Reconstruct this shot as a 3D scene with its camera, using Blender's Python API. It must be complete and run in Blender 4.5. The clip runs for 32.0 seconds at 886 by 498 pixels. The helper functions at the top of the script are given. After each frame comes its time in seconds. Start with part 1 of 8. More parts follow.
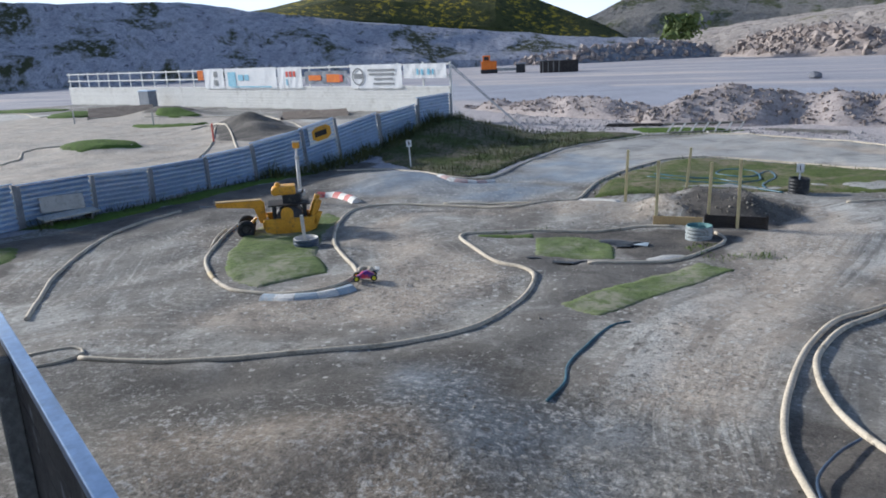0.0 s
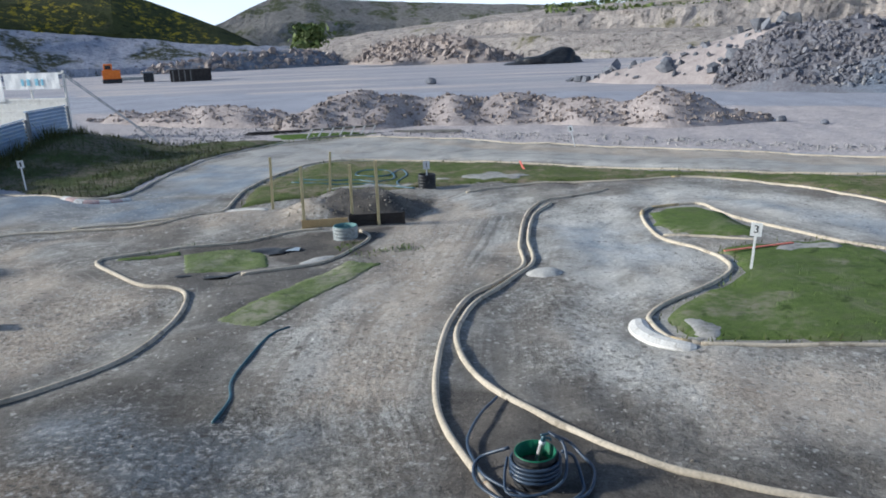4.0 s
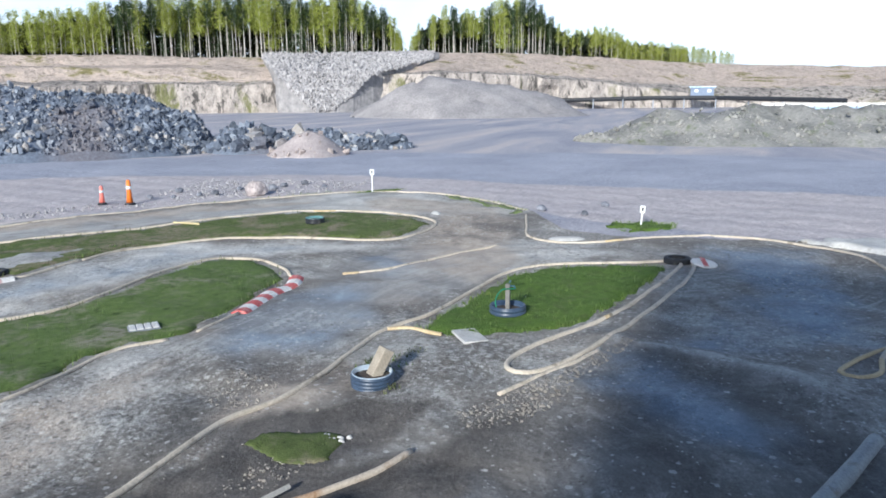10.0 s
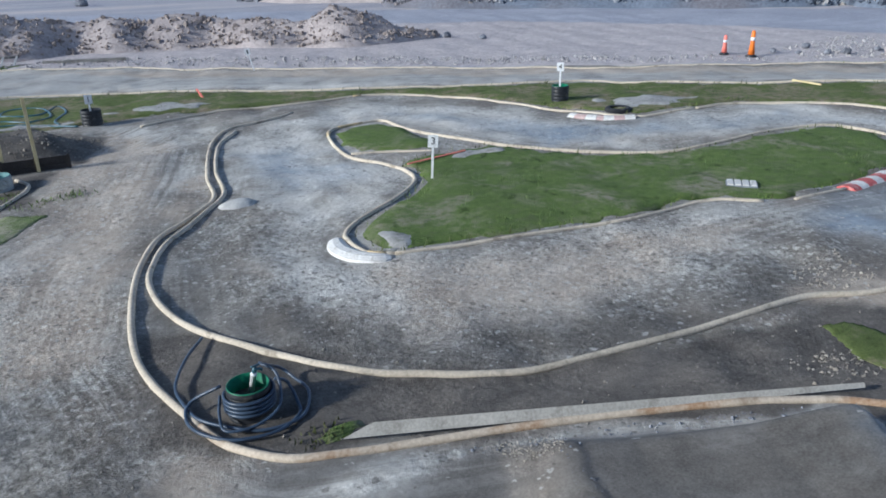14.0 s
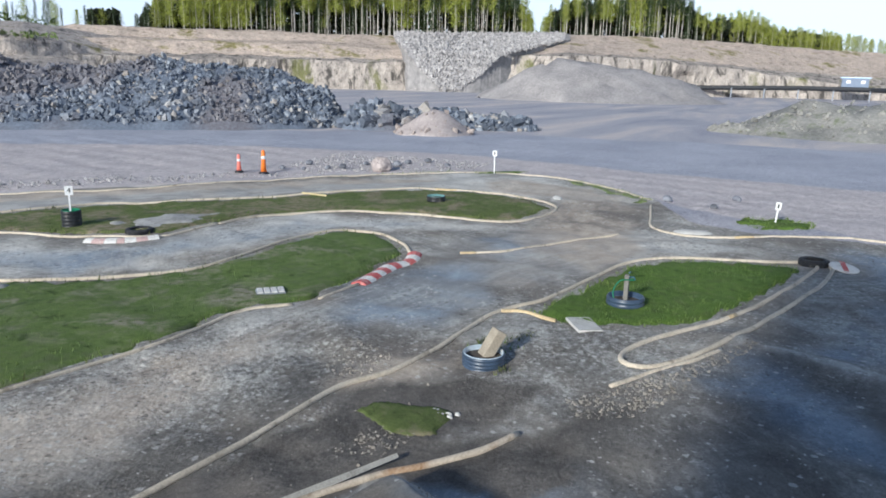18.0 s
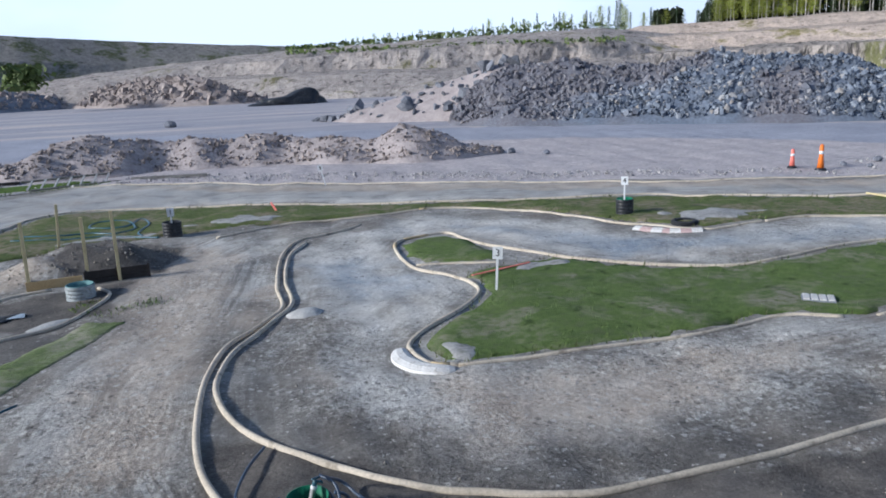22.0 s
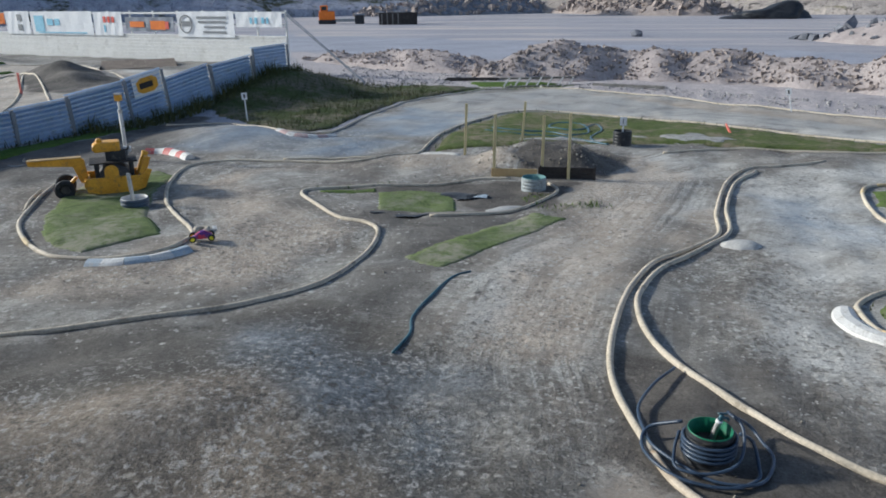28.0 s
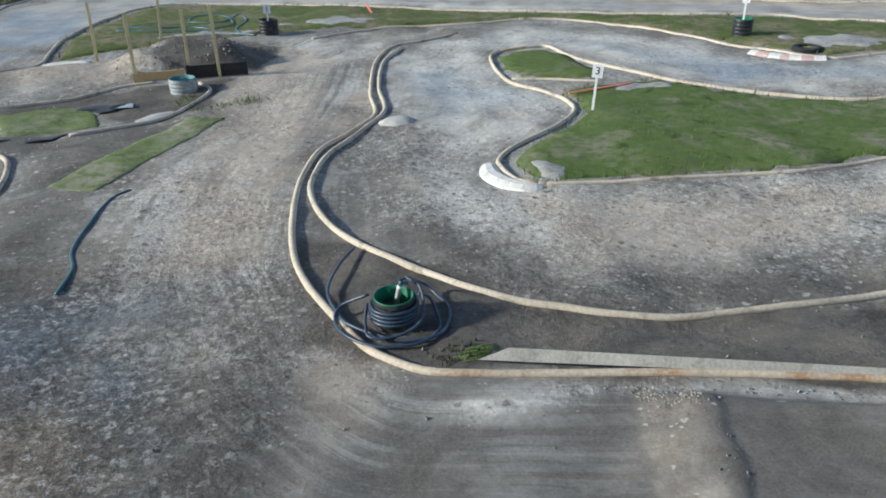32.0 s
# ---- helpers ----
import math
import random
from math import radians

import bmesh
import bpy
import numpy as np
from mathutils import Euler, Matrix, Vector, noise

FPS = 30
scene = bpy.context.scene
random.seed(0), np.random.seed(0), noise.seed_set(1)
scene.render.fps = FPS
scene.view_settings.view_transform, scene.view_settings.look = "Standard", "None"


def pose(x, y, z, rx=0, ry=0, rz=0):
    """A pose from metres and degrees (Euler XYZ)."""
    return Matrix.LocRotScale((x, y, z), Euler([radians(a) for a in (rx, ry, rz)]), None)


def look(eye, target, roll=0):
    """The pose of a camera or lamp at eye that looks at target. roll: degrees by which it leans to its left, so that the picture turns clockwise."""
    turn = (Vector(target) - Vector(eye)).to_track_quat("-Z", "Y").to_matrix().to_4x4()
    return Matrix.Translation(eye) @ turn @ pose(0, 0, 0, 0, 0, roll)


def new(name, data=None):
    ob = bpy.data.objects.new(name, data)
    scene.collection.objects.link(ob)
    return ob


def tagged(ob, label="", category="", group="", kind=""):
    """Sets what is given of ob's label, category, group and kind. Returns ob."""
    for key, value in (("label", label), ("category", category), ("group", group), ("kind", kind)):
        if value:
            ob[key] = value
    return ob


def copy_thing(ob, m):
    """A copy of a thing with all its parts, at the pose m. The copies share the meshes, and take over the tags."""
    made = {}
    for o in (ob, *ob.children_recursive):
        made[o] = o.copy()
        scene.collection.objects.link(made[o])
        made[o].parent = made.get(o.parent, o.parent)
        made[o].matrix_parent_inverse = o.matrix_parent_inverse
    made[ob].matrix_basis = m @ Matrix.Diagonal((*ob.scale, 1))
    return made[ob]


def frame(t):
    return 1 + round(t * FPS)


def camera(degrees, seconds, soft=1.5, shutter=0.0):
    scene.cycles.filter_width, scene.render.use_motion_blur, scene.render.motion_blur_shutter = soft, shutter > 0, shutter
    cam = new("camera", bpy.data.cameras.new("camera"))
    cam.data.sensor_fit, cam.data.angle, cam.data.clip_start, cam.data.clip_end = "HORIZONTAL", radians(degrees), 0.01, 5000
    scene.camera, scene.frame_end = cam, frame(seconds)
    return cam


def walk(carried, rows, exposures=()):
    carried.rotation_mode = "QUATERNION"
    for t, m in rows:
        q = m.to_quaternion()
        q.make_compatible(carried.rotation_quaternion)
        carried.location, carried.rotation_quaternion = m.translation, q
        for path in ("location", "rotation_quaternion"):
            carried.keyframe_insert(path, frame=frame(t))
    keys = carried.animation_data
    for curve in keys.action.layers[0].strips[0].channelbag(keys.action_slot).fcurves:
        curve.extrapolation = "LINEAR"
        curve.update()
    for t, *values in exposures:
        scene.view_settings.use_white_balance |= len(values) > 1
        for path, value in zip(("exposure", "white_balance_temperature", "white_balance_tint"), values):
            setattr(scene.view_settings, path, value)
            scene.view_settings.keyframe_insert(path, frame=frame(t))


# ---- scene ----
cam = camera(61.9, 32.0, soft=1.8)
# seconds, eye x, eye y, yaw, pitch, roll; the eye turns round the holder's body at a height of 4 m
EYE = 4.0
ROWS = [
    (0, -0.075, 0.167, 24.28, -15.08, -2.61),
    (0.5, -0.073, 0.168, 23.44, -15.84, -2.40),
    (1, -0.069, 0.169, 22.21, -16.09, -2.98),
    (1.5, -0.060, 0.173, 19.16, -16.79, -2.74),
    (2, -0.048, 0.177, 15.07, -16.44, -2.12),
    (2.5, -0.037, 0.179, 11.68, -16.25, -2.18),
    (3, -0.026, 0.181, 8.14, -15.54, -1.36),
    (3.5, -0.009, 0.183, 2.78, -15.22, -1.78),
    (5.5, 0.042, 0.178, -13.37, -21.47, -2.23),
    (6, 0.045, 0.177, -14.14, -26.09, -2.67),
    (6.5, 0.058, 0.174, -18.55, -33.43, -4.21),
    (7, 0.102, 0.152, -33.92, -39.23, -2.58),
    (7.5, 0.138, 0.120, -48.85, -36.87, -0.67),
    (8, 0.161, 0.086, -61.86, -29.06, 0.70),
    (8.5, 0.170, 0.067, -68.59, -22.88, 1.00),
    (9, 0.175, 0.054, -72.88, -15.39, 0.41),
    (9.5, 0.175, 0.053, -73.17, -11.91, -0.50),
    (10, 0.174, 0.056, -72.21, -11.76, -0.33),
    (10.5, 0.173, 0.060, -70.70, -12.06, -0.20),
    (11, 0.170, 0.068, -68.35, -12.42, -0.34),
    (11.5, 0.159, 0.091, -60.32, -14.42, -0.75),
    (12, 0.144, 0.113, -51.80, -16.83, -0.33),
    (12.5, 0.120, 0.139, -40.76, -20.18, -0.56),
    (13, 0.097, 0.155, -31.89, -21.85, -1.03),
    (13.5, 0.083, 0.163, -26.82, -22.33, -1.49),
    (15.5, 0.091, 0.159, -29.67, -20.68, -0.70),
    (16, 0.101, 0.153, -33.50, -19.47, -0.26),
    (16.5, 0.123, 0.135, -42.39, -19.35, 0.18),
    (17, 0.145, 0.111, -52.60, -18.20, 1.73),
    (17.5, 0.160, 0.089, -61.01, -15.00, 1.13),
    (18, 0.163, 0.083, -62.98, -13.24, 1.40),
    (18.5, 0.163, 0.082, -63.26, -11.93, 1.62),
    (19, 0.163, 0.083, -63.15, -11.56, 0.90),
    (19.5, 0.162, 0.085, -62.21, -12.06, 0.72),
    (20, 0.157, 0.094, -59.01, -12.25, 1.36),
    (20.5, 0.147, 0.108, -53.66, -12.26, 0.81),
    (21, 0.130, 0.129, -45.04, -12.42, 0.67),
    (21.5, 0.105, 0.150, -35.04, -12.43, -0.41),
    (22, 0.069, 0.170, -21.99, -13.36, -2.38),
    (22.5, 0.032, 0.180, -10.14, -13.34, -2.93),
    (23, 0.007, 0.183, -2.22, -13.45, -3.15),
    (23.5, -0.011, 0.183, 3.50, -14.26, -2.73),
    (24, -0.028, 0.181, 8.88, -14.63, -2.45),
    (24.5, -0.044, 0.178, 13.95, -14.85, -1.95),
    (26.5, -0.053, 0.175, 16.89, -17.82, -1.56),
    (27, -0.045, 0.177, 14.16, -18.38, -1.41),
    (27.5, -0.038, 0.179, 12.11, -18.37, -0.67),
    (28, -0.038, 0.179, 11.93, -18.94, -0.80),
    (28.5, -0.038, 0.179, 11.84, -18.95, -0.76),
    (29, -0.030, 0.181, 9.44, -19.27, -0.63),
    (29.5, -0.011, 0.183, 3.43, -18.52, -0.21),
    (30, 0.003, 0.183, -0.79, -18.91, -0.12),
    (30.5, 0.007, 0.183, -2.23, -19.95, -0.96),
    (31, 0.017, 0.182, -5.21, -21.01, -1.01),
    (31.5, 0.033, 0.180, -10.47, -23.97, -0.49),
    (32, 0.045, 0.177, -14.35, -27.46, -0.93),]
# seconds, exposure, white balance: temperature and tint
EXPOSURE = [(0.0, 0.39, 5150, 8), (2.0, 0.41, 5230, 7), (3.2, 0.36, 5150, 6), (6.2, 0.40, 5300, 5), (7.0, 0.52, 4940, 3), (7.5, 0.75, 4900, 3), (8.5, 0.94, 4980, 3), (9.1, 0.68, 5080, 7), (10.5, 0.58, 5080, 7), (12.0, 0.45, 4930, 6), (13.0, 0.34, 4910, 6), (16.0, 0.33, 5110, 6), (17.5, 0.36, 5180, 6), (20.0, 0.36, 5150, 6), (22.0, 0.24, 4990, 9), (24.5, 0.25, 5060, 7), (27.5, 0.26, 5230, 5), (29.0, 0.29, 5200, 5), (30.8, 0.34, 5230, 4), (32.0, 0.48, 5250, 3)]
walk(cam, [(t, pose(x, y, EYE, 90, 0, yaw) @ pose(0, 0, 0, pitch) @ pose(0, 0, 0, 0, 0, roll)) for t, x, y, yaw, pitch, roll in ROWS], EXPOSURE)

# ---- light: low evening sun from the west, hazy bright sky ----
SUN_EL, SUN_AZ = 21.0, -87.0
world = bpy.data.worlds.new("evening_sky")
scene.world = world
world.use_nodes = True
wn, wl = world.node_tree.nodes, world.node_tree.links
wn.clear()
w_out = wn.new("ShaderNodeOutputWorld")
w_bg = wn.new("ShaderNodeBackground")
w_sky = wn.new("ShaderNodeTexSky")
w_sky.sky_type = "NISHITA"
w_sky.sun_disc = False
w_sky.sun_elevation = radians(SUN_EL)
w_sky.sun_rotation = radians(SUN_AZ)
w_sky.air_density, w_sky.dust_density, w_sky.ozone_density = 1.0, 2.0, 1.0
# thin bright cloud towards the horizon, clear sky overhead
w_geo = wn.new("ShaderNodeTexCoord")
w_sep = wn.new("ShaderNodeSeparateXYZ")
wl.new(w_geo.outputs["Generated"], w_sep.inputs[0])
w_el = wn.new("ShaderNodeMapRange")
w_el.interpolation_type = "SMOOTHSTEP"
w_el.inputs["From Min"].default_value, w_el.inputs["From Max"].default_value = 0.12, 0.42
w_el.inputs["To Min"].default_value, w_el.inputs["To Max"].default_value = 1.0, 0.0
wl.new(w_sep.outputs[2], w_el.inputs["Value"])
w_map = wn.new("ShaderNodeMapping")
w_map.inputs["Scale"].default_value = (1.0, 1.0, 2.2)
w_map.inputs["Location"].default_value = (0.35, 0.2, 0.0)
w_noise = wn.new("ShaderNodeTexNoise")
w_noise.inputs["Scale"].default_value = 2.6
w_noise.inputs["Detail"].default_value = 4.0
w_ramp = wn.new("ShaderNodeMapRange")
w_ramp.inputs["From Min"].default_value, w_ramp.inputs["From Max"].default_value = 0.42, 0.55
w_ramp.inputs["To Min"].default_value, w_ramp.inputs["To Max"].default_value = 0.82, 1.0
w_fac = wn.new("ShaderNodeMath")
w_fac.operation = "MULTIPLY"
w_mix = wn.new("ShaderNodeMix")
w_mix.data_type = "RGBA"
w_mix.inputs[7].default_value = (11.2, 11.2, 11.2, 1)
wl.new(w_geo.outputs["Generated"], w_map.inputs["Vector"])
wl.new(w_map.outputs[0], w_noise.inputs["Vector"])
wl.new(w_noise.outputs[0], w_ramp.inputs["Value"])
wl.new(w_ramp.outputs[0], w_fac.inputs[0])
wl.new(w_el.outputs[0], w_fac.inputs[1])
wl.new(w_fac.outputs[0], w_mix.inputs[0])
wl.new(w_sky.outputs[0], w_mix.inputs[6])
wl.new(w_mix.outputs[2], w_bg.inputs[0])
w_bg.inputs[1].default_value = 0.078
wl.new(w_bg.outputs[0], w_out.inputs[0])
sun_data = bpy.data.lights.new("sun", "SUN")
sun_data.energy, sun_data.angle, sun_data.color = 4.2, radians(4.5), (1.0, 0.84, 0.64)
sun = new("sun", sun_data)
sa, se = radians(SUN_AZ), radians(SUN_EL)
sun.matrix_world = look((60 * math.sin(sa) * math.cos(se), 60 * math.cos(sa) * math.cos(se), 60 * math.sin(se)), (0, 0, 0))

# ---- materials ----
def nodes_of(name):
    m = bpy.data.materials.new(name)
    m.use_nodes = True
    nt = m.node_tree
    return m, nt.nodes, nt.links, nt.nodes["Principled BSDF"]


def noise_node(n, l, vec, scale, detail=4.0, rough=0.6, dist=0.0):
    t = n.new("ShaderNodeTexNoise")
    t.inputs["Scale"].default_value, t.inputs["Detail"].default_value = scale, detail
    t.inputs["Roughness"].default_value, t.inputs["Distortion"].default_value = rough, dist
    l.new(vec, t.inputs["Vector"])
    return t.outputs[0]


def ramp_node(n, l, fac, stops):
    r = n.new("ShaderNodeValToRGB")
    e = r.color_ramp.elements
    while len(e) < len(stops):
        e.new(0.5)
    for el, (p, c) in zip(e, stops):
        el.position, el.color = p, (*c, 1) if len(c) == 3 else c
    l.new(fac, r.inputs[0])
    return r.outputs[0]


def mix_node(n, l, fac, a, b, mode="MIX"):
    m = n.new("ShaderNodeMix")
    m.data_type, m.blend_type = "RGBA", mode
    for sock, val in ((0, fac), (6, a), (7, b)):
        if isinstance(val, (int, float)):
            m.inputs[sock].default_value = val
        elif isinstance(val, tuple):
            m.inputs[sock].default_value = (*val, 1)
        else:
            l.new(val, m.inputs[sock])
    return m.outputs[2]


def math_node(n, l, op, a, b=0.0):
    m = n.new("ShaderNodeMath")
    m.operation, m.use_clamp = op, True
    for i, val in enumerate((a, b)):
        if isinstance(val, (int, float)):
            m.inputs[i].default_value = val
        else:
            l.new(val, m.inputs[i])
    return m.outputs[0]


def bump_node(n, l, b, height, strength, dist):
    u = n.new("ShaderNodeBump")
    u.inputs["Strength"].default_value, u.inputs["Distance"].default_value = strength, dist
    l.new(height, u.inputs["Height"])
    l.new(u.outputs[0], b.inputs["Normal"])


def stuff_mat(name, dark, light, scale=4.0, fine=40.0, rough=0.8, metal=0.0, bump=0.3, dist=0.01, stain=None, vary=0.0, lo=0.35, hi=0.65, spec=0.3):
    """A surface with a broad and a fine variation; stain: a third colour in patches; vary: change from piece to piece."""
    m, n, l, b = nodes_of(name)
    vec = n.new("ShaderNodeTexCoord").outputs["Object"]
    broad = noise_node(n, l, vec, scale, 5.0)
    grain = noise_node(n, l, vec, fine, 3.0)
    col = ramp_node(n, l, broad, ((lo, dark), (hi, light)))
    col = mix_node(n, l, 0.35, col, ramp_node(n, l, grain, ((0.3, tuple(c * 0.55 for c in dark)), (0.7, tuple(min(1, c * 1.25) for c in light)))))
    if stain:
        patch = noise_node(n, l, vec, scale * 2.3, 6.0, 0.7)
        col = mix_node(n, l, ramp_node(n, l, patch, ((0.55, (0, 0, 0)), (0.66, (0.8, 0.8, 0.8)))), col, stain)
    if vary:
        rnd = n.new("ShaderNodeObjectInfo").outputs["Random"]
        isl = n.new("ShaderNodeNewGeometry").outputs["Random Per Island"]
        hs = n.new("ShaderNodeHueSaturation")
        both = math_node(n, l, "ADD", math_node(n, l, "MULTIPLY", rnd, 0.5), math_node(n, l, "MULTIPLY", isl, 0.5))
        v = n.new("ShaderNodeMapRange")
        v.inputs["To Min"].default_value, v.inputs["To Max"].default_value = 1 - vary, 1 + vary
        l.new(both, v.inputs["Value"])
        l.new(v.outputs[0], hs.inputs["Value"])
        l.new(col, hs.inputs["Color"])
        col = hs.outputs[0]
    l.new(col, b.inputs["Base Color"])
    b.inputs["Roughness"].default_value, b.inputs["Metallic"].default_value = rough, metal
    b.inputs["Specular IOR Level"].default_value = spec
    if bump:
        bump_node(n, l, b, grain, bump, dist)
    return m


def ground_mat():
    """Raked clay of the track, gravel, haul road and quarry floor, blended by the zones of the sheet."""
    m, n, l, b = nodes_of("track_and_quarry_ground")
    vec = n.new("ShaderNodeTexCoord").outputs["Object"]
    zone = n.new("ShaderNodeAttribute")
    zone.attribute_name = "zone"
    sep = n.new("ShaderNodeSeparateColor")
    l.new(zone.outputs["Color"], sep.inputs[0])
    big = noise_node(n, l, vec, 0.22, 6.0, 0.62, 0.4)
    mid = noise_node(n, l, vec, 1.1, 8.0, 0.68, 0.3)
    fine = noise_node(n, l, vec, 9.0, 6.0, 0.7)
    grit = noise_node(n, l, vec, 45.0, 3.0, 0.7)
    soil = n.new("ShaderNodeAttribute")
    soil.attribute_name = "soil"
    ssep = n.new("ShaderNodeSeparateColor")
    l.new(soil.outputs["Color"], ssep.inputs[0])
    damp_shade_z, pale_z, packed_z, near_dark_z = ssep.outputs[0], ssep.outputs[1], ssep.outputs[2], soil.outputs["Alpha"]
    tint = n.new("ShaderNodeAttribute")
    tint.attribute_name = "tint"
    tsep = n.new("ShaderNodeSeparateColor")
    l.new(tint.outputs["Color"], tsep.inputs[0])
    rug_z, sky_tint_z, tan_z, driven_z = tsep.outputs[0], tsep.outputs[1], tsep.outputs[2], tint.outputs["Alpha"]

    def grey(v):
        return (v, v, v)

    def times(a, c):
        return math_node(n, l, "MULTIPLY", a, c)
    # raked clay with brown damp patches and dry pale ones
    clay = ramp_node(n, l, big, ((0.36, (0.150, 0.138, 0.120)), (0.50, (0.250, 0.236, 0.210)), (0.64, (0.365, 0.350, 0.318))))
    mottle = noise_node(n, l, vec, 0.8, 9.0, 0.70, 0.6)
    clay = mix_node(n, l, ramp_node(n, l, mottle, ((0.40, grey(0.75)), (0.48, grey(0)))), clay, (0.145, 0.125, 0.105))
    clay = mix_node(n, l, ramp_node(n, l, mottle, ((0.53, grey(0)), (0.62, grey(0.6)))), clay, (0.50, 0.485, 0.445))
    # dry pale stretches
    clay = mix_node(n, l, times(pale_z, ramp_node(n, l, mottle, ((0.36, grey(0.45)), (0.52, grey(0.95))))), clay, ramp_node(n, l, mid, ((0.35, (0.52, 0.50, 0.455)), (0.65, (0.74, 0.72, 0.67)))))
    # packed smooth clay
    clay = mix_node(n, l, times(packed_z, 0.7), clay, ramp_node(n, l, mottle, ((0.36, (0.225, 0.222, 0.218)), (0.62, (0.385, 0.38, 0.37)))))
    # flakes of dry clay and pits between them
    rugged = noise_node(n, l, vec, 0.5, 5.0, 0.65, 0.3)
    rug = math_node(n, l, "SUBTRACT", math_node(n, l, "ADD", times(rug_z, ramp_node(n, l, rugged, ((0.38, grey(0.35)), (0.52, grey(1.0))))), ramp_node(n, l, rugged, ((0.44, grey(0.08)), (0.60, grey(0.75))))), times(packed_z, 0.9))
    flake = noise_node(n, l, vec, 7.0, 10.0, 0.70, 0.3)
    clay = mix_node(n, l, times(rug, ramp_node(n, l, flake, ((0.53, grey(0)), (0.56, grey(0.5))))), clay, (0.60, 0.585, 0.55))
    clay = mix_node(n, l, times(rug, ramp_node(n, l, flake, ((0.40, grey(0.75)), (0.45, grey(0))))), clay, (0.115, 0.103, 0.09))
    # wheel marks along the lanes
    lane = n.new("ShaderNodeAttribute")
    lane.attribute_name = "lane"
    spread = n.new("ShaderNodeCombineXYZ")
    wander = n.new("ShaderNodeMath")
    wander.operation = "MULTIPLY_ADD"
    wander.inputs[1].default_value = 9.0
    l.new(lane.outputs["Fac"], wander.inputs[0])
    l.new(times(noise_node(n, l, vec, 0.5, 2.0), 0.9), wander.inputs[2])
    l.new(wander.outputs[0], spread.inputs[0])
    pos = n.new("ShaderNodeSeparateXYZ")
    l.new(vec, pos.inputs[0])
    for i_ in (0, 1):
        slow = n.new("ShaderNodeMath")
        slow.operation = "MULTIPLY"
        slow.inputs[1].default_value = 0.42
        l.new(pos.outputs[i_], slow.inputs[0])
        l.new(slow.outputs[0], spread.inputs[i_ + 1])
    rut = noise_node(n, l, spread.outputs[0], 0.8, 6.0, 0.66, 0.3)
    driven = noise_node(n, l, vec, 0.20, 2.0, 0.5)
    driven = math_node(n, l, "ADD", times(driven_z, 0.9), ramp_node(n, l, driven, ((0.42, grey(0.10)), (0.62, grey(0.50)))))
    clay = mix_node(n, l, times(driven, ramp_node(n, l, rut, ((0.52, grey(0)), (0.57, grey(0.75))))), clay, (0.58, 0.565, 0.525))
    clay = mix_node(n, l, times(driven, ramp_node(n, l, rut, ((0.42, grey(0.7)), (0.47, grey(0))))), clay, (0.16, 0.147, 0.13))
    # dry tan, wet dark brown, damp blue; also painted sunlight, shadow and sky reflection
    # tan is dry clay, warmed with painted sunlight on faces towards the sun
    tan = ramp_node(n, l, noise_node(n, l, vec, 0.45, 6.0, 0.68, 0.4), ((0.52, grey(0)), (0.66, grey(0.30))))
    tan = math_node(n, l, "MAXIMUM", tan, times(tan_z, ramp_node(n, l, mottle, ((0.38, grey(0.50)), (0.56, grey(0.85))))))
    clay = mix_node(n, l, tan, clay, ramp_node(n, l, mid, ((0.36, (0.36, 0.295, 0.23)), (0.62, (0.54, 0.46, 0.37)))))
    brown = ramp_node(n, l, noise_node(n, l, vec, 0.31, 7.0, 0.70, 0.3), ((0.40, grey(0.7)), (0.50, grey(0))))
    clay = mix_node(n, l, times(brown, math_node(n, l, "SUBTRACT", 1.0, math_node(n, l, "MAXIMUM", pale_z, driven_z))), clay, (0.13, 0.112, 0.095))
    # wet clay, and painted shadow beside the jump and the stand
    clay = mix_node(n, l, times(damp_shade_z, ramp_node(n, l, mottle, ((0.40, grey(0.95)), (0.60, grey(0.60))))), clay, ramp_node(n, l, mid, ((0.36, (0.056, 0.050, 0.044)), (0.64, (0.128, 0.117, 0.104)))))
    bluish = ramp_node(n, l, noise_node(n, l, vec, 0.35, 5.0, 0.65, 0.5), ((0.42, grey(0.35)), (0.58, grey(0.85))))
    clay = mix_node(n, l, times(bluish, sky_tint_z), clay, ramp_node(n, l, mid, ((0.36, (0.165, 0.215, 0.285)), (0.64, (0.33, 0.395, 0.475)))))
    # separate chips, clods and pits, cell by cell
    shift = n.new("ShaderNodeVectorMath")
    shift.operation = "MULTIPLY_ADD"
    wobble = n.new("ShaderNodeTexNoise")
    wobble.inputs["Scale"].default_value, wobble.inputs["Detail"].default_value = 16.0, 3.0
    l.new(vec, wobble.inputs["Vector"])
    l.new(wobble.outputs["Color"], shift.inputs[0])
    shift.inputs[1].default_value = (0.09, 0.09, 0.0)
    l.new(vec, shift.inputs[2])
    for cells in (9.0, 20.0):
        cell = n.new("ShaderNodeTexVoronoi")
        cell.inputs["Scale"].default_value = cells
        l.new(shift.outputs[0], cell.inputs["Vector"])
        csep = n.new("ShaderNodeSeparateColor")
        l.new(cell.outputs["Color"], csep.inputs[0])
        core = ramp_node(n, l, cell.outputs["Distance"], ((0.30, grey(1)), (0.42, grey(0))))
        few = times(math_node(n, l, "ADD", times(rug, 0.22), 0.05), math_node(n, l, "SUBTRACT", 1.0, math_node(n, l, "MAXIMUM", packed_z, times(damp_shade_z, 0.7))))
        light = times(core, math_node(n, l, "GREATER_THAN", csep.outputs[0], math_node(n, l, "SUBTRACT", 1.0, few)))
        clay = mix_node(n, l, times(light, 0.62), clay, (0.60, 0.585, 0.545))
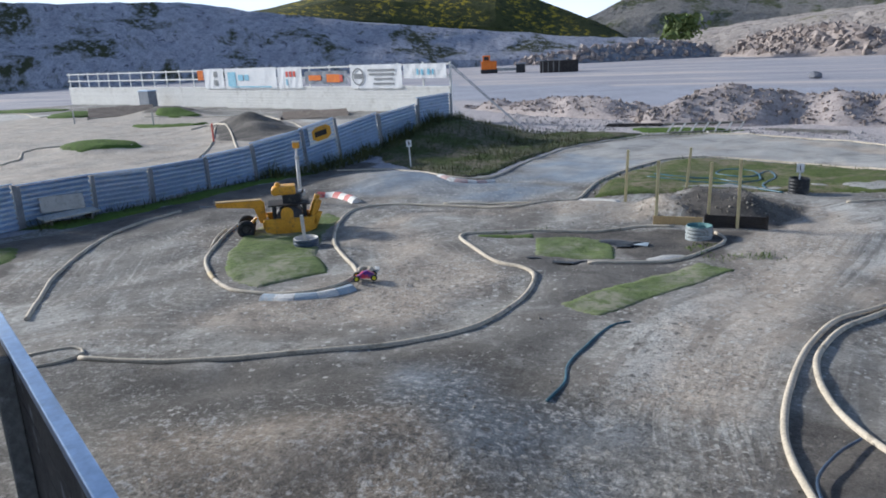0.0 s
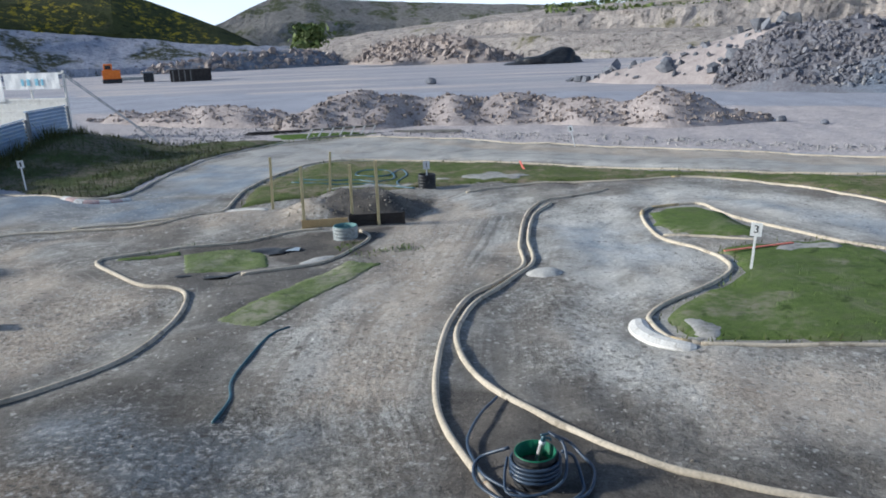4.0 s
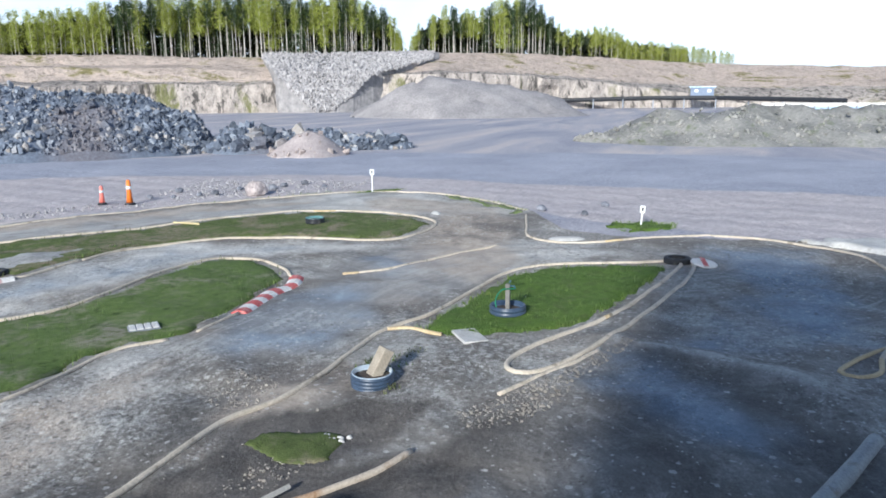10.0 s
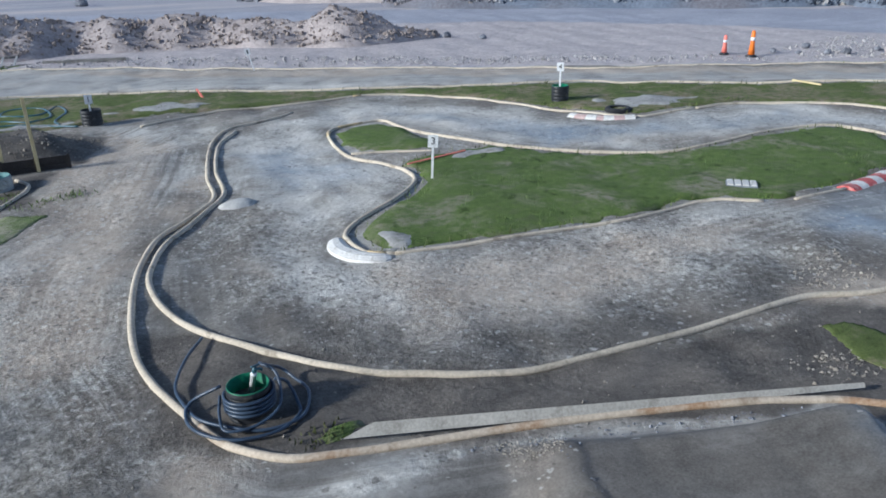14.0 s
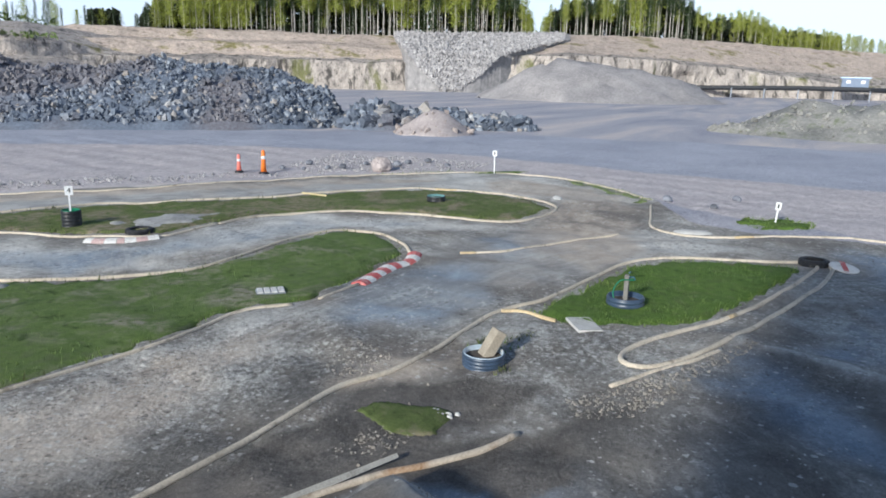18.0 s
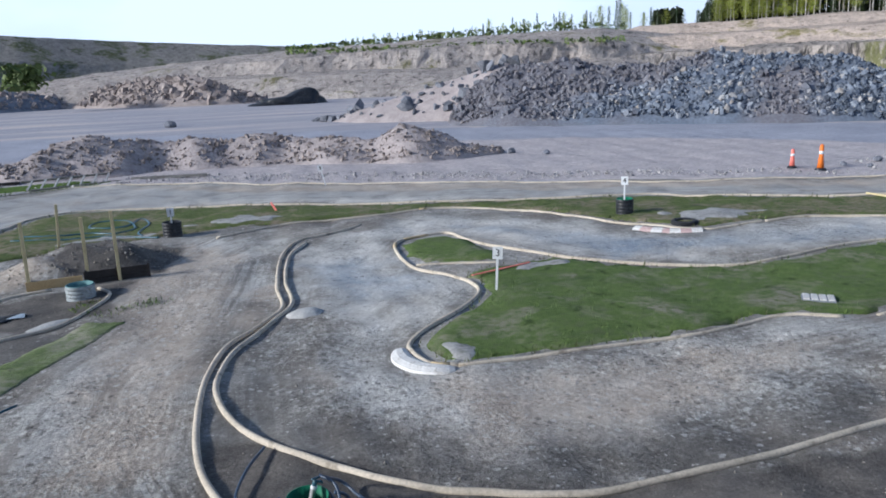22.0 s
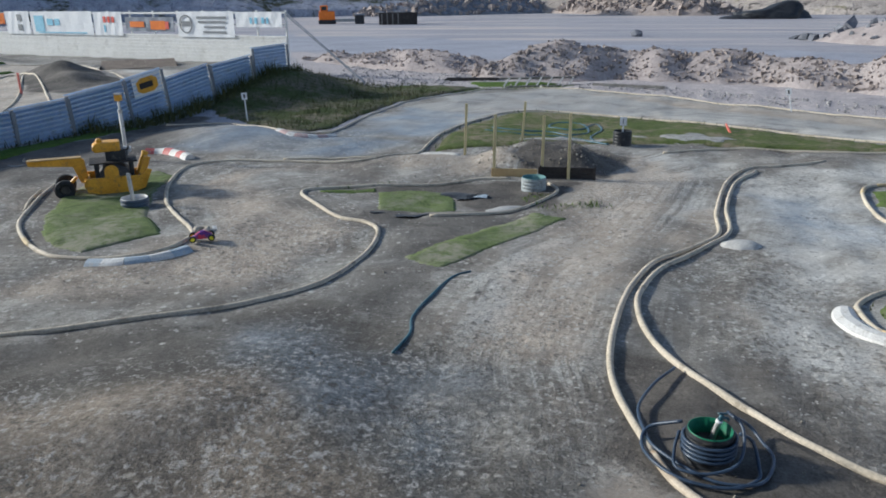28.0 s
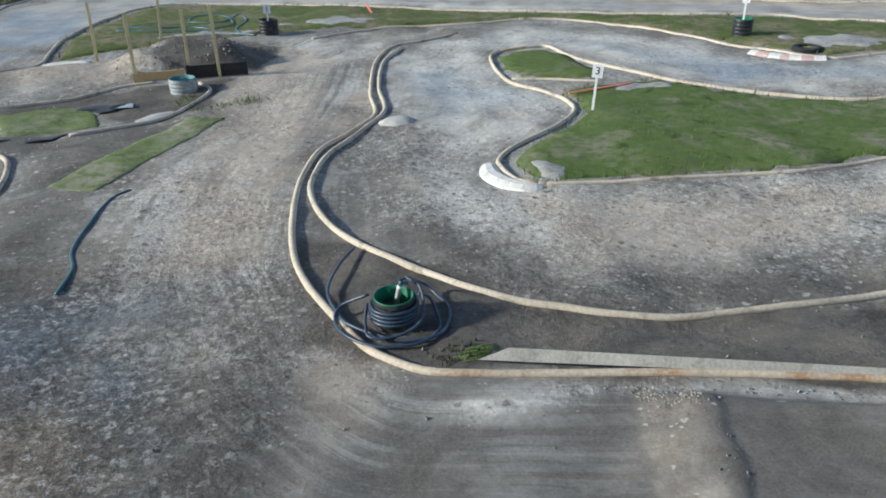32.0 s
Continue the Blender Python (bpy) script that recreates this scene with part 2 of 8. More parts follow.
        pit = times(core, math_node(n, l, "LESS_THAN", csep.outputs[1], math_node(n, l, "MULTIPLY", few, 0.7)))
        clay = mix_node(n, l, times(pit, 0.6), clay, (0.075, 0.066, 0.056))
    # darker, crumbly ground below the stand
    clay = mix_node(n, l, times(near_dark_z, 0.9), clay, (0.50, 0.475, 0.44), "MULTIPLY")
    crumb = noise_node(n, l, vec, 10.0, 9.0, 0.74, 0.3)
    near_crumb = times(near_dark_z, ramp_node(n, l, rugged, ((0.40, grey(0.2)), (0.54, grey(1.0)))))
    clay = mix_node(n, l, times(near_crumb, ramp_node(n, l, crumb, ((0.54, grey(0)), (0.58, grey(0.8))))), clay, (0.45, 0.44, 0.425))
    clay = mix_node(n, l, times(near_crumb, ramp_node(n, l, crumb, ((0.41, grey(0.85)), (0.46, grey(0))))), clay, (0.055, 0.05, 0.045))
    # bare brown earth
    earth = ramp_node(n, l, mid, ((0.36, (0.045, 0.039, 0.034)), (0.62, (0.150, 0.132, 0.113))))
    # crushed stone
    vor = n.new("ShaderNodeTexVoronoi")
    vor.inputs["Scale"].default_value = 7.0
    l.new(vec, vor.inputs["Vector"])
    stones = ramp_node(n, l, vor.outputs["Color"], ((0.1, (0.30, 0.28, 0.295)), (0.9, (0.66, 0.60, 0.60))))
    gravel = mix_node(n, l, 0.55, stones, ramp_node(n, l, mid, ((0.35, (0.44, 0.39, 0.385)), (0.65, (0.62, 0.56, 0.55)))))
    # haul road, bluish crushed rock with paler wheel lanes
    road = ramp_node(n, l, big, ((0.38, (0.33, 0.345, 0.43)), (0.62, (0.46, 0.475, 0.56))))
    road = mix_node(n, l, 0.35, road, ramp_node(n, l, fine, ((0.35, (0.20, 0.20, 0.225)), (0.65, (0.50, 0.50, 0.53)))))
    # quarry floor: broad streaks
    smap = n.new("ShaderNodeMapping")
    smap.inputs["Scale"].default_value = (0.03, 0.16, 1.0)
    smap.inputs["Rotation"].default_value = (0, 0, radians(-20))
    l.new(vec, smap.inputs["Vector"])
    streak = noise_node(n, l, smap.outputs[0], 1.0, 6.0, 0.65, 0.6)
    floor_c = ramp_node(n, l, streak, ((0.34, (0.25, 0.26, 0.345)), (0.5, (0.42, 0.405, 0.455)), (0.64, (0.68, 0.595, 0.54))))
    floor_c = mix_node(n, l, 0.25, floor_c, ramp_node(n, l, fine, ((0.35, (0.26, 0.25, 0.26)), (0.65, (0.60, 0.58, 0.56)))))

    def edge(out, lo=0.36, hi=0.64):
        wob = math_node(n, l, "ADD", out, math_node(n, l, "MULTIPLY", math_node(n, l, "SUBTRACT", fine, 0.32), 0.5))
        wob = math_node(n, l, "SUBTRACT", wob, 0.09)
        return ramp_node(n, l, wob, ((lo, (0, 0, 0)), (hi, (1, 1, 1))))
    col = mix_node(n, l, edge(sep.outputs[1]), floor_c, gravel)
    col = mix_node(n, l, edge(sep.outputs[2]), col, road)
    col = mix_node(n, l, edge(sep.outputs[0]), col, clay)
    col = mix_node(n, l, edge(zone.outputs["Alpha"]), col, earth)
    col = mix_node(n, l, 0.15, col, ramp_node(n, l, grit, ((0.3, (0.07, 0.065, 0.06)), (0.72, (0.5, 0.48, 0.45)))))
    # crumbs, small stones and pits: crisp light and dark specks at two sizes
    for size_, low_, high_, keep_ in ((26.0, 0.70, 1.30, 0.22), (9.0, 0.78, 1.22, 0.35)):
        speck = noise_node(n, l, vec, size_, 9.0, 0.74, 0.2)
        gain = n.new("ShaderNodeMapRange")
        gain.inputs["From Min"].default_value, gain.inputs["From Max"].default_value = 0.38, 0.62
        gain.inputs["To Min"].default_value, gain.inputs["To Max"].default_value = low_, high_
        l.new(speck, gain.inputs["Value"])
        calm = n.new("ShaderNodeMix")
        calm.inputs[3].default_value = 1.0
        l.new(math_node(n, l, "SUBTRACT", 1.0 - keep_, math_node(n, l, "SUBTRACT", math_node(n, l, "ADD", times(math_node(n, l, "MAXIMUM", rug, near_dark_z), 0.4), ramp_node(n, l, rut, ((0.46, grey(0)), (0.56, grey(0.45))))), packed_z)), calm.inputs[0])
        l.new(gain.outputs[0], calm.inputs[2])
        col = mix_node(n, l, 1.0, col, calm.outputs[0], "MULTIPLY")
    l.new(col, b.inputs["Base Color"])
    b.inputs["Roughness"].default_value = 0.86
    b.inputs["Specular IOR Level"].default_value = 0.25
    h = math_node(n, l, "ADD", math_node(n, l, "MULTIPLY", fine, 0.7), math_node(n, l, "MULTIPLY", grit, 0.3))
    h = math_node(n, l, 'ADD', math_node(n, l, 'MULTIPLY', h, 0.20), math_node(n, l, 'MULTIPLY', mid, 0.50))
    h = math_node(n, l, 'ADD', h, math_node(n, l, 'MULTIPLY', flake, 0.24))
    bump_node(n, l, b, h, 0.9, 0.16)
    relief = n.new("ShaderNodeMath")
    relief.operation = "MULTIPLY_ADD"
    relief.inputs[1].default_value, relief.inputs[2].default_value = 0.75, 0.22
    l.new(rug, relief.inputs[0])
    l.new(relief.outputs[0], b.inputs["Normal"].links[0].from_node.inputs["Strength"])
    return m


def turf_mat(name, dark, light, bare, amount, scale=1.2):
    m, n, l, b = nodes_of(name)
    vec = n.new("ShaderNodeTexCoord").outputs["Object"]
    broad = noise_node(n, l, vec, scale * 0.6, 6.0, 0.65, 0.5)
    mid = noise_node(n, l, vec, scale * 4, 6.0, 0.7)
    fine = noise_node(n, l, vec, 55.0, 3.0, 0.7)
    col = ramp_node(n, l, mid, ((0.33, dark), (0.66, light)))
    col = mix_node(n, l, 0.45, col, ramp_node(n, l, fine, ((0.32, tuple(c * 0.5 for c in dark)), (0.7, tuple(c * 1.5 for c in light)))))
    clump = noise_node(n, l, vec, scale * 1.9, 7.0, 0.75, 0.8)
    col = mix_node(n, l, ramp_node(n, l, clump, ((0.52, (0, 0, 0)), (0.60, (0.3, 0.3, 0.3)))), col, tuple(c * 0.42 for c in bare))
    col = mix_node(n, l, ramp_node(n, l, clump, ((0.36, (0.7, 0.7, 0.7)), (0.44, (0, 0, 0)))), col, tuple(c * 0.5 for c in dark))
    worn = math_node(n, l, "MULTIPLY", ramp_node(n, l, broad, ((0.56 - amount, (0, 0, 0)), (0.70 - amount, (1, 1, 1)))), ramp_node(n, l, mid, ((0.40, (0.1, 0.1, 0.1)), (0.55, (1, 1, 1)))))
    col = mix_node(n, l, worn, col, bare)
    straw = noise_node(n, l, vec, scale * 0.9, 8.0, 0.75, 0.4)
    col = mix_node(n, l, ramp_node(n, l, straw, ((0.54, (0, 0, 0)), (0.66, (0.55, 0.55, 0.55)))), col, tuple(0.5 * (a + c) for a, c in zip(light, bare)))
    l.new(col, b.inputs["Base Color"])
    b.inputs["Roughness"].default_value = 0.9
    b.inputs["Specular IOR Level"].default_value = 0.15
    bump_node(n, l, b, fine, 0.7, 0.03)
    return m


GROUND = ground_mat()
TURF = turf_mat("worn_green_turf", (0.060, 0.102, 0.026), (0.158, 0.212, 0.060), (0.27, 0.25, 0.19), 0.05)
BANK = turf_mat("rough_bank_grass", (0.036, 0.054, 0.017), (0.098, 0.125, 0.042), (0.18, 0.155, 0.12), 0.13)
TURF_DRY = turf_mat("faded_turf_mat", (0.095, 0.135, 0.048), (0.205, 0.255, 0.098), (0.31, 0.30, 0.225), 0.10)
LUSH = turf_mat("lush_grass", (0.050, 0.095, 0.016), (0.140, 0.215, 0.040), (0.16, 0.15, 0.09), -0.04)
BLADE_D = stuff_mat("dry_bank_blades", (0.030, 0.042, 0.014), (0.105, 0.115, 0.045), 1.5, 20, 0.8, vary=0.35, bump=0)
BLADE = stuff_mat("grass_blades", (0.055, 0.095, 0.020), (0.165, 0.225, 0.050), 1.5, 20, 0.8, vary=0.35, bump=0)
PIPE = stuff_mat("dusty_cream_pipe", (0.44, 0.385, 0.30), (0.66, 0.585, 0.47), 1.3, 30, 0.7, stain=(0.24, 0.205, 0.155), bump=0.4)
PIPE_Y = stuff_mat("yellowed_pipe", (0.46, 0.36, 0.20), (0.62, 0.50, 0.30), 1.5, 30, 0.6, stain=(0.36, 0.28, 0.18), bump=0.3)
PIPE_G = stuff_mat("grey_pipe", (0.24, 0.25, 0.25), (0.40, 0.41, 0.40), 1.5, 30, 0.6, stain=(0.20, 0.18, 0.15), bump=0.3)
HOSE = stuff_mat("dark_blue_hose", (0.026, 0.042, 0.075), (0.06, 0.09, 0.145), 3, 40, 0.4, bump=0.2, spec=0.5)
HOSE_T = stuff_mat("blue_green_hose", (0.02, 0.07, 0.10), (0.05, 0.14, 0.19), 3, 40, 0.4, bump=0.2, spec=0.5)
BLACK = stuff_mat("black_plastic", (0.010, 0.012, 0.016), (0.035, 0.038, 0.045), 3, 30, 0.5, bump=0.2, stain=(0.10, 0.095, 0.085))
GREEN = stuff_mat("green_plastic", (0.015, 0.12, 0.06), (0.03, 0.20, 0.11), 3, 30, 0.5, bump=0.2)
TEAL = stuff_mat("teal_plastic", (0.08, 0.19, 0.195), (0.20, 0.34, 0.34), 3, 30, 0.5, bump=0.2)
RUBBER = stuff_mat("old_tyre_rubber", (0.012, 0.014, 0.018), (0.035, 0.037, 0.042), 4, 60, 0.75, bump=0.4, stain=(0.09, 0.085, 0.075))
WOOD = stuff_mat("pale_batten_wood", (0.50, 0.42, 0.22), (0.72, 0.62, 0.36), 2.0, 45, 0.7, bump=0.3)
PLANK = stuff_mat("yellow_plank_wood", (0.46, 0.32, 0.15), (0.62, 0.46, 0.24), 2.0, 45, 0.7, bump=0.3)
GREYWOOD = stuff_mat("weathered_grey_wood", (0.12, 0.115, 0.105), (0.26, 0.25, 0.23), 3.0, 50, 0.8, bump=0.5, stain=(0.36, 0.35, 0.33))
DARKWOOD = stuff_mat("dark_wet_wood", (0.020, 0.018, 0.018), (0.06, 0.052, 0.048), 2.5, 40, 0.7, bump=0.4)
WHITE = stuff_mat("white_sign_board", (0.70, 0.71, 0.72), (0.82, 0.83, 0.84), 3, 30, 0.5, bump=0.1)
INK = stuff_mat("black_ink", (0.012, 0.012, 0.014), (0.03, 0.03, 0.03), 5, 30, 0.6, bump=0)
RED = stuff_mat("red_kerb_paint", (0.40, 0.085, 0.085), (0.56, 0.15, 0.135), 4, 40, 0.6, stain=(0.52, 0.42, 0.38), bump=0.3)
KWHITE = stuff_mat("white_kerb_paint", (0.60, 0.58, 0.55), (0.78, 0.77, 0.74), 4, 40, 0.6, stain=(0.42, 0.39, 0.34), bump=0.3)
CEMENT = stuff_mat("pale_cement", (0.42, 0.41, 0.39), (0.62, 0.61, 0.58), 3, 40, 0.85, bump=0.5, stain=(0.33, 0.31, 0.28))
# blue of the reflected sky is put into this sheet colour
STEEL = stuff_mat("galvanised_sheet", (0.36, 0.48, 0.68), (0.52, 0.64, 0.84), 1.2, 30, 0.35, metal=0.6, bump=0.1, stain=(0.36, 0.42, 0.52), vary=0.10)
STEEL_D = stuff_mat("dull_steel", (0.16, 0.18, 0.22), (0.28, 0.30, 0.34), 2, 30, 0.5, metal=0.4, bump=0.2)
YELLOW = stuff_mat("chrome_yellow_paint", (0.60, 0.28, 0.012), (0.80, 0.42, 0.025), 2.5, 30, 0.45, bump=0.15, stain=(0.30, 0.17, 0.05), spec=0.5)
ORANGE = stuff_mat("signal_orange_paint", (0.70, 0.16, 0.015), (0.85, 0.24, 0.03), 3, 30, 0.5, bump=0.1)
PINK = stuff_mat("faded_red_plastic", (0.70, 0.16, 0.12), (0.85, 0.26, 0.20), 3, 30, 0.5, bump=0.1)
ROCK = stuff_mat("blue_grey_rubble", (0.07, 0.076, 0.098), (0.25, 0.258, 0.285), 0.8, 7, 0.85, bump=0.6, dist=0.05, vary=0.6)
ROCK_W = stuff_mat("pinkish_rubble", (0.20, 0.17, 0.16), (0.42, 0.36, 0.325), 0.8, 7, 0.85, bump=0.6, dist=0.05, vary=0.4)
RED_W = stuff_mat("worn_kerb_red", (0.46, 0.33, 0.31), (0.60, 0.44, 0.41), 4, 40, 0.7, stain=(0.62, 0.58, 0.54), bump=0.3)
BLUE_W = stuff_mat("worn_pale_blue", (0.36, 0.42, 0.48), (0.50, 0.56, 0.61), 4, 40, 0.7, stain=(0.60, 0.58, 0.55), bump=0.3)
ROCK_S = stuff_mat("pale_scree_rock", (0.20, 0.195, 0.20), (0.43, 0.41, 0.40), 0.8, 7, 0.85, bump=0.6, dist=0.05, vary=0.5)
BLOCK = stuff_mat("pale_tan_block_wood", (0.30, 0.26, 0.20), (0.44, 0.39, 0.31), 4, 45, 0.75, bump=0.4)
PARAPET = stuff_mat("old_dark_parapet_wood", (0.075, 0.065, 0.06), (0.19, 0.17, 0.15), 3.0, 50, 0.8, bump=0.5, stain=(0.45, 0.45, 0.45))
PIPE_M = stuff_mat("orange_stained_pipe", (0.36, 0.215, 0.11), (0.60, 0.525, 0.42), 0.8, 30, 0.7, stain=(0.26, 0.20, 0.14), bump=0.3, lo=0.44, hi=0.54)
TURF_B = turf_mat("browned_green_turf", (0.058, 0.086, 0.024), (0.155, 0.188, 0.058), (0.25, 0.21, 0.15), 0.10)
BARE = stuff_mat("bare_grey_clay_patch", (0.24, 0.235, 0.225), (0.46, 0.45, 0.43), 1.6, 14, 0.9, bump=0.5, stain=(0.15, 0.15, 0.12))
CLOD = stuff_mat("dry_tan_clods", (0.16, 0.143, 0.12), (0.36, 0.33, 0.285), 3, 20, 0.9, bump=0.5, vary=0.35)
STRUT = stuff_mat("blue_grey_strut_paint", (0.10, 0.12, 0.16), (0.18, 0.20, 0.25), 3, 30, 0.7, bump=0.1)
BROWN = stuff_mat("dry_brown_jump_face", (0.15, 0.118, 0.092), (0.27, 0.22, 0.175), 2.0, 40, 0.85, bump=0.5, stain=(0.34, 0.30, 0.26))
STRIPE_G = stuff_mat("pale_grey_plastic", (0.24, 0.27, 0.28), (0.38, 0.41, 0.42), 4, 40, 0.6, stain=(0.16, 0.16, 0.15), bump=0.2)
STRIPE = stuff_mat("pale_blue_plastic", (0.34, 0.42, 0.50), (0.50, 0.57, 0.63), 4, 40, 0.55, stain=(0.62, 0.60, 0.56), bump=0.2)
DRUM = stuff_mat("dark_drum_steel", (0.035, 0.035, 0.04), (0.09, 0.085, 0.085), 3, 30, 0.55, metal=0.4, bump=0.3)


# ---- building helpers ----
def part(name, bm, material, parent=None, label="", smooth=False):
    """Links a bmesh as one mesh object, under a thing or a part."""
    me = bpy.data.meshes.new(name)
    bm.to_mesh(me)
    bm.free()
    me.materials.append(material)
    if smooth:
        me.polygons.foreach_set("use_smooth", [True] * len(me.polygons))
    ob = new(name, me)
    if parent is not None:
        ob.parent = parent
    if label:
        ob["label"] = label
    return ob


def mesh_part(name, verts, faces, material, parent=None, smooth=True):
    me = bpy.data.meshes.new(name)
    me.from_pydata([tuple(v) for v in verts], [], [tuple(int(i) for i in f) for f in faces])
    me.materials.append(material)
    if smooth:
        me.polygons.foreach_set("use_smooth", [True] * len(me.polygons))
    me.update()
    ob = new(name, me)
    if parent is not None:
        ob.parent = parent
    return ob


def thing(name, m, label, category, group="", kind=""):
    e = new(name)
    e.matrix_world = m
    e.empty_display_size = 0.1
    return tagged(e, label, category, group, kind)


def box(sx, sy, sz, m=None, bevel=0.0, bm=None):
    """A box resting on z = 0 with softened edges."""
    own = bmesh.new()
    bmesh.ops.create_cube(own, size=1.0)
    bmesh.ops.transform(own, matrix=Matrix.Translation((0, 0, sz / 2)) @ Matrix.Diagonal((sx, sy, sz, 1)), verts=own.verts)
    if bevel:
        bmesh.ops.bevel(own, geom=own.edges[:], offset=bevel, segments=2, affect="EDGES", profile=0.6)
    if m is not None:
        bmesh.ops.transform(own, matrix=m, verts=own.verts)
    return merge(bm, own)


def merge(bm, own):
    if bm is None:
        return own
    me = bpy.data.meshes.new("tmp")
    own.to_mesh(me)
    own.free()
    bm.from_mesh(me)
    bpy.data.meshes.remove(me)
    return bm


def lathe(profile, seg=24, m=None, bm=None, closed=False):
    """A turned form from (radius, height) pairs."""
    own = bmesh.new()
    rings = []
    for r, z in profile:
        rings.append([own.verts.new((r * math.cos(2 * math.pi * i / seg), r * math.sin(2 * math.pi * i / seg), z)) for i in range(seg)])
    pairs = list(zip(rings, rings[1:])) + ([(rings[-1], rings[0])] if closed else [])
    for a, b in pairs:
        for i in range(seg):
            own.faces.new((a[i], a[(i + 1) % seg], b[(i + 1) % seg], b[i]))
    if not closed:
        for ring, flip in ((rings[0], True), (rings[-1], False)):
            if profile[0 if flip else -1][0] > 1e-4:
                own.faces.new(ring[::-1] if flip else ring)
    bmesh.ops.remove_doubles(own, verts=own.verts, dist=1e-5)
    bmesh.ops.recalc_face_normals(own, faces=own.faces)
    if m is not None:
        bmesh.ops.transform(own, matrix=m, verts=own.verts)
    return merge(bm, own)


def spline(pts, step=0.15, closed=False):
    """Points along a smooth curve through the given ones (any number of coordinates)."""
    p = [np.array(q, float) for q in pts]
    n = len(p)
    out = []
    for i in range(n if closed else n - 1):
        a, b = p[i], p[(i + 1) % n]
        before = p[(i - 1) % n] if closed or i > 0 else 2 * a - b
        after = p[(i + 2) % n] if closed or i + 2 < n else 2 * b - a
        k = max(2, int(np.linalg.norm(b[:2] - a[:2]) / step))
        for j in range(k):
            t = j / k
            out.append(0.5 * (2 * a + (b - before) * t + (2 * before - 5 * a + 4 * b - after) * t * t + (3 * a - before - 3 * b + after) * t ** 3))
    if not closed:
        out.append(p[-1])
    return out


def tube(path, r, seg=8, closed=False, taper=None, bm=None, ribs=0.0):
    """A round tube along 3D points."""
    own = bmesh.new() if bm is None else bm
    path = [Vector(q) for q in path]
    n = len(path)
    rings = []
    for i, q in enumerate(path):
        d = (path[(i + 1) % n] - path[i - 1]) if closed or 0 < i < n - 1 else (path[1] - path[0] if i == 0 else path[-1] - path[-2])
        d.normalize()
        side = d.cross(Vector((0, 0, 1)))
        side = side.normalized() if side.length > 1e-3 else Vector((1, 0, 0))
        up = side.cross(d)
        rr = r * (taper(i / max(1, n - 1)) if taper else 1.0) * (1 + ribs * (i % 2))
        rings.append([own.verts.new(q + side * (rr * math.cos(2 * math.pi * k / seg)) + up * (rr * math.sin(2 * math.pi * k / seg))) for k in range(seg)])
    for i in range(n if closed else n - 1):
        a, b = rings[i], rings[(i + 1) % n]
        for k in range(seg):
            own.faces.new((a[k], b[k], b[(k + 1) % seg], a[(k + 1) % seg]))
    if not closed:
        own.faces.new(rings[0])
        own.faces.new(rings[-1][::-1])
    return own


# ---- the lie of the land ----
def smooth01(t):
    t = np.clip(t, 0, 1)
    return t * t * (3 - 2 * t)


def poly_dist(x, y, poly):
    """Signed distance to a polygon, positive inside."""
    x, y = np.asarray(x, float), np.asarray(y, float)
    d2 = np.full(x.shape, 1e18)
    inside = np.zeros(x.shape, bool)
    for (x0, y0), (x1, y1) in zip(poly, poly[1:] + poly[:1]):
        ex, ey = x1 - x0, y1 - y0
        t = np.clip(((x - x0) * ex + (y - y0) * ey) / (ex * ex + ey * ey + 1e-12), 0, 1)
        d2 = np.minimum(d2, (x - x0 - t * ex) ** 2 + (y - y0 - t * ey) ** 2)
        inside ^= ((y0 > y) != (y1 > y)) & (x < (x1 - x0) * (y - y0) / (y1 - y0 + 1e-12) + x0)
    return np.where(inside, 1, -1) * np.sqrt(d2)


def bump(x, y, cx, cy, rx, ry, h, turn=0.0):
    c, s = math.cos(radians(turn)), math.sin(radians(turn))
    u, v = ((x - cx) * c + (y - cy) * s) / rx, (-(x - cx) * s + (y - cy) * c) / ry
    return h * np.exp(-(u * u + v * v) * 1.6)


def waves(x, y):
    return (0.035 * np.sin(x * 0.9 + 1.3 * np.sin(y * 0.5)) * np.cos(y * 0.8 + 0.7) + 0.02 * np.sin(2.1 * x + 1.7 * y) * np.cos(1.3 * x - 2.3 * y)
            + 0.010 * np.sin(5.3 * x + 2.0 * np.sin(3.1 * y)) * np.sin(4.7 * y + 1.1)
            + 0.62 * (0.011 * np.sin(6.1 * x + 1.9 * y + 1.6 * np.sin(2.3 * y - 1.1 * x)) + 0.009 * np.sin(7.9 * x - 4.3 * y + 1.9 * np.sin(1.7 * x + 2.9 * y)) + 0.016 * np.sin(3.3 * x - 1.2 * y + 1.4 * np.sin(1.9 * y))) * (0.6 + 0.5 * np.sin(0.9 * x + 0.4) * np.sin(0.7 * y + 1.9)))


UPPER = [(-18.6, 9), (-18.1, 12.7), (-17.8, 14.9), (-17.3, 16.5), (-17.0, 18.6), (-16.6, 20.6), (-16.0, 22.8), (-15.6, 24.5), (-15.1, 26.8), (-14.6, 29.3), (-14.2, 31.8), (-15.3, 37.0), (-45, 46.2), (-66, 53), (-90, 50), (-60, 0), (-30, -5)]
MOUND = [(-2.75, 17.05), (0.05, 17.05), (0.6, 18.6), (-0.6, 20.3), (-2.3, 19.9), (-3.1, 18.2)]


BERM = [(12.3, 1.0), (12.03, 0.41), (11.71, -0.62), (11.25, -1.52), (10.59, -2.14), (9.81, -2.25)]


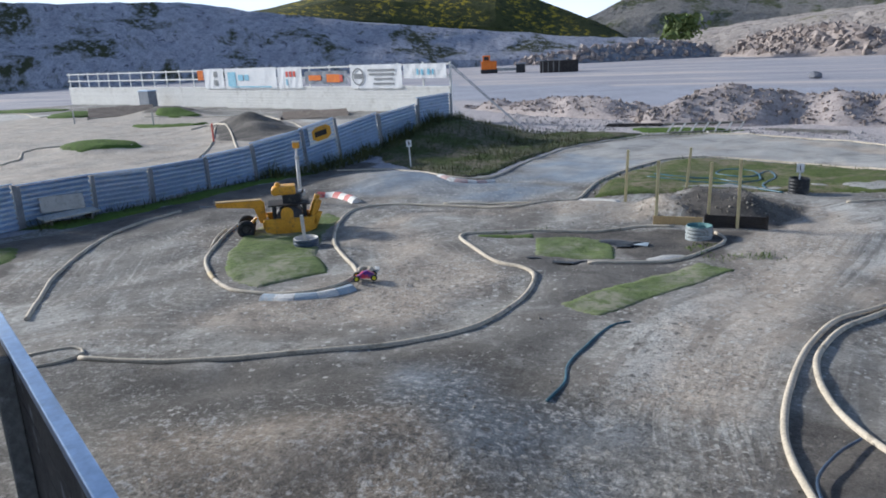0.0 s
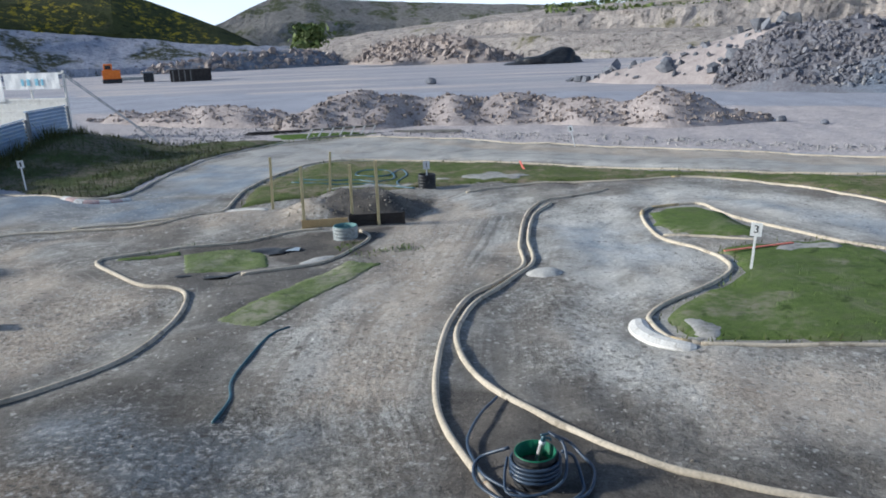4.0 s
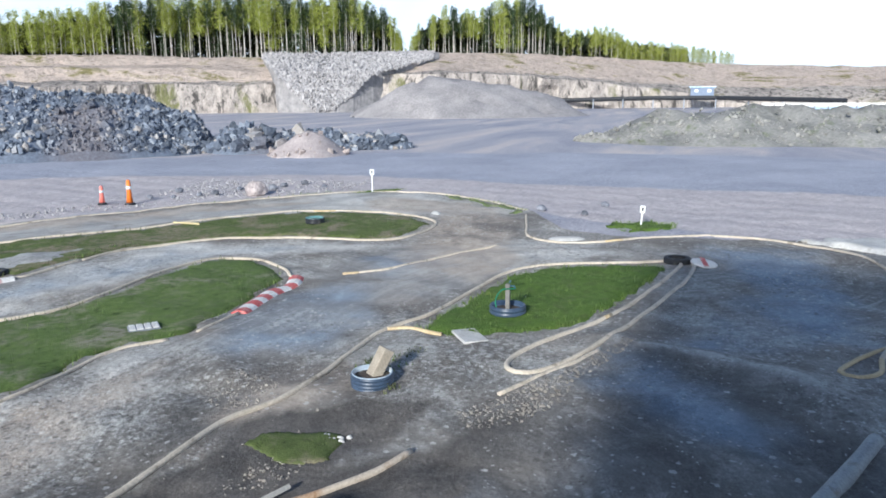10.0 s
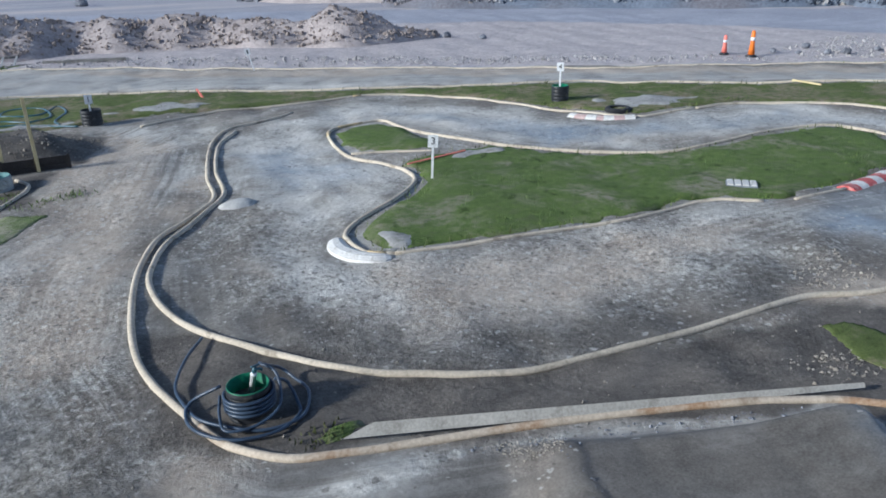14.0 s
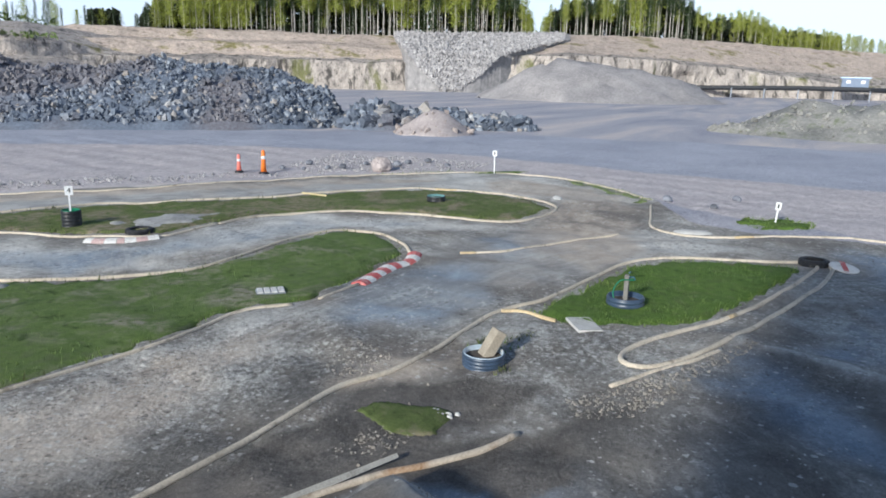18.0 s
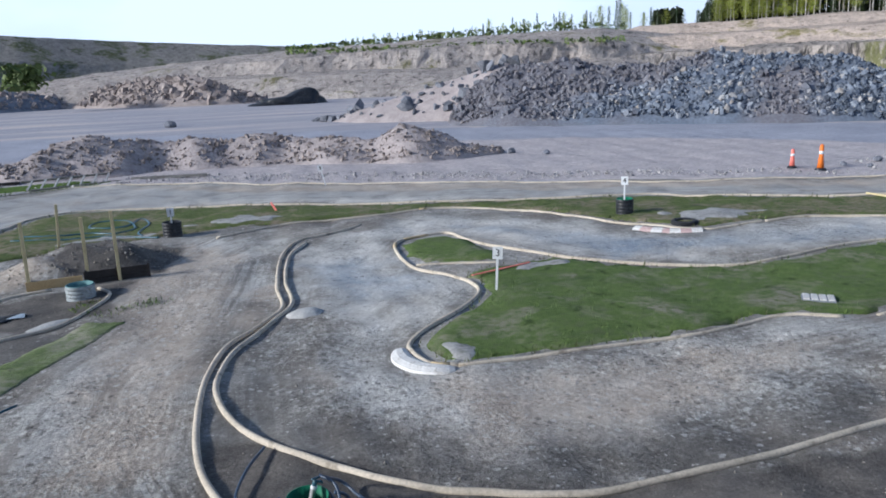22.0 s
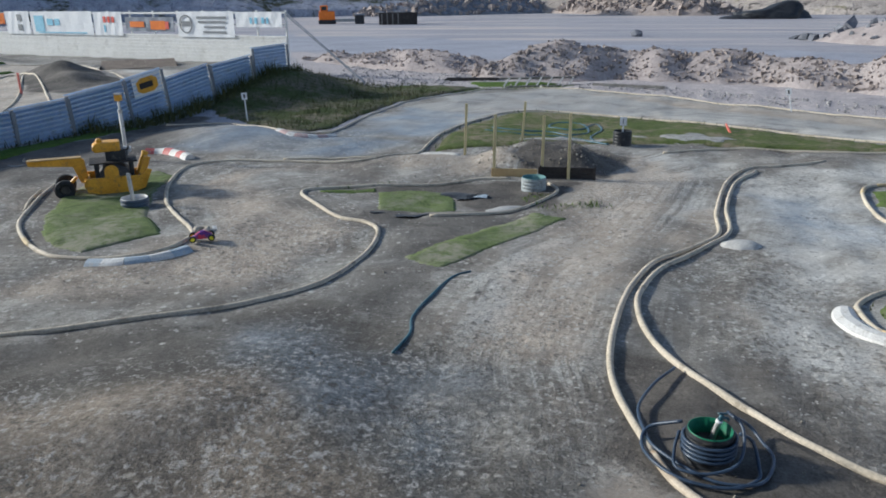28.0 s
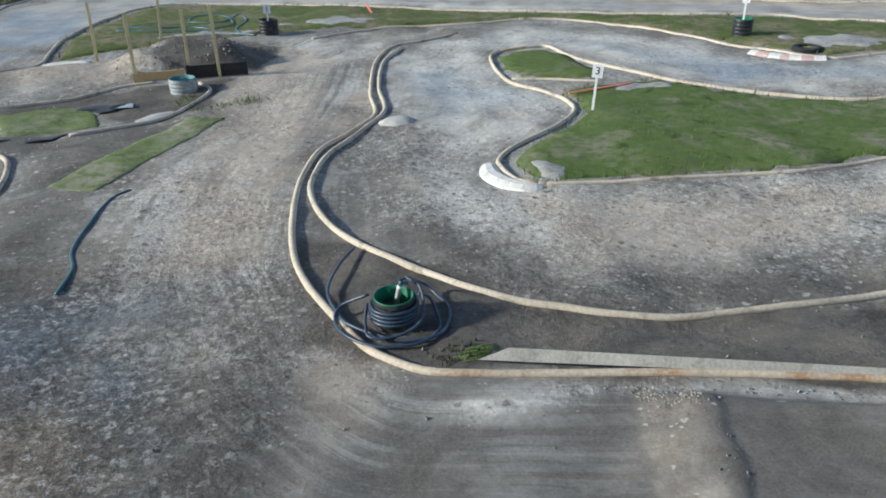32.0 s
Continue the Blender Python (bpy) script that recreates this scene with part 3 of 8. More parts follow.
def land(x, y):
    """Height of the ground, for numbers or arrays."""
    x, y = np.asarray(x, float), np.asarray(y, float)
    near = smooth01((60 - np.hypot(x - 4, y - 14)) / 25)
    z = waves(x, y) * near * (1 - 0.75 * smooth01((2.6 - np.hypot((x - 3.3) * 0.8, y - 3.0)) / 1.0))
    z = z + bump(x, y, -13.2, 30.3, 2.6, 5.0, 0.98) + 0.75 * smooth01(poly_dist(x, y, UPPER) / 0.6 + 0.3) * smooth01((75 - np.hypot(x + 10, y - 20)) / 25)
    z = z + 0.38 * smooth01(poly_dist(x, y, MOUND) / 0.9 + 0.1) * (1 + 0.25 * np.sin(2.3 * x + 1.4 * y) * np.cos(1.9 * y) + 0.16 * np.sin(6.3 * x + 2 * np.sin(4 * y)) * np.sin(5.1 * y + 1)) + bump(x, y, -2.1, 18.3, 1.3, 1.0, 0.06)
    z = z + bump(x, y, -4.4, 17.9, 2.0, 0.9, 0.25)
    z = z + bump(x, y, -11.0, 20.6, 2.6, 1.5, 0.35) + bump(x, y, -3.2, 6.4, 2.2, 1.3, 0.14) + bump(x, y, -1.5, 4.2, 2.0, 1.2, 0.12)
    # table-top jump: steep lit face, a step down behind the lip, then the landing slope
    u, v = (x - 3.38) * 0.92 - (y - 4.3) * 0.392, -(x - 3.38) * 0.392 - (y - 4.3) * 0.92
    u = u + 0.025 * np.sin(4.1 * v + 0.6) + 0.02 * np.sin(11.7 * v + 2 * np.sin(3 * v))
    wide_ = 2.38 - 0.05 * np.clip(v, 0, 4)
    front = np.interp(u, [-2.4, -1.4, -0.60, -0.12, 0.0, 0.05, 0.5], [0, 0.035, 0.03, 0.165, 0.172, 0.150, 0.146])
    back = np.interp((u - 0.5) / (wide_ - 0.5), [0, 0.55, 0.93, 1.0, 1.09, 1.25], [0.145, 0.24, 0.39, 0.40, 0.27, 0])
    z = z + np.where(u < 0.5, front, back) * smooth01((v + 0.2) / 0.35) * smooth01((3.1 - v) / 0.9)
    z = z + bump(x, y, 8.35, 6.15, 0.4, 0.5, -0.10) + bump(x, y, 9.4, 6.7, 0.35, 1.6, 0.04, -41) 
    far = np.full(np.shape(x), 1e9)
    for (x0, y0), (x1, y1) in zip(BERM, BERM[1:]):
        q = np.clip(((x - x0) * (x1 - x0) + (y - y0) * (y1 - y0)) / ((x1 - x0) ** 2 + (y1 - y0) ** 2), 0, 1)
        far = np.minimum(far, np.hypot(x - x0 - q * (x1 - x0), y - y0 - q * (y1 - y0)))
    z = z + 0.09 * np.exp(-(far / 0.32) ** 2)
    z = z + bump(x, y, -22.3, 28.4, 4.4, 1.9, 0.75, -40) * (1 + 0.2 * np.sin(1.9 * x) * np.sin(2.3 * y)) + bump(x, y, -35.0, 36.5, 2.8, 2.0, 0.6, 0) + bump(x, y, -41.0, 34.8, 3.2, 2.2, 0.4, 0) + bump(x, y, -24.4, 21.4, 2.4, 1.6, 0.35, 0)
    z = z + bump(x, y, -6.2, 7.0, 2.6, 0.5, -0.10, 28) + bump(x, y, -4.6, 5.6, 2.6, 0.7, 0.10, 30) + bump(x, y, -2.0, 6.9, 0.9, 1.3, -0.09, 20)
    return z


def gz(x, y):
    return float(land(x, y))


CLAY = [(-17.2, 12), (-15.6, 20), (-14.6, 24.5), (-12.6, 22.9), (-9.4, 21.3), (-8.1, 22.5), (-8, 24.7), (-7.5, 28.7), (-6.1, 31.5), (-4.5, 33.9), (-2, 34.2), (1.8, 32.2), (5.1, 29.6),
        (9.3, 26.6), (15.2, 22.8), (20.5, 19.3), (24.4, 17), (28, 13.8), (29.4, 11.8), (29, 9.2), (27.6, 7), (25.7, 5), (22.5, 3.4), (21.6, 1.2), (22.3, -3.5), (20, -7), (-20, -7), (-22, 6)]
GRAVEL = [(-14, 36), (-8.2, 29.3), (-4.6, 34.3), (1.8, 32.6), (9.4, 27), (15.2, 23.2), (24.6, 17.4), (29.8, 12), (28, 6.8), (24.5, 3.8), (21.6, -3.6), (24, -12), (33, -12), (33.6, 5.5), (34.8, 17.5),
          (30.8, 28.9), (24, 38), (16, 42), (6, 46), (-8, 49), (-24, 56)]
ROAD = [(-40, 66), (-24, 57), (-8, 50), (6, 47), (16, 43), (24, 38), (30.8, 28.9), (34.8, 17.5), (33.6, 5.5), (33, -12), (32, -60), (52, -60), (51, -12), (52.5, 5), (49, 21), (41.2, 33.5), (30, 46), (22, 52), (0, 66), (-40, 84)]
EARTH = [[(2.3, 2.0), (3.3, 1.75), (4.6, 1.45), (6.0, 1.1), (6.3, 0.2), (4.0, 0.4), (2.6, 0.9)], [(-26.5, 31.5), (-24, 31.5), (-18.6, 27), (-19, 24.2), (-21, 24.6), (-25.5, 29)], [(-25, 34), (-21, 33), (-22, 36.5), (-24.5, 37)], [(-36.6, 37.4), (-33.4, 37.4), (-33.0, 35.4), (-36.2, 35.2)], [(0.3, 6.2), (0.3, 8.3), (0.9, 8.2), (2.8, 6.0), (5.6, 5.2), (8.2, 4.8), (9.0, 3.0), (6.2, 3.6), (1.2, 5.4)], [(6.0, 4.4), (6.9, 3.5), (7.7, 2.7), (8.4, 2.2), (6.9, 1.9), (6.2, 2.3), (5.9, 3.6)],
         [(-5.6, 15.0), (-3.0, 16.2), (-0.4, 16.6), (-0.8, 14.6), (-2.0, 13.6), (-2.6, 14.4), (-2.9, 15.4)], [(-1.9, 17.2), (0.2, 17.2), (0.9, 19.5), (-0.5, 21), (-2.2, 20.3), (-1.8, 18.6)], [(-16.4, 13), (-14.4, 24), (-13.2, 24), (-15.4, 13)],
         [(-19, 8), (-15.9, 12.6), (-13.5, 9), (-12, 5), (-19, 4)], [(-12.5, 26), (-9.5, 25), (-9.5, 33), (-13, 36), (-15, 33)]]


def ragged(x, y):
    """Unevenness of the borders between kinds of soil."""
    return (0.30 * np.sin(1.7 * x + 2.1 * np.sin(0.9 * y)) * np.cos(1.5 * y + 1.3 * np.sin(1.1 * x)) + 0.20 * np.sin(4.1 * x + 1.9 * np.sin(2.7 * y)) * np.sin(3.7 * y + 0.8)
            + 0.12 * np.sin(9.1 * x + 2.3 * np.sin(5.9 * y)) * np.sin(8.3 * y + 1.7 * np.sin(6.1 * x)))


def axis(lo, hi, step, far, close):
    fine = list(np.arange(lo, close[0] - 1e-6, step)) + list(np.arange(close[0], close[1] - 1e-6, 0.045)) + list(np.arange(close[1], hi + 1e-6, step))
    grow, a, b, d = 1.11, lo, hi, step
    low, high = [], []
    while a > -far:
        d *= grow
        a -= d
        low.append(a)
    d = step
    while b < far:
        d *= grow
        b += d
        high.append(b)
    return np.array(low[::-1] + fine + high)


gx, gy = axis(-29, 31, 0.2, 2200, (1.0, 7.6)), axis(-7, 37, 0.2, 2200, (0.4, 5.2))
GX, GY = np.meshgrid(gx, gy)
GZ = land(GX, GY)
nx, ny = len(gx), len(gy)
verts = np.stack([GX.ravel(), GY.ravel(), GZ.ravel()], 1)
idx = np.arange(nx * ny).reshape(ny, nx)
faces = np.stack([idx[:-1, :-1].ravel(), idx[:-1, 1:].ravel(), idx[1:, 1:].ravel(), idx[1:, :-1].ravel()], 1)
me = bpy.data.meshes.new("ground")
me.vertices.add(len(verts))
me.vertices.foreach_set("co", verts.ravel())
me.loops.add(faces.size)
me.loops.foreach_set("vertex_index", faces.ravel())
me.polygons.add(len(faces))
me.polygons.foreach_set("loop_start", np.arange(0, faces.size, 4))
me.polygons.foreach_set("use_smooth", np.ones(len(faces), bool))
me.update(calc_edges=True)
zone = me.color_attributes.new("zone", "FLOAT_COLOR", "POINT")
fx, fy = GX.ravel(), GY.ravel()
wide = 0.5
zr = np.maximum(smooth01(poly_dist(fx, fy, CLAY) / wide + 0.5), smooth01(poly_dist(fx, fy, UPPER) / 1.5 + 0.5))
zg = smooth01(poly_dist(fx, fy, GRAVEL) / 1.2 + 0.5)
zb = smooth01(poly_dist(fx, fy, ROAD) / 1.5 + 0.5)
za = np.zeros(len(fx))
for poly in EARTH:
    za = np.maximum(za, smooth01((poly_dist(fx, fy, poly) + 0.5 * ragged(fx, fy)) / 0.8 + 0.5))
zone.data.foreach_set("color", np.stack([zr, zg, zb, za], 1).ravel())

RAG = ragged(fx, fy)
# damp brown clay; outlines east of the jump also paint its shadow darker
DAMP_SHADE = [[(-6.68, 7.29), (-5.83, 7.49), (-5.1, 7.52), (-4.85, 6.98), (-5.41, 6.57), (-5.94, 6.37)], [(-4.3, 13.5), (-3.0, 13.1), (-2.7, 13.2), (-3.0, 12.7), (-3.8, 12.75)], [(-0.9, 14.4), (0.1, 14.95), (0.2, 14.4), (-0.4, 13.7), (-2.2, 10.5), (-2.0, 10.4), (-0.3, 13.4)], [(0.4, 7.8), (0.35, 8.8), (0.6, 9.2), (0.9, 8.2), (1.6, 7.2), (1.2, 7.0)], [(-1.7, 5.7), (-0.2, 5.9), (0.6, 5.3), (0.7, 4.0), (-0.4, 3.6), (-1.8, 4.4)], [(6.4, 3.2), (6.9, 2.9), (7.6, 2.4), (8.2, 1.9), (8.6, 1.5), (9.6, 1.3), (8.2, 0.4), (6.2, 1.0)], [(1.15, 8.2), (1.8, 7.35), (2.65, 6.35), (3.7, 5.8), (5.05, 5.6), (4.6, 6.05), (3.4, 6.5), (2.3, 7.4), (1.65, 8.5)], [(-7.85, 7.1), (-5.84, 7.8), (-4.5, 8.75), (-3.4, 9.8), (-2.9, 10.6), (-1.9, 10.5), (-2.3, 8.8), (-2.4, 7.6), (-3, 8.3), (-4.1, 8.2), (-4.5, 7.25), (-5.8, 6.6), (-6.8, 6.0)], [(6.07, 4.28), (6.8, 3.5), (7.6, 2.7), (6.85, 2.2), (6.3, 2.45), (6.1, 3.2)], [(6.4, 2.6), (7.6, 2.9), (9.0, 1.9), (8.0, 0.8), (6.2, 1.0)], [(0.15, 6.6), (-0.1, 8.0), (0.0, 9.2), (0.3, 10.6), (0.8, 11.8), (1.0, 11.7), (0.5, 10.4), (0.2, 9.1), (0.15, 8.0), (0.4, 6.7)], [(-6.2, 7.4), (-4.0, 8.8), (-3.2, 10.6), (-2.2, 9.6), (-2.0, 7.2), (-4.2, 6.4)], [(0.9, 4.6), (3.3, 4.3), (5.6, 3.5), (4.7, 1.3), (2.4, 1.5), (0.3, 2.6)], [(-10, 6.4), (-6.5, 7.5), (-4.2, 9.0), (-2.9, 9.2), (-2.4, 7.6), (-3.8, 6.5), (-7, 5.4)], [(-4.2, 13.7), (-2.6, 13.3), (-0.9, 14.3), (0.6, 15.4), (-0.4, 13.6), (-2.2, 10.3), (-3.3, 10.8)],
        [(1.0, 7.9), (1.2, 9.0), (3.0, 7.4), (6.0, 6.0), (8.0, 5.9), (8.0, 5.2), (4.0, 5.4), (2.0, 6.6)],
        [(-16.5, 14), (-14, 22), (-12, 20), (-12.6, 15), (-14.6, 10)], [(-1, 1.5), (-1.5, 4.2), (1.2, 5.2), (3.0, 4.6), (2.4, 1.2)], [(2.5, -1), (3.0, 0.9), (7, 0.2), (9, 1.4), (12, 0.6), (11.4, -0.8), (10.4, -1.9), (8, -2.6), (5, -3)], [(6.7, 2.2), (7.7, 2.5), (8.8, 1.7), (8.5, 0.95), (7.0, 0.8)]]
PALE = [[(-1.6, 8.6), (-1.8, 10.2), (-0.6, 13.0), (0.2, 12.4), (-0.1, 9.8), (-0.2, 8.4)], [(3.2, 6.6), (5, 6.4), (8.5, 7.2), (9.6, 7.9), (6, 8.4), (3.6, 8.9), (2.4, 10.4), (1.9, 9.0), (2.2, 7.6)], [(3.0, 10.6), (5.0, 12.2), (4.6, 15), (5, 17.6), (3.2, 16.6), (2.7, 13.0)], [(17, 13.4), (12.5, 13.8), (9.0, 13.6), (10.4, 12), (15.6, 11.6), (17, 9), (18.4, 7.2), (18.6, 9.6)], [(-8, 25), (-4.9, 21.6), (-3.4, 26.8), (1.5, 26.4), (8, 22.4), (15, 19.4), (21, 14.8), (24.2, 11), (23.4, 8), (25, 5.5), (29, 10), (28, 13.5), (20, 19), (9, 26.5), (-2, 34), (-6, 31)], [(2.9, 12), (2.8, 16.5), (4.2, 18.5), (7.5, 19.8), (10, 18), (12, 13.6), (8.6, 13.6), (7.4, 17.4), (5.6, 17.4), (5.1, 14.4), (5.6, 12.8), (4.2, 11.0)],
        [(0.2, 12.4), (-0.2, 15.4), (1.2, 20.2), (3.0, 19.2), (2.2, 16.6), (1.8, 13.6)], [(16, 7), (18, 6), (20.5, 3.4), (19, 1.2), (17.4, 3.3), (14.4, 4.6)], [(-30, 10), (-18.6, 12), (-16, 24), (-16, 32), (-30, 36), (-70, 40), (-60, 20)]]
damp_shade, pale = np.zeros(len(fx)), np.zeros(len(fx))
for poly in DAMP_SHADE:
    damp_shade = np.maximum(damp_shade, smooth01((poly_dist(fx, fy, poly) + RAG) / 1.1 + 0.5))
for poly in PALE:
    pale = np.maximum(pale, smooth01((poly_dist(fx, fy, poly) + RAG) / 1.1 + 0.5))
soil = me.color_attributes.new("soil", "FLOAT_COLOR", "POINT")
# packed smooth clay of the jump, darker clay below the stand
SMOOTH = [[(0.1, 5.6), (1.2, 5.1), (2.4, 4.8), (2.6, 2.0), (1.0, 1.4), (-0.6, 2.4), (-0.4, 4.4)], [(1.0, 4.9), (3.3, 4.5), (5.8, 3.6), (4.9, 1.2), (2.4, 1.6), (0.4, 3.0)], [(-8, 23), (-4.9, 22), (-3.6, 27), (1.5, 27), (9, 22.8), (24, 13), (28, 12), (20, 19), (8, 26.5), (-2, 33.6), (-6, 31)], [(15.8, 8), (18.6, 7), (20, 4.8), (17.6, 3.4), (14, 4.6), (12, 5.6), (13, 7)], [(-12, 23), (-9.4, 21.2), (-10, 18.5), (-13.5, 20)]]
NEAR_DARK = [(-9, 6.3), (-5, 7.2), (-2.8, 9.0), (-1.4, 8.2), (-0.7, 6.4), (-0.4, 5.0), (-0.3, 3.0), (0.2, 0.5), (2.5, -2), (-9, -2)]
CRUST = [[(5.62, 3.62), (6.02, 3.42), (5.0, 0.9), (4.62, 1.05)], [(0.9, 4.95), (2.2, 4.95), (3.8, 4.5), (5.6, 3.75), (5.5, 3.6), (3.6, 4.3), (2.6, 4.6), (1.4, 4.55)], [(12.2, 1.0), (12.1, 0.41), (11.8, -0.62), (11.3, -1.55), (10.6, -2.22), (10.55, -2.06), (11.18, -1.48), (11.62, -0.6), (11.94, 0.41), (12.05, 1.0)]]
for poly in CRUST:
    pale = np.maximum(pale, smooth01(poly_dist(fx, fy, poly) / 0.3 + 0.5))
    damp_shade = damp_shade * (1 - 0.9 * smooth01(poly_dist(fx, fy, poly) / 0.3 + 0.5))
crust = np.zeros(len(fx))
for poly in CRUST:
    crust = np.maximum(crust, smooth01(poly_dist(fx, fy, poly) / 0.3 + 0.5))
packed = np.zeros(len(fx))
for poly in SMOOTH:
    packed = np.maximum(packed, smooth01((poly_dist(fx, fy, poly) + 0.6 * RAG) / 0.9 + 0.5))
near_dark = smooth01((poly_dist(fx, fy, NEAR_DARK) + RAG) / 2.0 + 0.5)
packed = packed * (1 - crust) * (1 - 0.8 * smooth01(poly_dist(fx, fy, [(2.75, 4.4), (3.3, 4.4), (2.3, 2.0), (1.7, 2.2)]) / 0.4 + 0.5))
# rugged flaky clay, painted sky blue on damp clay, dry tan, much-driven lanes
RUGGED = [[(1.9, 7.0), (3.2, 5.9), (7.6, 5.5), (9.4, 6.0), (8.6, 8.2), (5.4, 8.6), (3.0, 9.0), (1.6, 9.6)], [(-6, 4.6), (-2.4, 6.4), (0.1, 7.6), (0.4, 6.0), (1.2, 4.8), (2, 1.4), (-4, 1.5), (-8, 4)], [(-2.2, 7.6), (-1.6, 11), (-0.4, 11.5), (0.2, 7.6)], [(-7.5, 9.0), (-4.6, 10.2), (-4.0, 12), (-5.6, 12.6), (-7, 11.4)], [(2.6, 9.4), (3.2, 11), (2.6, 13), (1.2, 10.6)], [(8, 2.8), (11, 1.6), (12, 3.4), (9.5, 4.6)]]
# blue: sky reflection and skylit shade put into the damp clay's colour
SKY_TINT = [[(-4.26, 8.03), (-3.62, 8.12), (-2.46, 7.46), (-2.34, 6.83), (-3.19, 6.59), (-3.95, 6.97)], [(-4.82, 5.42), (-4.25, 6.21), (-3.35, 6.13), (-3.18, 5.23), (-4.42, 4.89)], [(9.8, 6.6), (11, 7.7), (13.6, 7.7), (14.4, 6.4), (12, 5.3), (10.4, 5.6)], [(-12, 19), (-9.6, 18.6), (-6.4, 18.6), (-5.2, 21), (-8, 21.4), (-11, 21.6)], [(-8, 22), (-4.8, 21.6), (-4.2, 26), (-7, 28)], [(-3.4, 7.6), (-1.3, 7.6), (-1.2, 5.8), (-3.6, 5.8)], [(-3.6, 4.8), (-1.2, 5.0), (-1.0, 3.0), (-3, 2.6)], [(5.6, 3.6), (6.1, 3.4), (7.4, 2.6), (6, 0.8), (5.2, 1.2)], [(11.7, 0.65), (10.7, -0.1), (9.2, -1.3), (8.5, -1.0), (9.5, 0.35), (10.1, 1.1)], [(12.4, -0.4), (16, -1.6), (21, -0.6), (21, -3.4), (13, -3)], [(3.2, 12.6), (4.8, 13), (4.4, 16), (3.2, 16)], [(8, 18), (11, 14.4), (16, 12.6), (17.6, 10), (15.6, 11.8), (9.6, 13.2)], [(16.6, 7.4), (18.4, 6.4), (17, 5.2), (15.4, 6.2)]]
# dry tan clay, with warm sunlight painted on the west-facing slopes
TAN = [[(0.40, 5.8), (0.85, 5.5), (0.5, 4.7), (-0.1, 3.4), (-0.5, 3.7)], [(1.6, 12.2), (1.1, 12.6), (1.7, 14.4), (2.2, 14.6), (2.0, 13.2)], [(-6.5, 9.4), (-4.8, 10.2), (-4.2, 11.8), (-5.4, 12.6), (-6.4, 11.4)], [(-1.5, 8), (-0.2, 8), (1.2, 13), (2.2, 18), (0.8, 20), (-0.5, 16), (-1.0, 12)], [(-8.5, 8.6), (-5, 9.4), (-4.2, 12.4), (-6.6, 14), (-8.4, 16.6), (-5, 17.4), (-9, 17), (-8.6, 14), (-6.6, 12)], [(3.2, 6.8), (5, 6.4), (9, 7.4), (6, 8.3), (3.4, 8.6)], [(2.75, 4.4), (3.3, 4.4), (2.3, 2.0), (1.7, 2.2)], [(16.4, 6.8), (19.4, 7.0), (23.8, 7.6), (24.8, 11), (27.6, 11.6), (27, 7.4), (23.6, 4.8), (19.6, 4.6), (18, 3.4), (15.4, 4.2)], [(-8.6, 8.6), (-6.4, 8.6), (-5.2, 10.4), (-6.6, 10.4), (-8.0, 9.7)], [(-7, 5.4), (-3.6, 7.0), (-1.2, 4.6), (-4, 4.2)], [(-5.4, 17.4), (-3.4, 17.0), (-1.9, 17.4), (-2.2, 19.4), (-4.2, 18.9)], [(-48, 22), (-30, 14), (-18.8, 14), (-16.5, 28), (-24, 34), (-46, 40)], [(-1, 33), (6, 28.6), (15, 22.6), (24, 16.6), (26, 13), (16, 20.4), (4, 27.6)], [(7.6, 5.4), (9.2, 5.6), (9.6, 4.6), (7.9, 4.4)]]
DRIVEN = [[(0.3, 10.2), (0.9, 11.8), (1.5, 12.6), (0.2, 14.4), (-1.2, 10.2), (-0.6, 7.4)], [(-0.4, 5.4), (1.0, 5.2), (2.6, 4.6), (2.2, 2.2), (0.6, 2.0), (-0.6, 3.4)], [(-1.7, 7.4), (0.0, 7.0), (0.2, 9.4), (0.8, 11.8), (2.0, 14.4), (2.6, 18.4), (1.4, 20), (-0.4, 17), (-0.2, 14.6), (-1.6, 11)], [(1.4, 4.2), (2.2, 4.2), (1.4, 2.2), (-0.4, 2.6)]]
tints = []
for group_, soft_ in ((RUGGED, 1.4), (SKY_TINT, 1.3), (TAN, 0.9), (DRIVEN, 1.2)):
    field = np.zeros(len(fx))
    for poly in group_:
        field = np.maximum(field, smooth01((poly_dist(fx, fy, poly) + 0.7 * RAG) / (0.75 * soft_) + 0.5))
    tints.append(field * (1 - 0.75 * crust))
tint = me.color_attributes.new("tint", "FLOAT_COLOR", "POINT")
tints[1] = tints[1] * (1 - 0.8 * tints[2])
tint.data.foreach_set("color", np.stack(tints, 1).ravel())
soil.data.foreach_set("color", np.stack([damp_shade * (1 - 0.7 * tints[2]), pale, packed, near_dark], 1).ravel())
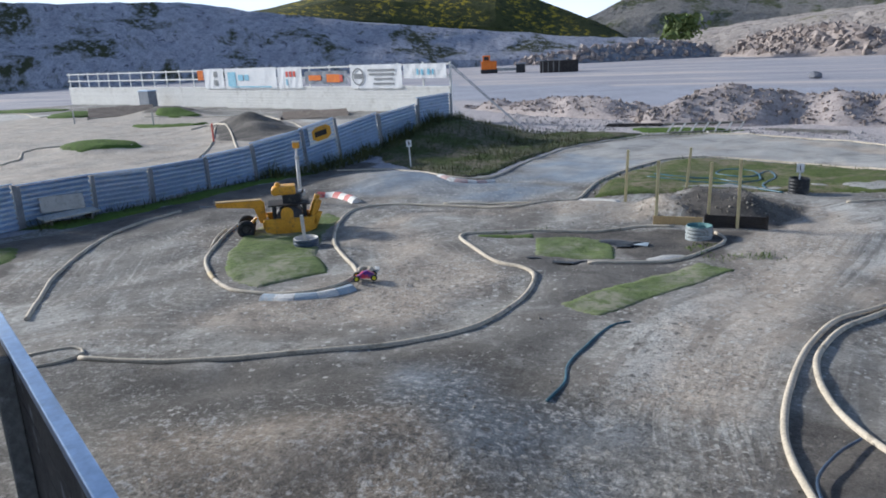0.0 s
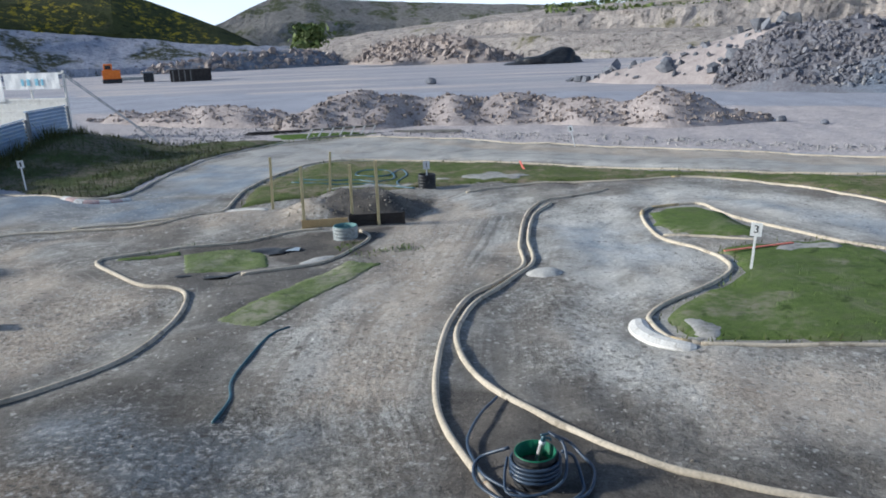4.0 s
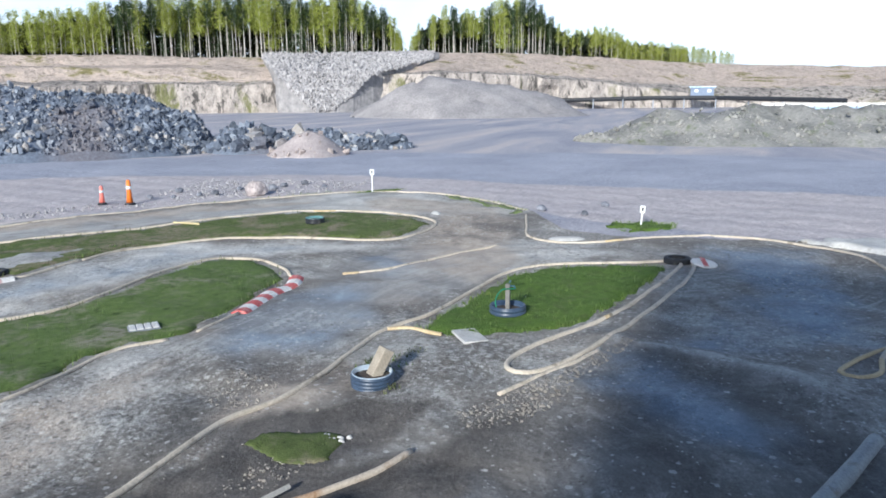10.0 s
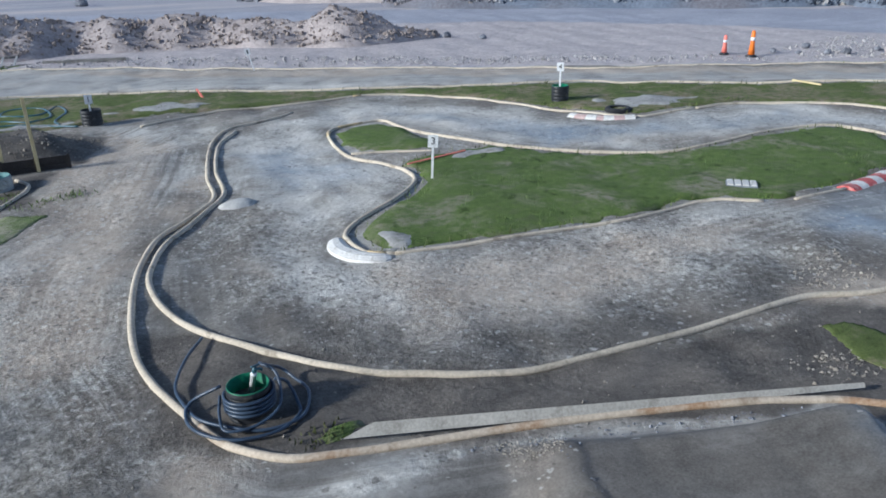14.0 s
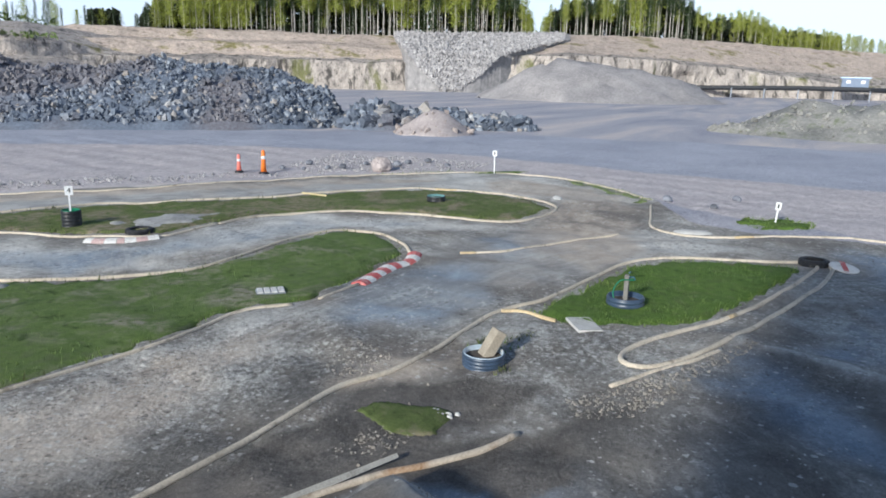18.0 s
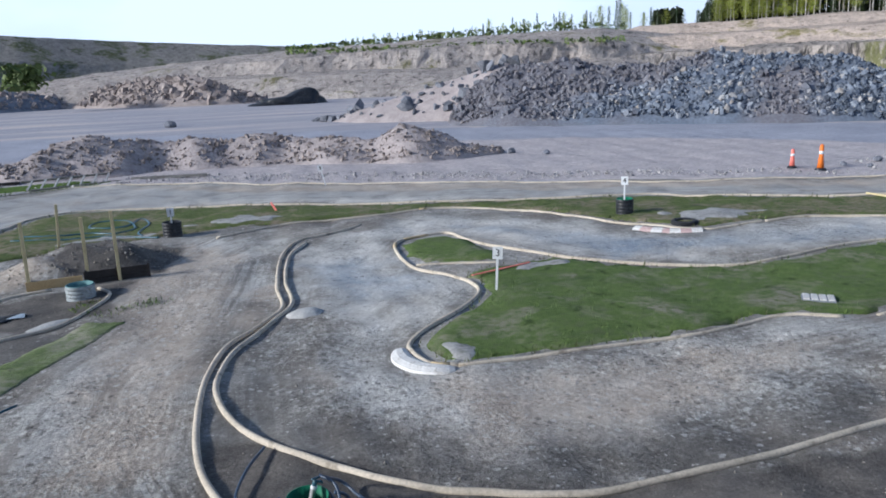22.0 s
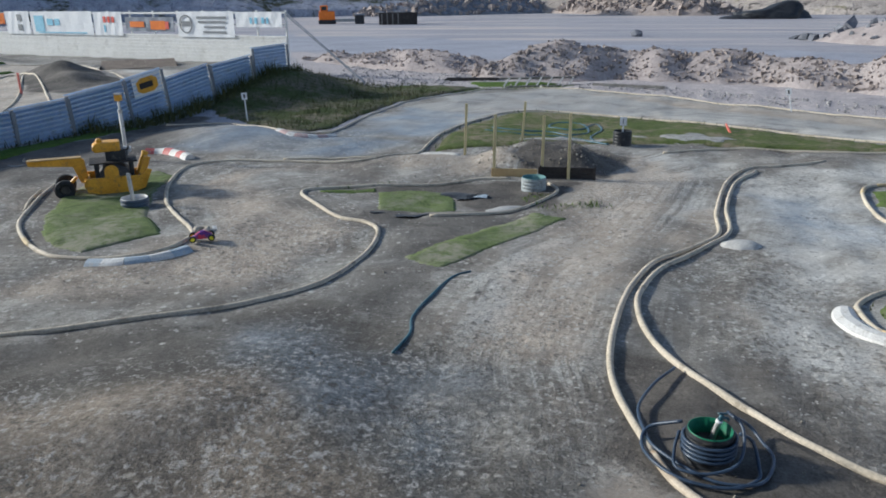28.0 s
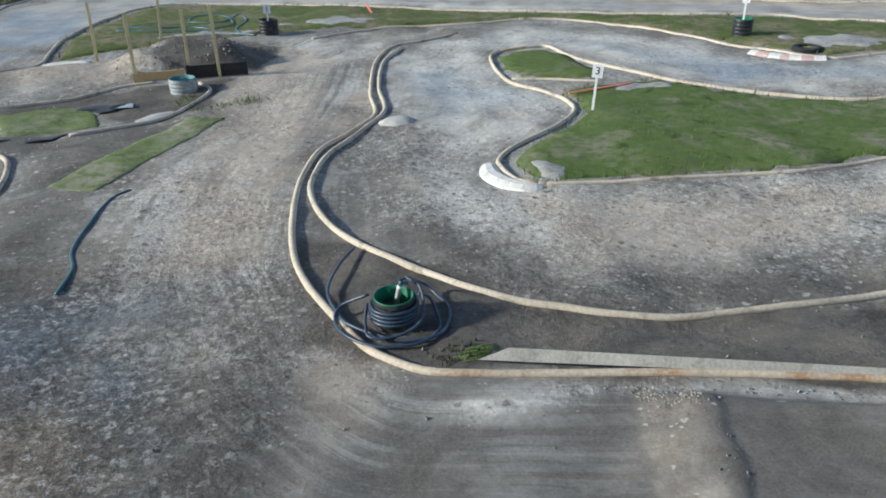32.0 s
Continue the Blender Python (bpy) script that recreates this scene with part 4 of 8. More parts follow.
# distance from the edging pipes: wheel marks run along them
GUIDES = [[(0.62, 6.2), (1.18, 5.38), (2.27, 5.04), (3.85, 4.58), (5.95, 3.72)], [(0.62, 6.2), (0.25, 8.0), (0.58, 10.4), (1.55, 12.25), (2.28, 14.5), (2.8, 16.9), (4.4, 18.8), (8.5, 20.8), (10.2, 19.1), (12.66, 14.3), (16, 13.9), (18.7, 10.4), (19.9, 7.4), (22, 7.3)],
          [(-8.9, 7.0), (-5.4, 8.3), (-3.7, 11.1), (-4.2, 12.8), (-6.1, 14.5)], [(-12, 14.4), (-9, 10.2), (-6.9, 10.9), (-9.5, 14.8), (-9.2, 17.5), (-5.1, 18.4), (-4.1, 24.4), (-1.6, 27), (5, 24), (14.9, 19.2), (23.3, 12.7), (24, 10.7)],
          [(1.9, 6.7), (3.75, 5.57), (7.56, 5.3), (10.15, 4.85), (14, 4.1), (17.2, 2.9), (18.7, 0.2)], [(3.5, 9.9), (5.6, 12.1), (5.2, 14.5), (7.2, 17.3), (9, 12.8), (15.9, 10.9), (14.4, 8.2), (9.2, 8.5), (3.8, 9.1)]]
along = np.full(len(fx), 1e9)
for line in GUIDES:
    for (x0, y0), (x1, y1) in zip(line, line[1:]):
        ex, ey = x1 - x0, y1 - y0
        q = np.clip(((fx - x0) * ex + (fy - y0) * ey) / (ex * ex + ey * ey), 0, 1)
        along = np.minimum(along, np.hypot(fx - x0 - q * ex, fy - y0 - q * ey))
lane = me.attributes.new("lane", "FLOAT", "POINT")
lane.data.foreach_set("value", along)
me.materials.append(GROUND)
ground = tagged(new("ground", me), "grey raked clay track and gravel quarry floor", "ground", kind="structure")


# ---- quarry walls, seen all round beyond the track ----
def fractal(v, scale, octaves=4):
    return noise.fractal(Vector(v) * scale, 0.9, 2.1, octaves)


def quarry_wall(name, label, material, az, profiles, rough, step=0.35, rows=5, upper=None, band=2):
    """A rock slope round the centre. az: bearings; profiles: for each bearing the same number of (distance, height) pairs from foot to crest."""
    az = np.array(az, float)
    prof = np.array(profiles, float)
    cols = np.arange(az[0], az[-1] + step / 2, step)
    k = prof.shape[1]
    vs, fs = [], []
    per = (k - 1) * rows + 1
    for a in cols:
        rz = np.array([[np.interp(a, az, prof[:, j, c]) for c in (0, 1)] for j in range(k)])
        for i in range(per):
            j, f = min(i // rows, k - 2), i / rows - min(i // rows, k - 2)
            r, z = rz[j] * (1 - f) + rz[j + 1] * f
            s, c = math.sin(radians(a)), math.cos(radians(a))
            wob = fractal((r * s, r * c, z * 1.6), 0.06, 5) * rough
            wob2 = fractal((r * s + 91, r * c, z), 0.22, 3) * rough * 0.35
            free = 0.15 if i == 0 else 1.0
            r2 = r + (wob + wob2) * free
            vs.append((r2 * s, r2 * c, z + (wob2 * 0.5 + wob * 0.2) if i else -1.0))
    for a in range(len(cols) - 1):
        for i in range(per - 1):
            p = a * per + i
            fs.append((p, p + 1, p + per + 1, p + per))
    ob = mesh_part(name, vs, fs, material, smooth=False)
    if upper:
        ob.data.materials.append(upper)
        ob.data.polygons.foreach_set("material_index", [1 if i >= band * rows else 0 for a in range(len(cols) - 1) for i in range(per - 1)])
    return tagged(ob, label, "quarry wall", kind="structure")


def cliff_mat(name, pale, mid, dark, green=None, green_amt=0.0, vertical=1.0, spots=None, cracks=0.0):
    m, n, l, b = nodes_of(name)
    vec = n.new("ShaderNodeTexCoord").outputs["Object"]
    mp = n.new("ShaderNodeMapping")
    mp.inputs["Scale"].default_value = (1, 1, 1 / vertical)
    l.new(vec, mp.inputs["Vector"])
    big = noise_node(n, l, mp.outputs[0], 0.09, 6, 0.65, 0.4)
    fine = noise_node(n, l, mp.outputs[0], 0.7, 6, 0.72)
    grit = noise_node(n, l, vec, 3.0, 4, 0.7)
    col = ramp_node(n, l, big, ((0.34, dark), (0.5, mid), (0.66, pale)))
    col = mix_node(n, l, 0.5, col, ramp_node(n, l, fine, ((0.36, dark), (0.62, pale))))
    col = mix_node(n, l, 0.25, col, ramp_node(n, l, grit, ((0.35, tuple(c * 0.5 for c in dark)), (0.65, tuple(min(1, c * 1.15) for c in pale)))))
    vmap = n.new("ShaderNodeMapping")
    vmap.inputs["Scale"].default_value = (0.55, 0.55, 0.55 / (vertical * vertical))
    l.new(vec, vmap.inputs["Vector"])
    crack = noise_node(n, l, vmap.outputs[0], 1.0, 5, 0.7, 0.5)
    col = mix_node(n, l, ramp_node(n, l, crack, ((0.34 + cracks, (0.9, 0.9, 0.9)), (0.43 + cracks, (0, 0, 0)))), col, tuple(c * 0.45 for c in dark))
    if green:
        gfac = math_node(n, l, "MULTIPLY", ramp_node(n, l, big, ((0.56 - green_amt, (0, 0, 0)), (0.64 - green_amt, (1, 1, 1)))), ramp_node(n, l, fine, ((0.38, (0, 0, 0)), (0.5, (1, 1, 1)))))
        col = mix_node(n, l, gfac, col, green)
    if spots:
        sp = noise_node(n, l, vec, 0.55, 5, 0.75)
        sp2 = noise_node(n, l, vec, 0.10, 3, 0.6)
        sfac = math_node(n, l, "MULTIPLY", ramp_node(n, l, sp, ((0.53, (0, 0, 0)), (0.59, (1, 1, 1)))), ramp_node(n, l, sp2, ((0.44, (0, 0, 0)), (0.54, (1, 1, 1)))))
        col = mix_node(n, l, sfac, col, spots)
    l.new(col, b.inputs["Base Color"])
    b.inputs["Roughness"].default_value = 0.9
    b.inputs["Specular IOR Level"].default_value = 0.2
    bump_node(n, l, b, fine, 0.8, 0.6)
    return m


# bluer than the east rock: the slope's evening shade is put into the colour
CLIFF_W = cliff_mat("shade_blue_rubble_slope", (0.58, 0.585, 0.66), (0.42, 0.43, 0.50), (0.17, 0.18, 0.235), (0.060, 0.066, 0.034), 0.05)
CLIFF_E = cliff_mat("pale_pink_granite", (0.62, 0.55, 0.48), (0.42, 0.37, 0.33), (0.13, 0.12, 0.11), (0.16, 0.16, 0.07), -0.02, 2.5, cracks=0.05)
CLIFF_N = cliff_mat("pale_broken_granite", (0.62, 0.55, 0.49), (0.43, 0.38, 0.34), (0.16, 0.145, 0.14), (0.16, 0.15, 0.07), -0.02, 1.2, cracks=0.02)
SLOPE_E = cliff_mat("pale_rubble_slope", (0.74, 0.61, 0.50), (0.53, 0.44, 0.375), (0.23, 0.195, 0.165), (0.20, 0.18, 0.07), 0.0, 0.5)
HILL_G = cliff_mat("heath_hill", (0.085, 0.092, 0.028), (0.052, 0.062, 0.020), (0.024, 0.030, 0.011), spots=(0.44, 0.34, 0.02))
HILL_N = cliff_mat("pale_spoil_hill", (0.37, 0.34, 0.32), (0.25, 0.24, 0.225), (0.12, 0.12, 0.10), (0.09, 0.10, 0.05), 0.06)

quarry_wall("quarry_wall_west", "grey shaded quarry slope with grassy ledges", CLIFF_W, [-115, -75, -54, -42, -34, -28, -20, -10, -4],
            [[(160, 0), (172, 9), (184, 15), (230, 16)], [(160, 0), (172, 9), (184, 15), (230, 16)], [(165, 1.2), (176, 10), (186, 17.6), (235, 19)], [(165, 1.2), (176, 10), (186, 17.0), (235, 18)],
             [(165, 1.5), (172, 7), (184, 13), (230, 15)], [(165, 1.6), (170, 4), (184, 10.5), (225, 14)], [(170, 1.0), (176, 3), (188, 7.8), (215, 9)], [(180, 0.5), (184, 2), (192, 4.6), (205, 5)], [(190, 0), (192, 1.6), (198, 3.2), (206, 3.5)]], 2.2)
quarry_wall("green_hill", "dark heath hill dotted with yellow flowers", HILL_G, [-46, -36, -31, -27, -19.5, -16, -13, -11, -9.5],
            [[(186, 6), (200, 10), (215, 12), (260, 10)], [(186, 12.6), (200, 15), (216, 17), (260, 16)], [(186, 11), (200, 17.5), (216, 20.8), (262, 20)], [(187, 9.6), (200, 16.5), (217, 21.9), (264, 21)], [(189, 7.2), (200, 14), (216, 20.6), (262, 20)],
             [(190, 6), (200, 10), (212, 15.2), (250, 13)], [(191, 5), (198, 7.4), (206, 10.4), (240, 9)], [(192, 4), (197, 5.2), (203, 7), (230, 6)], [(193, 2.5), (197, 3.2), (201, 3.8), (220, 3)]], 1.0, 0.4)
quarry_wall("spoil_hill_north", "pale spoil heap with a flat grassy top", HILL_N, [-15, -12.5, -10.5, -8.7, -6.5, 0, 6, 12, 20, 26],
            [[(236, 2), (240, 5), (246, 9), (290, 8)], [(236, 2), (242, 7), (250, 12.5), (290, 12)], [(236, 2), (244, 10), (256, 17), (292, 17)], [(236, 2), (246, 12), (262, 20.4), (300, 20)], [(236, 2), (246, 12), (262, 20.0), (305, 20)],
             [(240, 3), (252, 10), (268, 18.2), (310, 18)], [(240, 3), (252, 9), (270, 16.6), (310, 16)], [(240, 3), (252, 8), (272, 15.2), (310, 15)], [(240, 3), (252, 7), (272, 13.5), (310, 13)], [(240, 3), (250, 6), (272, 12), (310, 12)]], 1.2, 0.5)
quarry_wall("quarry_wall_northeast", "broken granite face above rubble benches", CLIFF_N, [-7, -2, 4, 10, 16, 22, 28, 34, 39, 45],
            [[(176, 0), (182, 2.4), (186, 3), (188, 3.6), (200, 4.5), (208, 5)], [(168, 0), (176, 4.2), (182, 5), (185, 6), (198, 7), (210, 7.5)], [(160, 0), (170, 4.6), (180, 5.4), (183, 7.6), (196, 9.0), (212, 9.5)],
             [(152, 0), (162, 4.6), (174, 5.6), (177, 8.6), (192, 10.6), (214, 11)], [(146, 0), (158, 4.6), (172, 5.6), (174, 9.2), (190, 11.6), (214, 12)], [(146, 0), (158, 4.4), (172, 5.4), (174, 9.6), (190, 12.4), (214, 13)],
             [(150, 0), (162, 4.2), (174, 5.4), (176, 9.8), (192, 12.8), (216, 14)], [(160, 0), (170, 4), (180, 6), (182, 10.2), (198, 13.4), (225, 14.4)], [(178, 0), (184, 3), (189, 5.8), (191, 7.6), (206, 11.6), (240, 14.2)], [(188, -1), (191, 3), (196, 5), (200, 6.5), (212, 9.2), (240, 13.0)]], 1.9, 0.3, 4)
quarry_wall("quarry_wall_east", "pale pink granite cliff with a rubble bench above", CLIFF_E, [31, 37, 45, 52, 58, 66, 72, 78, 84, 92, 102, 125],
            [[(176, -1), (184, 3), (196, 5), (199.6, 5.8), (205.9, 7.2), (209.5, 8.0), (214, 9), (250, 11)], [(180, 0), (184, 6.4), (192, 7.4), (197, 10.6), (212, 11.6), (217, 14.4), (228, 14.8), (270, 15.4)], [(184, 0), (187, 6.6), (194, 7.6), (199, 10.8), (213, 11.8), (217, 14.4), (228, 15.0), (275, 15.6)], [(188, 0), (190, 6.6), (196, 7.6), (201, 11.0), (214, 12.2), (219, 14.4), (230, 15.2), (280, 16)], [(190, 0), (192, 6.4), (197, 7.4), (204, 10.4), (214, 12.4), (220, 14.2), (230, 15.2), (280, 16)],
             [(192, 0), (194, 8.4), (199, 9.0), (205.2, 10.4), (216.1, 13.0), (222.2, 14.4), (230, 16.2), (285, 17)], [(194, 0), (196, 9.8), (202, 10.4), (208.0, 11.7), (218.5, 13.9), (224.5, 15.2), (232, 16.8), (290, 17.4)], [(206, 0), (208, 9.4), (216, 10.2), (220.8, 11.5), (229.2, 13.7), (234.0, 15.0), (240, 16.6), (300, 17.2)], [(222, 0), (224, 7.4), (232, 8.4), (238.0, 10.0), (248.5, 12.7), (254.5, 14.2), (262, 16.2), (320, 17)],
             [(238, 1), (242, 3.4), (254, 6), (261.6, 7.7), (274.9, 10.7), (282.5, 12.4), (292, 14.6), (350, 15.6)], [(246, 1), (252, 3.4), (262, 6), (269.6, 7.3), (282.9, 9.6), (290.5, 10.9), (300, 12.6), (350, 13.4)], [(246, 1), (252, 3.4), (262, 6), (269.6, 7.1), (282.9, 9.1), (290.5, 10.2), (300, 11.6), (350, 12.4)]], 2.2, 0.2, 5, SLOPE_E, 2)


# ---- heaps of rock and sand ----
def rock_mesh(bm, at, size, flat=0.7):
    """One broken stone: a jittered icosahedron."""
    m = Matrix.Translation(at) @ Euler([random.uniform(0, 6.3) for _ in range(3)]).to_matrix().to_4x4() @ Matrix.Diagonal((size, size * random.uniform(0.6, 1.0), size * random.uniform(0.45, flat + 0.15), 1))
    shape_v, shape_f, low_ = (BOX_V, BOX_F, 0.62) if random.random() < 0.6 else (ICO_V, ICO_F, 0.6)
    base = [bm.verts.new(m @ (v * random.uniform(low_, 1.25))) for v in shape_v]
    for f in shape_f:
        bm.faces.new([base[i] for i in f])


tmp = bmesh.new()
bmesh.ops.create_icosphere(tmp, subdivisions=1, radius=1.0)
ICO_V = [v.co.copy() for v in tmp.verts]
ICO_F = [[v.index for v in f.verts] for f in tmp.faces]
tmp.free()
tmp = bmesh.new()
bmesh.ops.create_cube(tmp, size=1.35)
bmesh.ops.triangulate(tmp, faces=tmp.faces)
BOX_V = [v.co.copy() for v in tmp.verts]
BOX_F = [[v.index for v in f.verts] for f in tmp.faces]
tmp.free()


def heap(name, label, ridge, material, rough=0.3, rocks=0, rock_size=(0.2, 0.5), rock_material=None, category="heap", step=0.5, sharp=1.0):
    """A long heap. ridge: (x, y, height, half width) along its crest."""
    first, last = ridge[0], ridge[-1]
    line = spline([(first[0], first[1], 0, first[3] * 0.3)] + [(0.8 * first[0] + 0.2 * ridge[1][0], 0.8 * first[1] + 0.2 * ridge[1][1], first[2], first[3])] + ridge[1:-1] + [(0.8 * last[0] + 0.2 * ridge[-2][0], 0.8 * last[1] + 0.2 * ridge[-2][1], last[2], last[3])] + [(last[0], last[1], 0, last[3] * 0.3)], step * 1.2)
    across = 17
    vs, fs, spots = [], [], []
    n = len(line)
    for i, q in enumerate(line):
        d = line[min(i + 1, n - 1)][:2] - line[max(i - 1, 0)][:2]
        d = d / (np.linalg.norm(d) + 1e-9)
        side = np.array([d[1], -d[0]])
        for j in range(across):
            s = 2 * j / (across - 1) - 1
            px, py = q[0] + side[0] * s * q[3], q[1] + side[1] * s * q[3]
            fall = 1 - abs(s) ** sharp
            h = max(q[2], 0) * (fall * 0.8 + 0.2 * smooth01(fall))
            h += fractal((px, py, 3.3), 0.45, 4) * rough * min(1, fall * 4)
            vs.append((px, py, gz(px, py) + max(h, 0) - (0.12 if abs(s) == 1 or i in (0, n - 1) else 0)))
            if abs(s) < 1:
                spots.append(vs[-1])
    for i in range(n - 1):
        for j in range(across - 1):
            p = i * across + j
            fs.append((p, p + 1, p + across + 1, p + across))
    ob = mesh_part(name, vs, fs, material)
    tagged(ob, label, category, kind="stuff")
    if rocks:
        bm = bmesh.new()
        for _ in range(rocks):
            a = random.randrange(len(spots) - across - 2)
            fa, fb = random.random(), random.random()
            q = [spots[a][c] + fa * (spots[a + 1][c] - spots[a][c]) + fb * (spots[a + across - 2][c] - spots[a][c]) for c in range(3)]
            if math.hypot(q[0] - spots[a][0], q[1] - spots[a][1]) > 2.5:
                continue
            rr = random.uniform(*rock_size) * random.choice((0.4, 0.5, 0.5, 0.7, 0.8, 1, 1, 1.3, 1.9))
            rock_mesh(bm, (q[0], q[1], q[2] + rr * random.uniform(-0.1, 0.35)), rr)
        part("stones", bm, rock_material or material, ob)["kind"] = "stuff"
    return ob


def rubble_mat():
    """Blasted rock: every stone its own grey, some tan or white, browner at one end of the pile."""
    m, n, l, b = nodes_of("blasted_rock")
    vec = n.new("ShaderNodeTexCoord").outputs["Object"]
    isl = n.new("ShaderNodeNewGeometry").outputs["Random Per Island"]
    col = ramp_node(n, l, isl, ((0.0, (0.032, 0.042, 0.062)), (0.30, (0.070, 0.088, 0.125)), (0.62, (0.155, 0.185, 0.245)), (0.84, (0.33, 0.36, 0.41)), (0.95, (0.34, 0.29, 0.235)), (1.0, (0.56, 0.55, 0.54))))
    end = noise_node(n, l, vec, 0.055, 3.0, 0.6, 0.5)
    col = mix_node(n, l, ramp_node(n, l, end, ((0.49, (0, 0, 0)), (0.57, (0.65, 0.65, 0.65)))), col, (0.165, 0.135, 0.135))
    grain = noise_node(n, l, vec, 5.0, 5.0, 0.7)
    col = mix_node(n, l, 0.3, col, ramp_node(n, l, grain, ((0.38, (0.03, 0.036, 0.048)), (0.62, (0.30, 0.325, 0.37)))))
    l.new(col, b.inputs["Base Color"])
    b.inputs["Roughness"].default_value = 0.8
    bump_node(n, l, b, grain, 0.7, 0.06)
    return m


RUBBLE = rubble_mat()
SAND = stuff_mat("pinkish_sand", (0.31, 0.27, 0.26), (0.49, 0.43, 0.41), 0.9, 7, 0.9, bump=0.8, dist=0.06)
MOUND_G = stuff_mat("greenish_gravel", (0.15, 0.15, 0.14), (0.31, 0.30, 0.275), 0.35, 4, 0.9, bump=0.8, dist=0.05, stain=(0.13, 0.15, 0.08), vary=0.3)
SAND_D = stuff_mat("grey_sand", (0.25, 0.235, 0.235), (0.40, 0.375, 0.365), 0.3, 3, 0.9, bump=0.8, dist=0.04)
heap("rock_pile", "tall blue-grey blasted rock pile beside the haul road", [(25.5, 59, 2.2, 5), (30, 55, 4.5, 7.5), (36, 50, 4.0, 8), (39, 47, 4.3, 8), (42, 43.5, 4.6, 8), (46, 38.5, 3.9, 7), (48.5, 33.5, 2.0, 4.5)], RUBBLE, 0.6, 19000, (0.085, 0.20), RUBBLE, "rock pile")
heap("rock_pile_tail", "low row of broken grey boulders", [(47, 33, 1.7, 3.2), (50, 28, 1.4, 2.8), (53, 23.5, 1.0, 2.2), (54.5, 20, 0.4, 1.4)], RUBBLE, 0.5, 1500, (0.14, 0.36), RUBBLE, "rock pile")
heap("sand_pile", "small cone of pinkish sand beside boulders", [(44.3, 26.6, 0.5, 1.6), (46.2, 24.5, 1.7, 3.2), (48.0, 22.4, 0.5, 1.6)], SAND, 0.15, 80, (0.1, 0.22), ROCK_W, "sand heap")
heap("gravel_mound_far", "broad grey gravel mound before the cliff", [(128, 58, 1.2, 9), (136, 50, 6.4, 17), (142, 38, 6.9, 18), (148, 26, 4.2, 13), (151, 18, 0.8, 8)], SAND_D, 0.9, 0, category="gravel mound", step=1.5)
heap("gravel_mound_side", "low grey gravel mound beside the haul road", [(66, 9, 0.4, 3), (68, 3, 1.9, 8), (70, -4, 2.5, 9), (72, -16, 2.8, 9), (74, -30, 1.5, 7)], MOUND_G, 0.9, 3500, (0.05, 0.16), MOUND_G, category="gravel mound", step=0.8)
heap("rubble_ridge", "ridge of pinkish rubble and sand beside the track", [(-6.4, 38.5, 0.23, 1.4), (-3.4, 39.2, 1.60, 2.4), (-1.0, 39.4, 1.29, 2.4), (0.8, 39.4, 0.91, 2.0), (2.5, 39.2, 1.29, 2.2), (5.2, 38.6, 1.37, 2.3), (7.6, 37.6, 0.91, 1.9), (9.6, 36.3, 1.14, 2.0), (11.0, 35.6, 0.91, 1.9), (12.6, 34.8, 1.60, 2.7), (15.0, 34.4, 0.61, 1.8), (17.2, 34.0, 0.15, 1)],
     SAND, 0.55, 7000, (0.02, 0.085), ROCK_W, "rubble heap", 0.4)
heap("rubble_low", "low spread of pale rubble and gravel", [(-20, 50, 0.2, 1.5), (-13, 45.5, 0.7, 2.2), (-9.6, 43.4, 1.0, 2.4), (-6.6, 41.6, 0.6, 1.8), (-5, 39.8, 0.2, 1)], SAND, 0.5, 3000, (0.02, 0.085), ROCK_W, "rubble heap", 0.4)
heap("haul_ramp", "pale earth ramp up the back of the rock pile", [(16.5, 72, 0.15, 1.5), (22, 68, 1.6, 5), (28, 65, 3.4, 6.5), (34, 61, 4.6, 7.5)], SAND, 0.15, 160, (0.25, 0.5), ROCK, "earth ramp", 0.8, 1.8)
heap("north_rubble", "spread of pale blasted rock below the quarry face", [(-16, 186, 1.5, 5), (-4, 172, 3.6, 7), (6, 160, 5.2, 9), (14, 152, 4.6, 8), (24, 147, 1.5, 5)], ROCK_W, 1.0, 2600, (0.2, 0.6), ROCK_W, "rubble heap", 1.5)
heap("north_rubble_far", "dark row of rubble along the quarry floor", [(-52, 158, 0.6, 3), (-40, 160, 2.6, 4.5), (-26, 170, 3.8, 6), (-12, 176, 2.8, 5)], ROCK, 0.9, 900, (0.2, 0.6), ROCK_W, "rubble heap", 1.5)


# ---- kerbs of the track: flexible pipes lying on the clay ----
def laid(pts, r, lift=0.3, step=0.12):
    line = spline(pts, step)
    h = [gz(q[0], q[1]) for q in line]
    k = 5
    h = [0.35 * h[i] + 0.65 * sum(h[max(0, i - k):i + k + 1]) / len(h[max(0, i - k):i + k + 1]) for i in range(len(h))]
    return [(q[0], q[1], z + r * lift) for q, z in zip(line, h)]


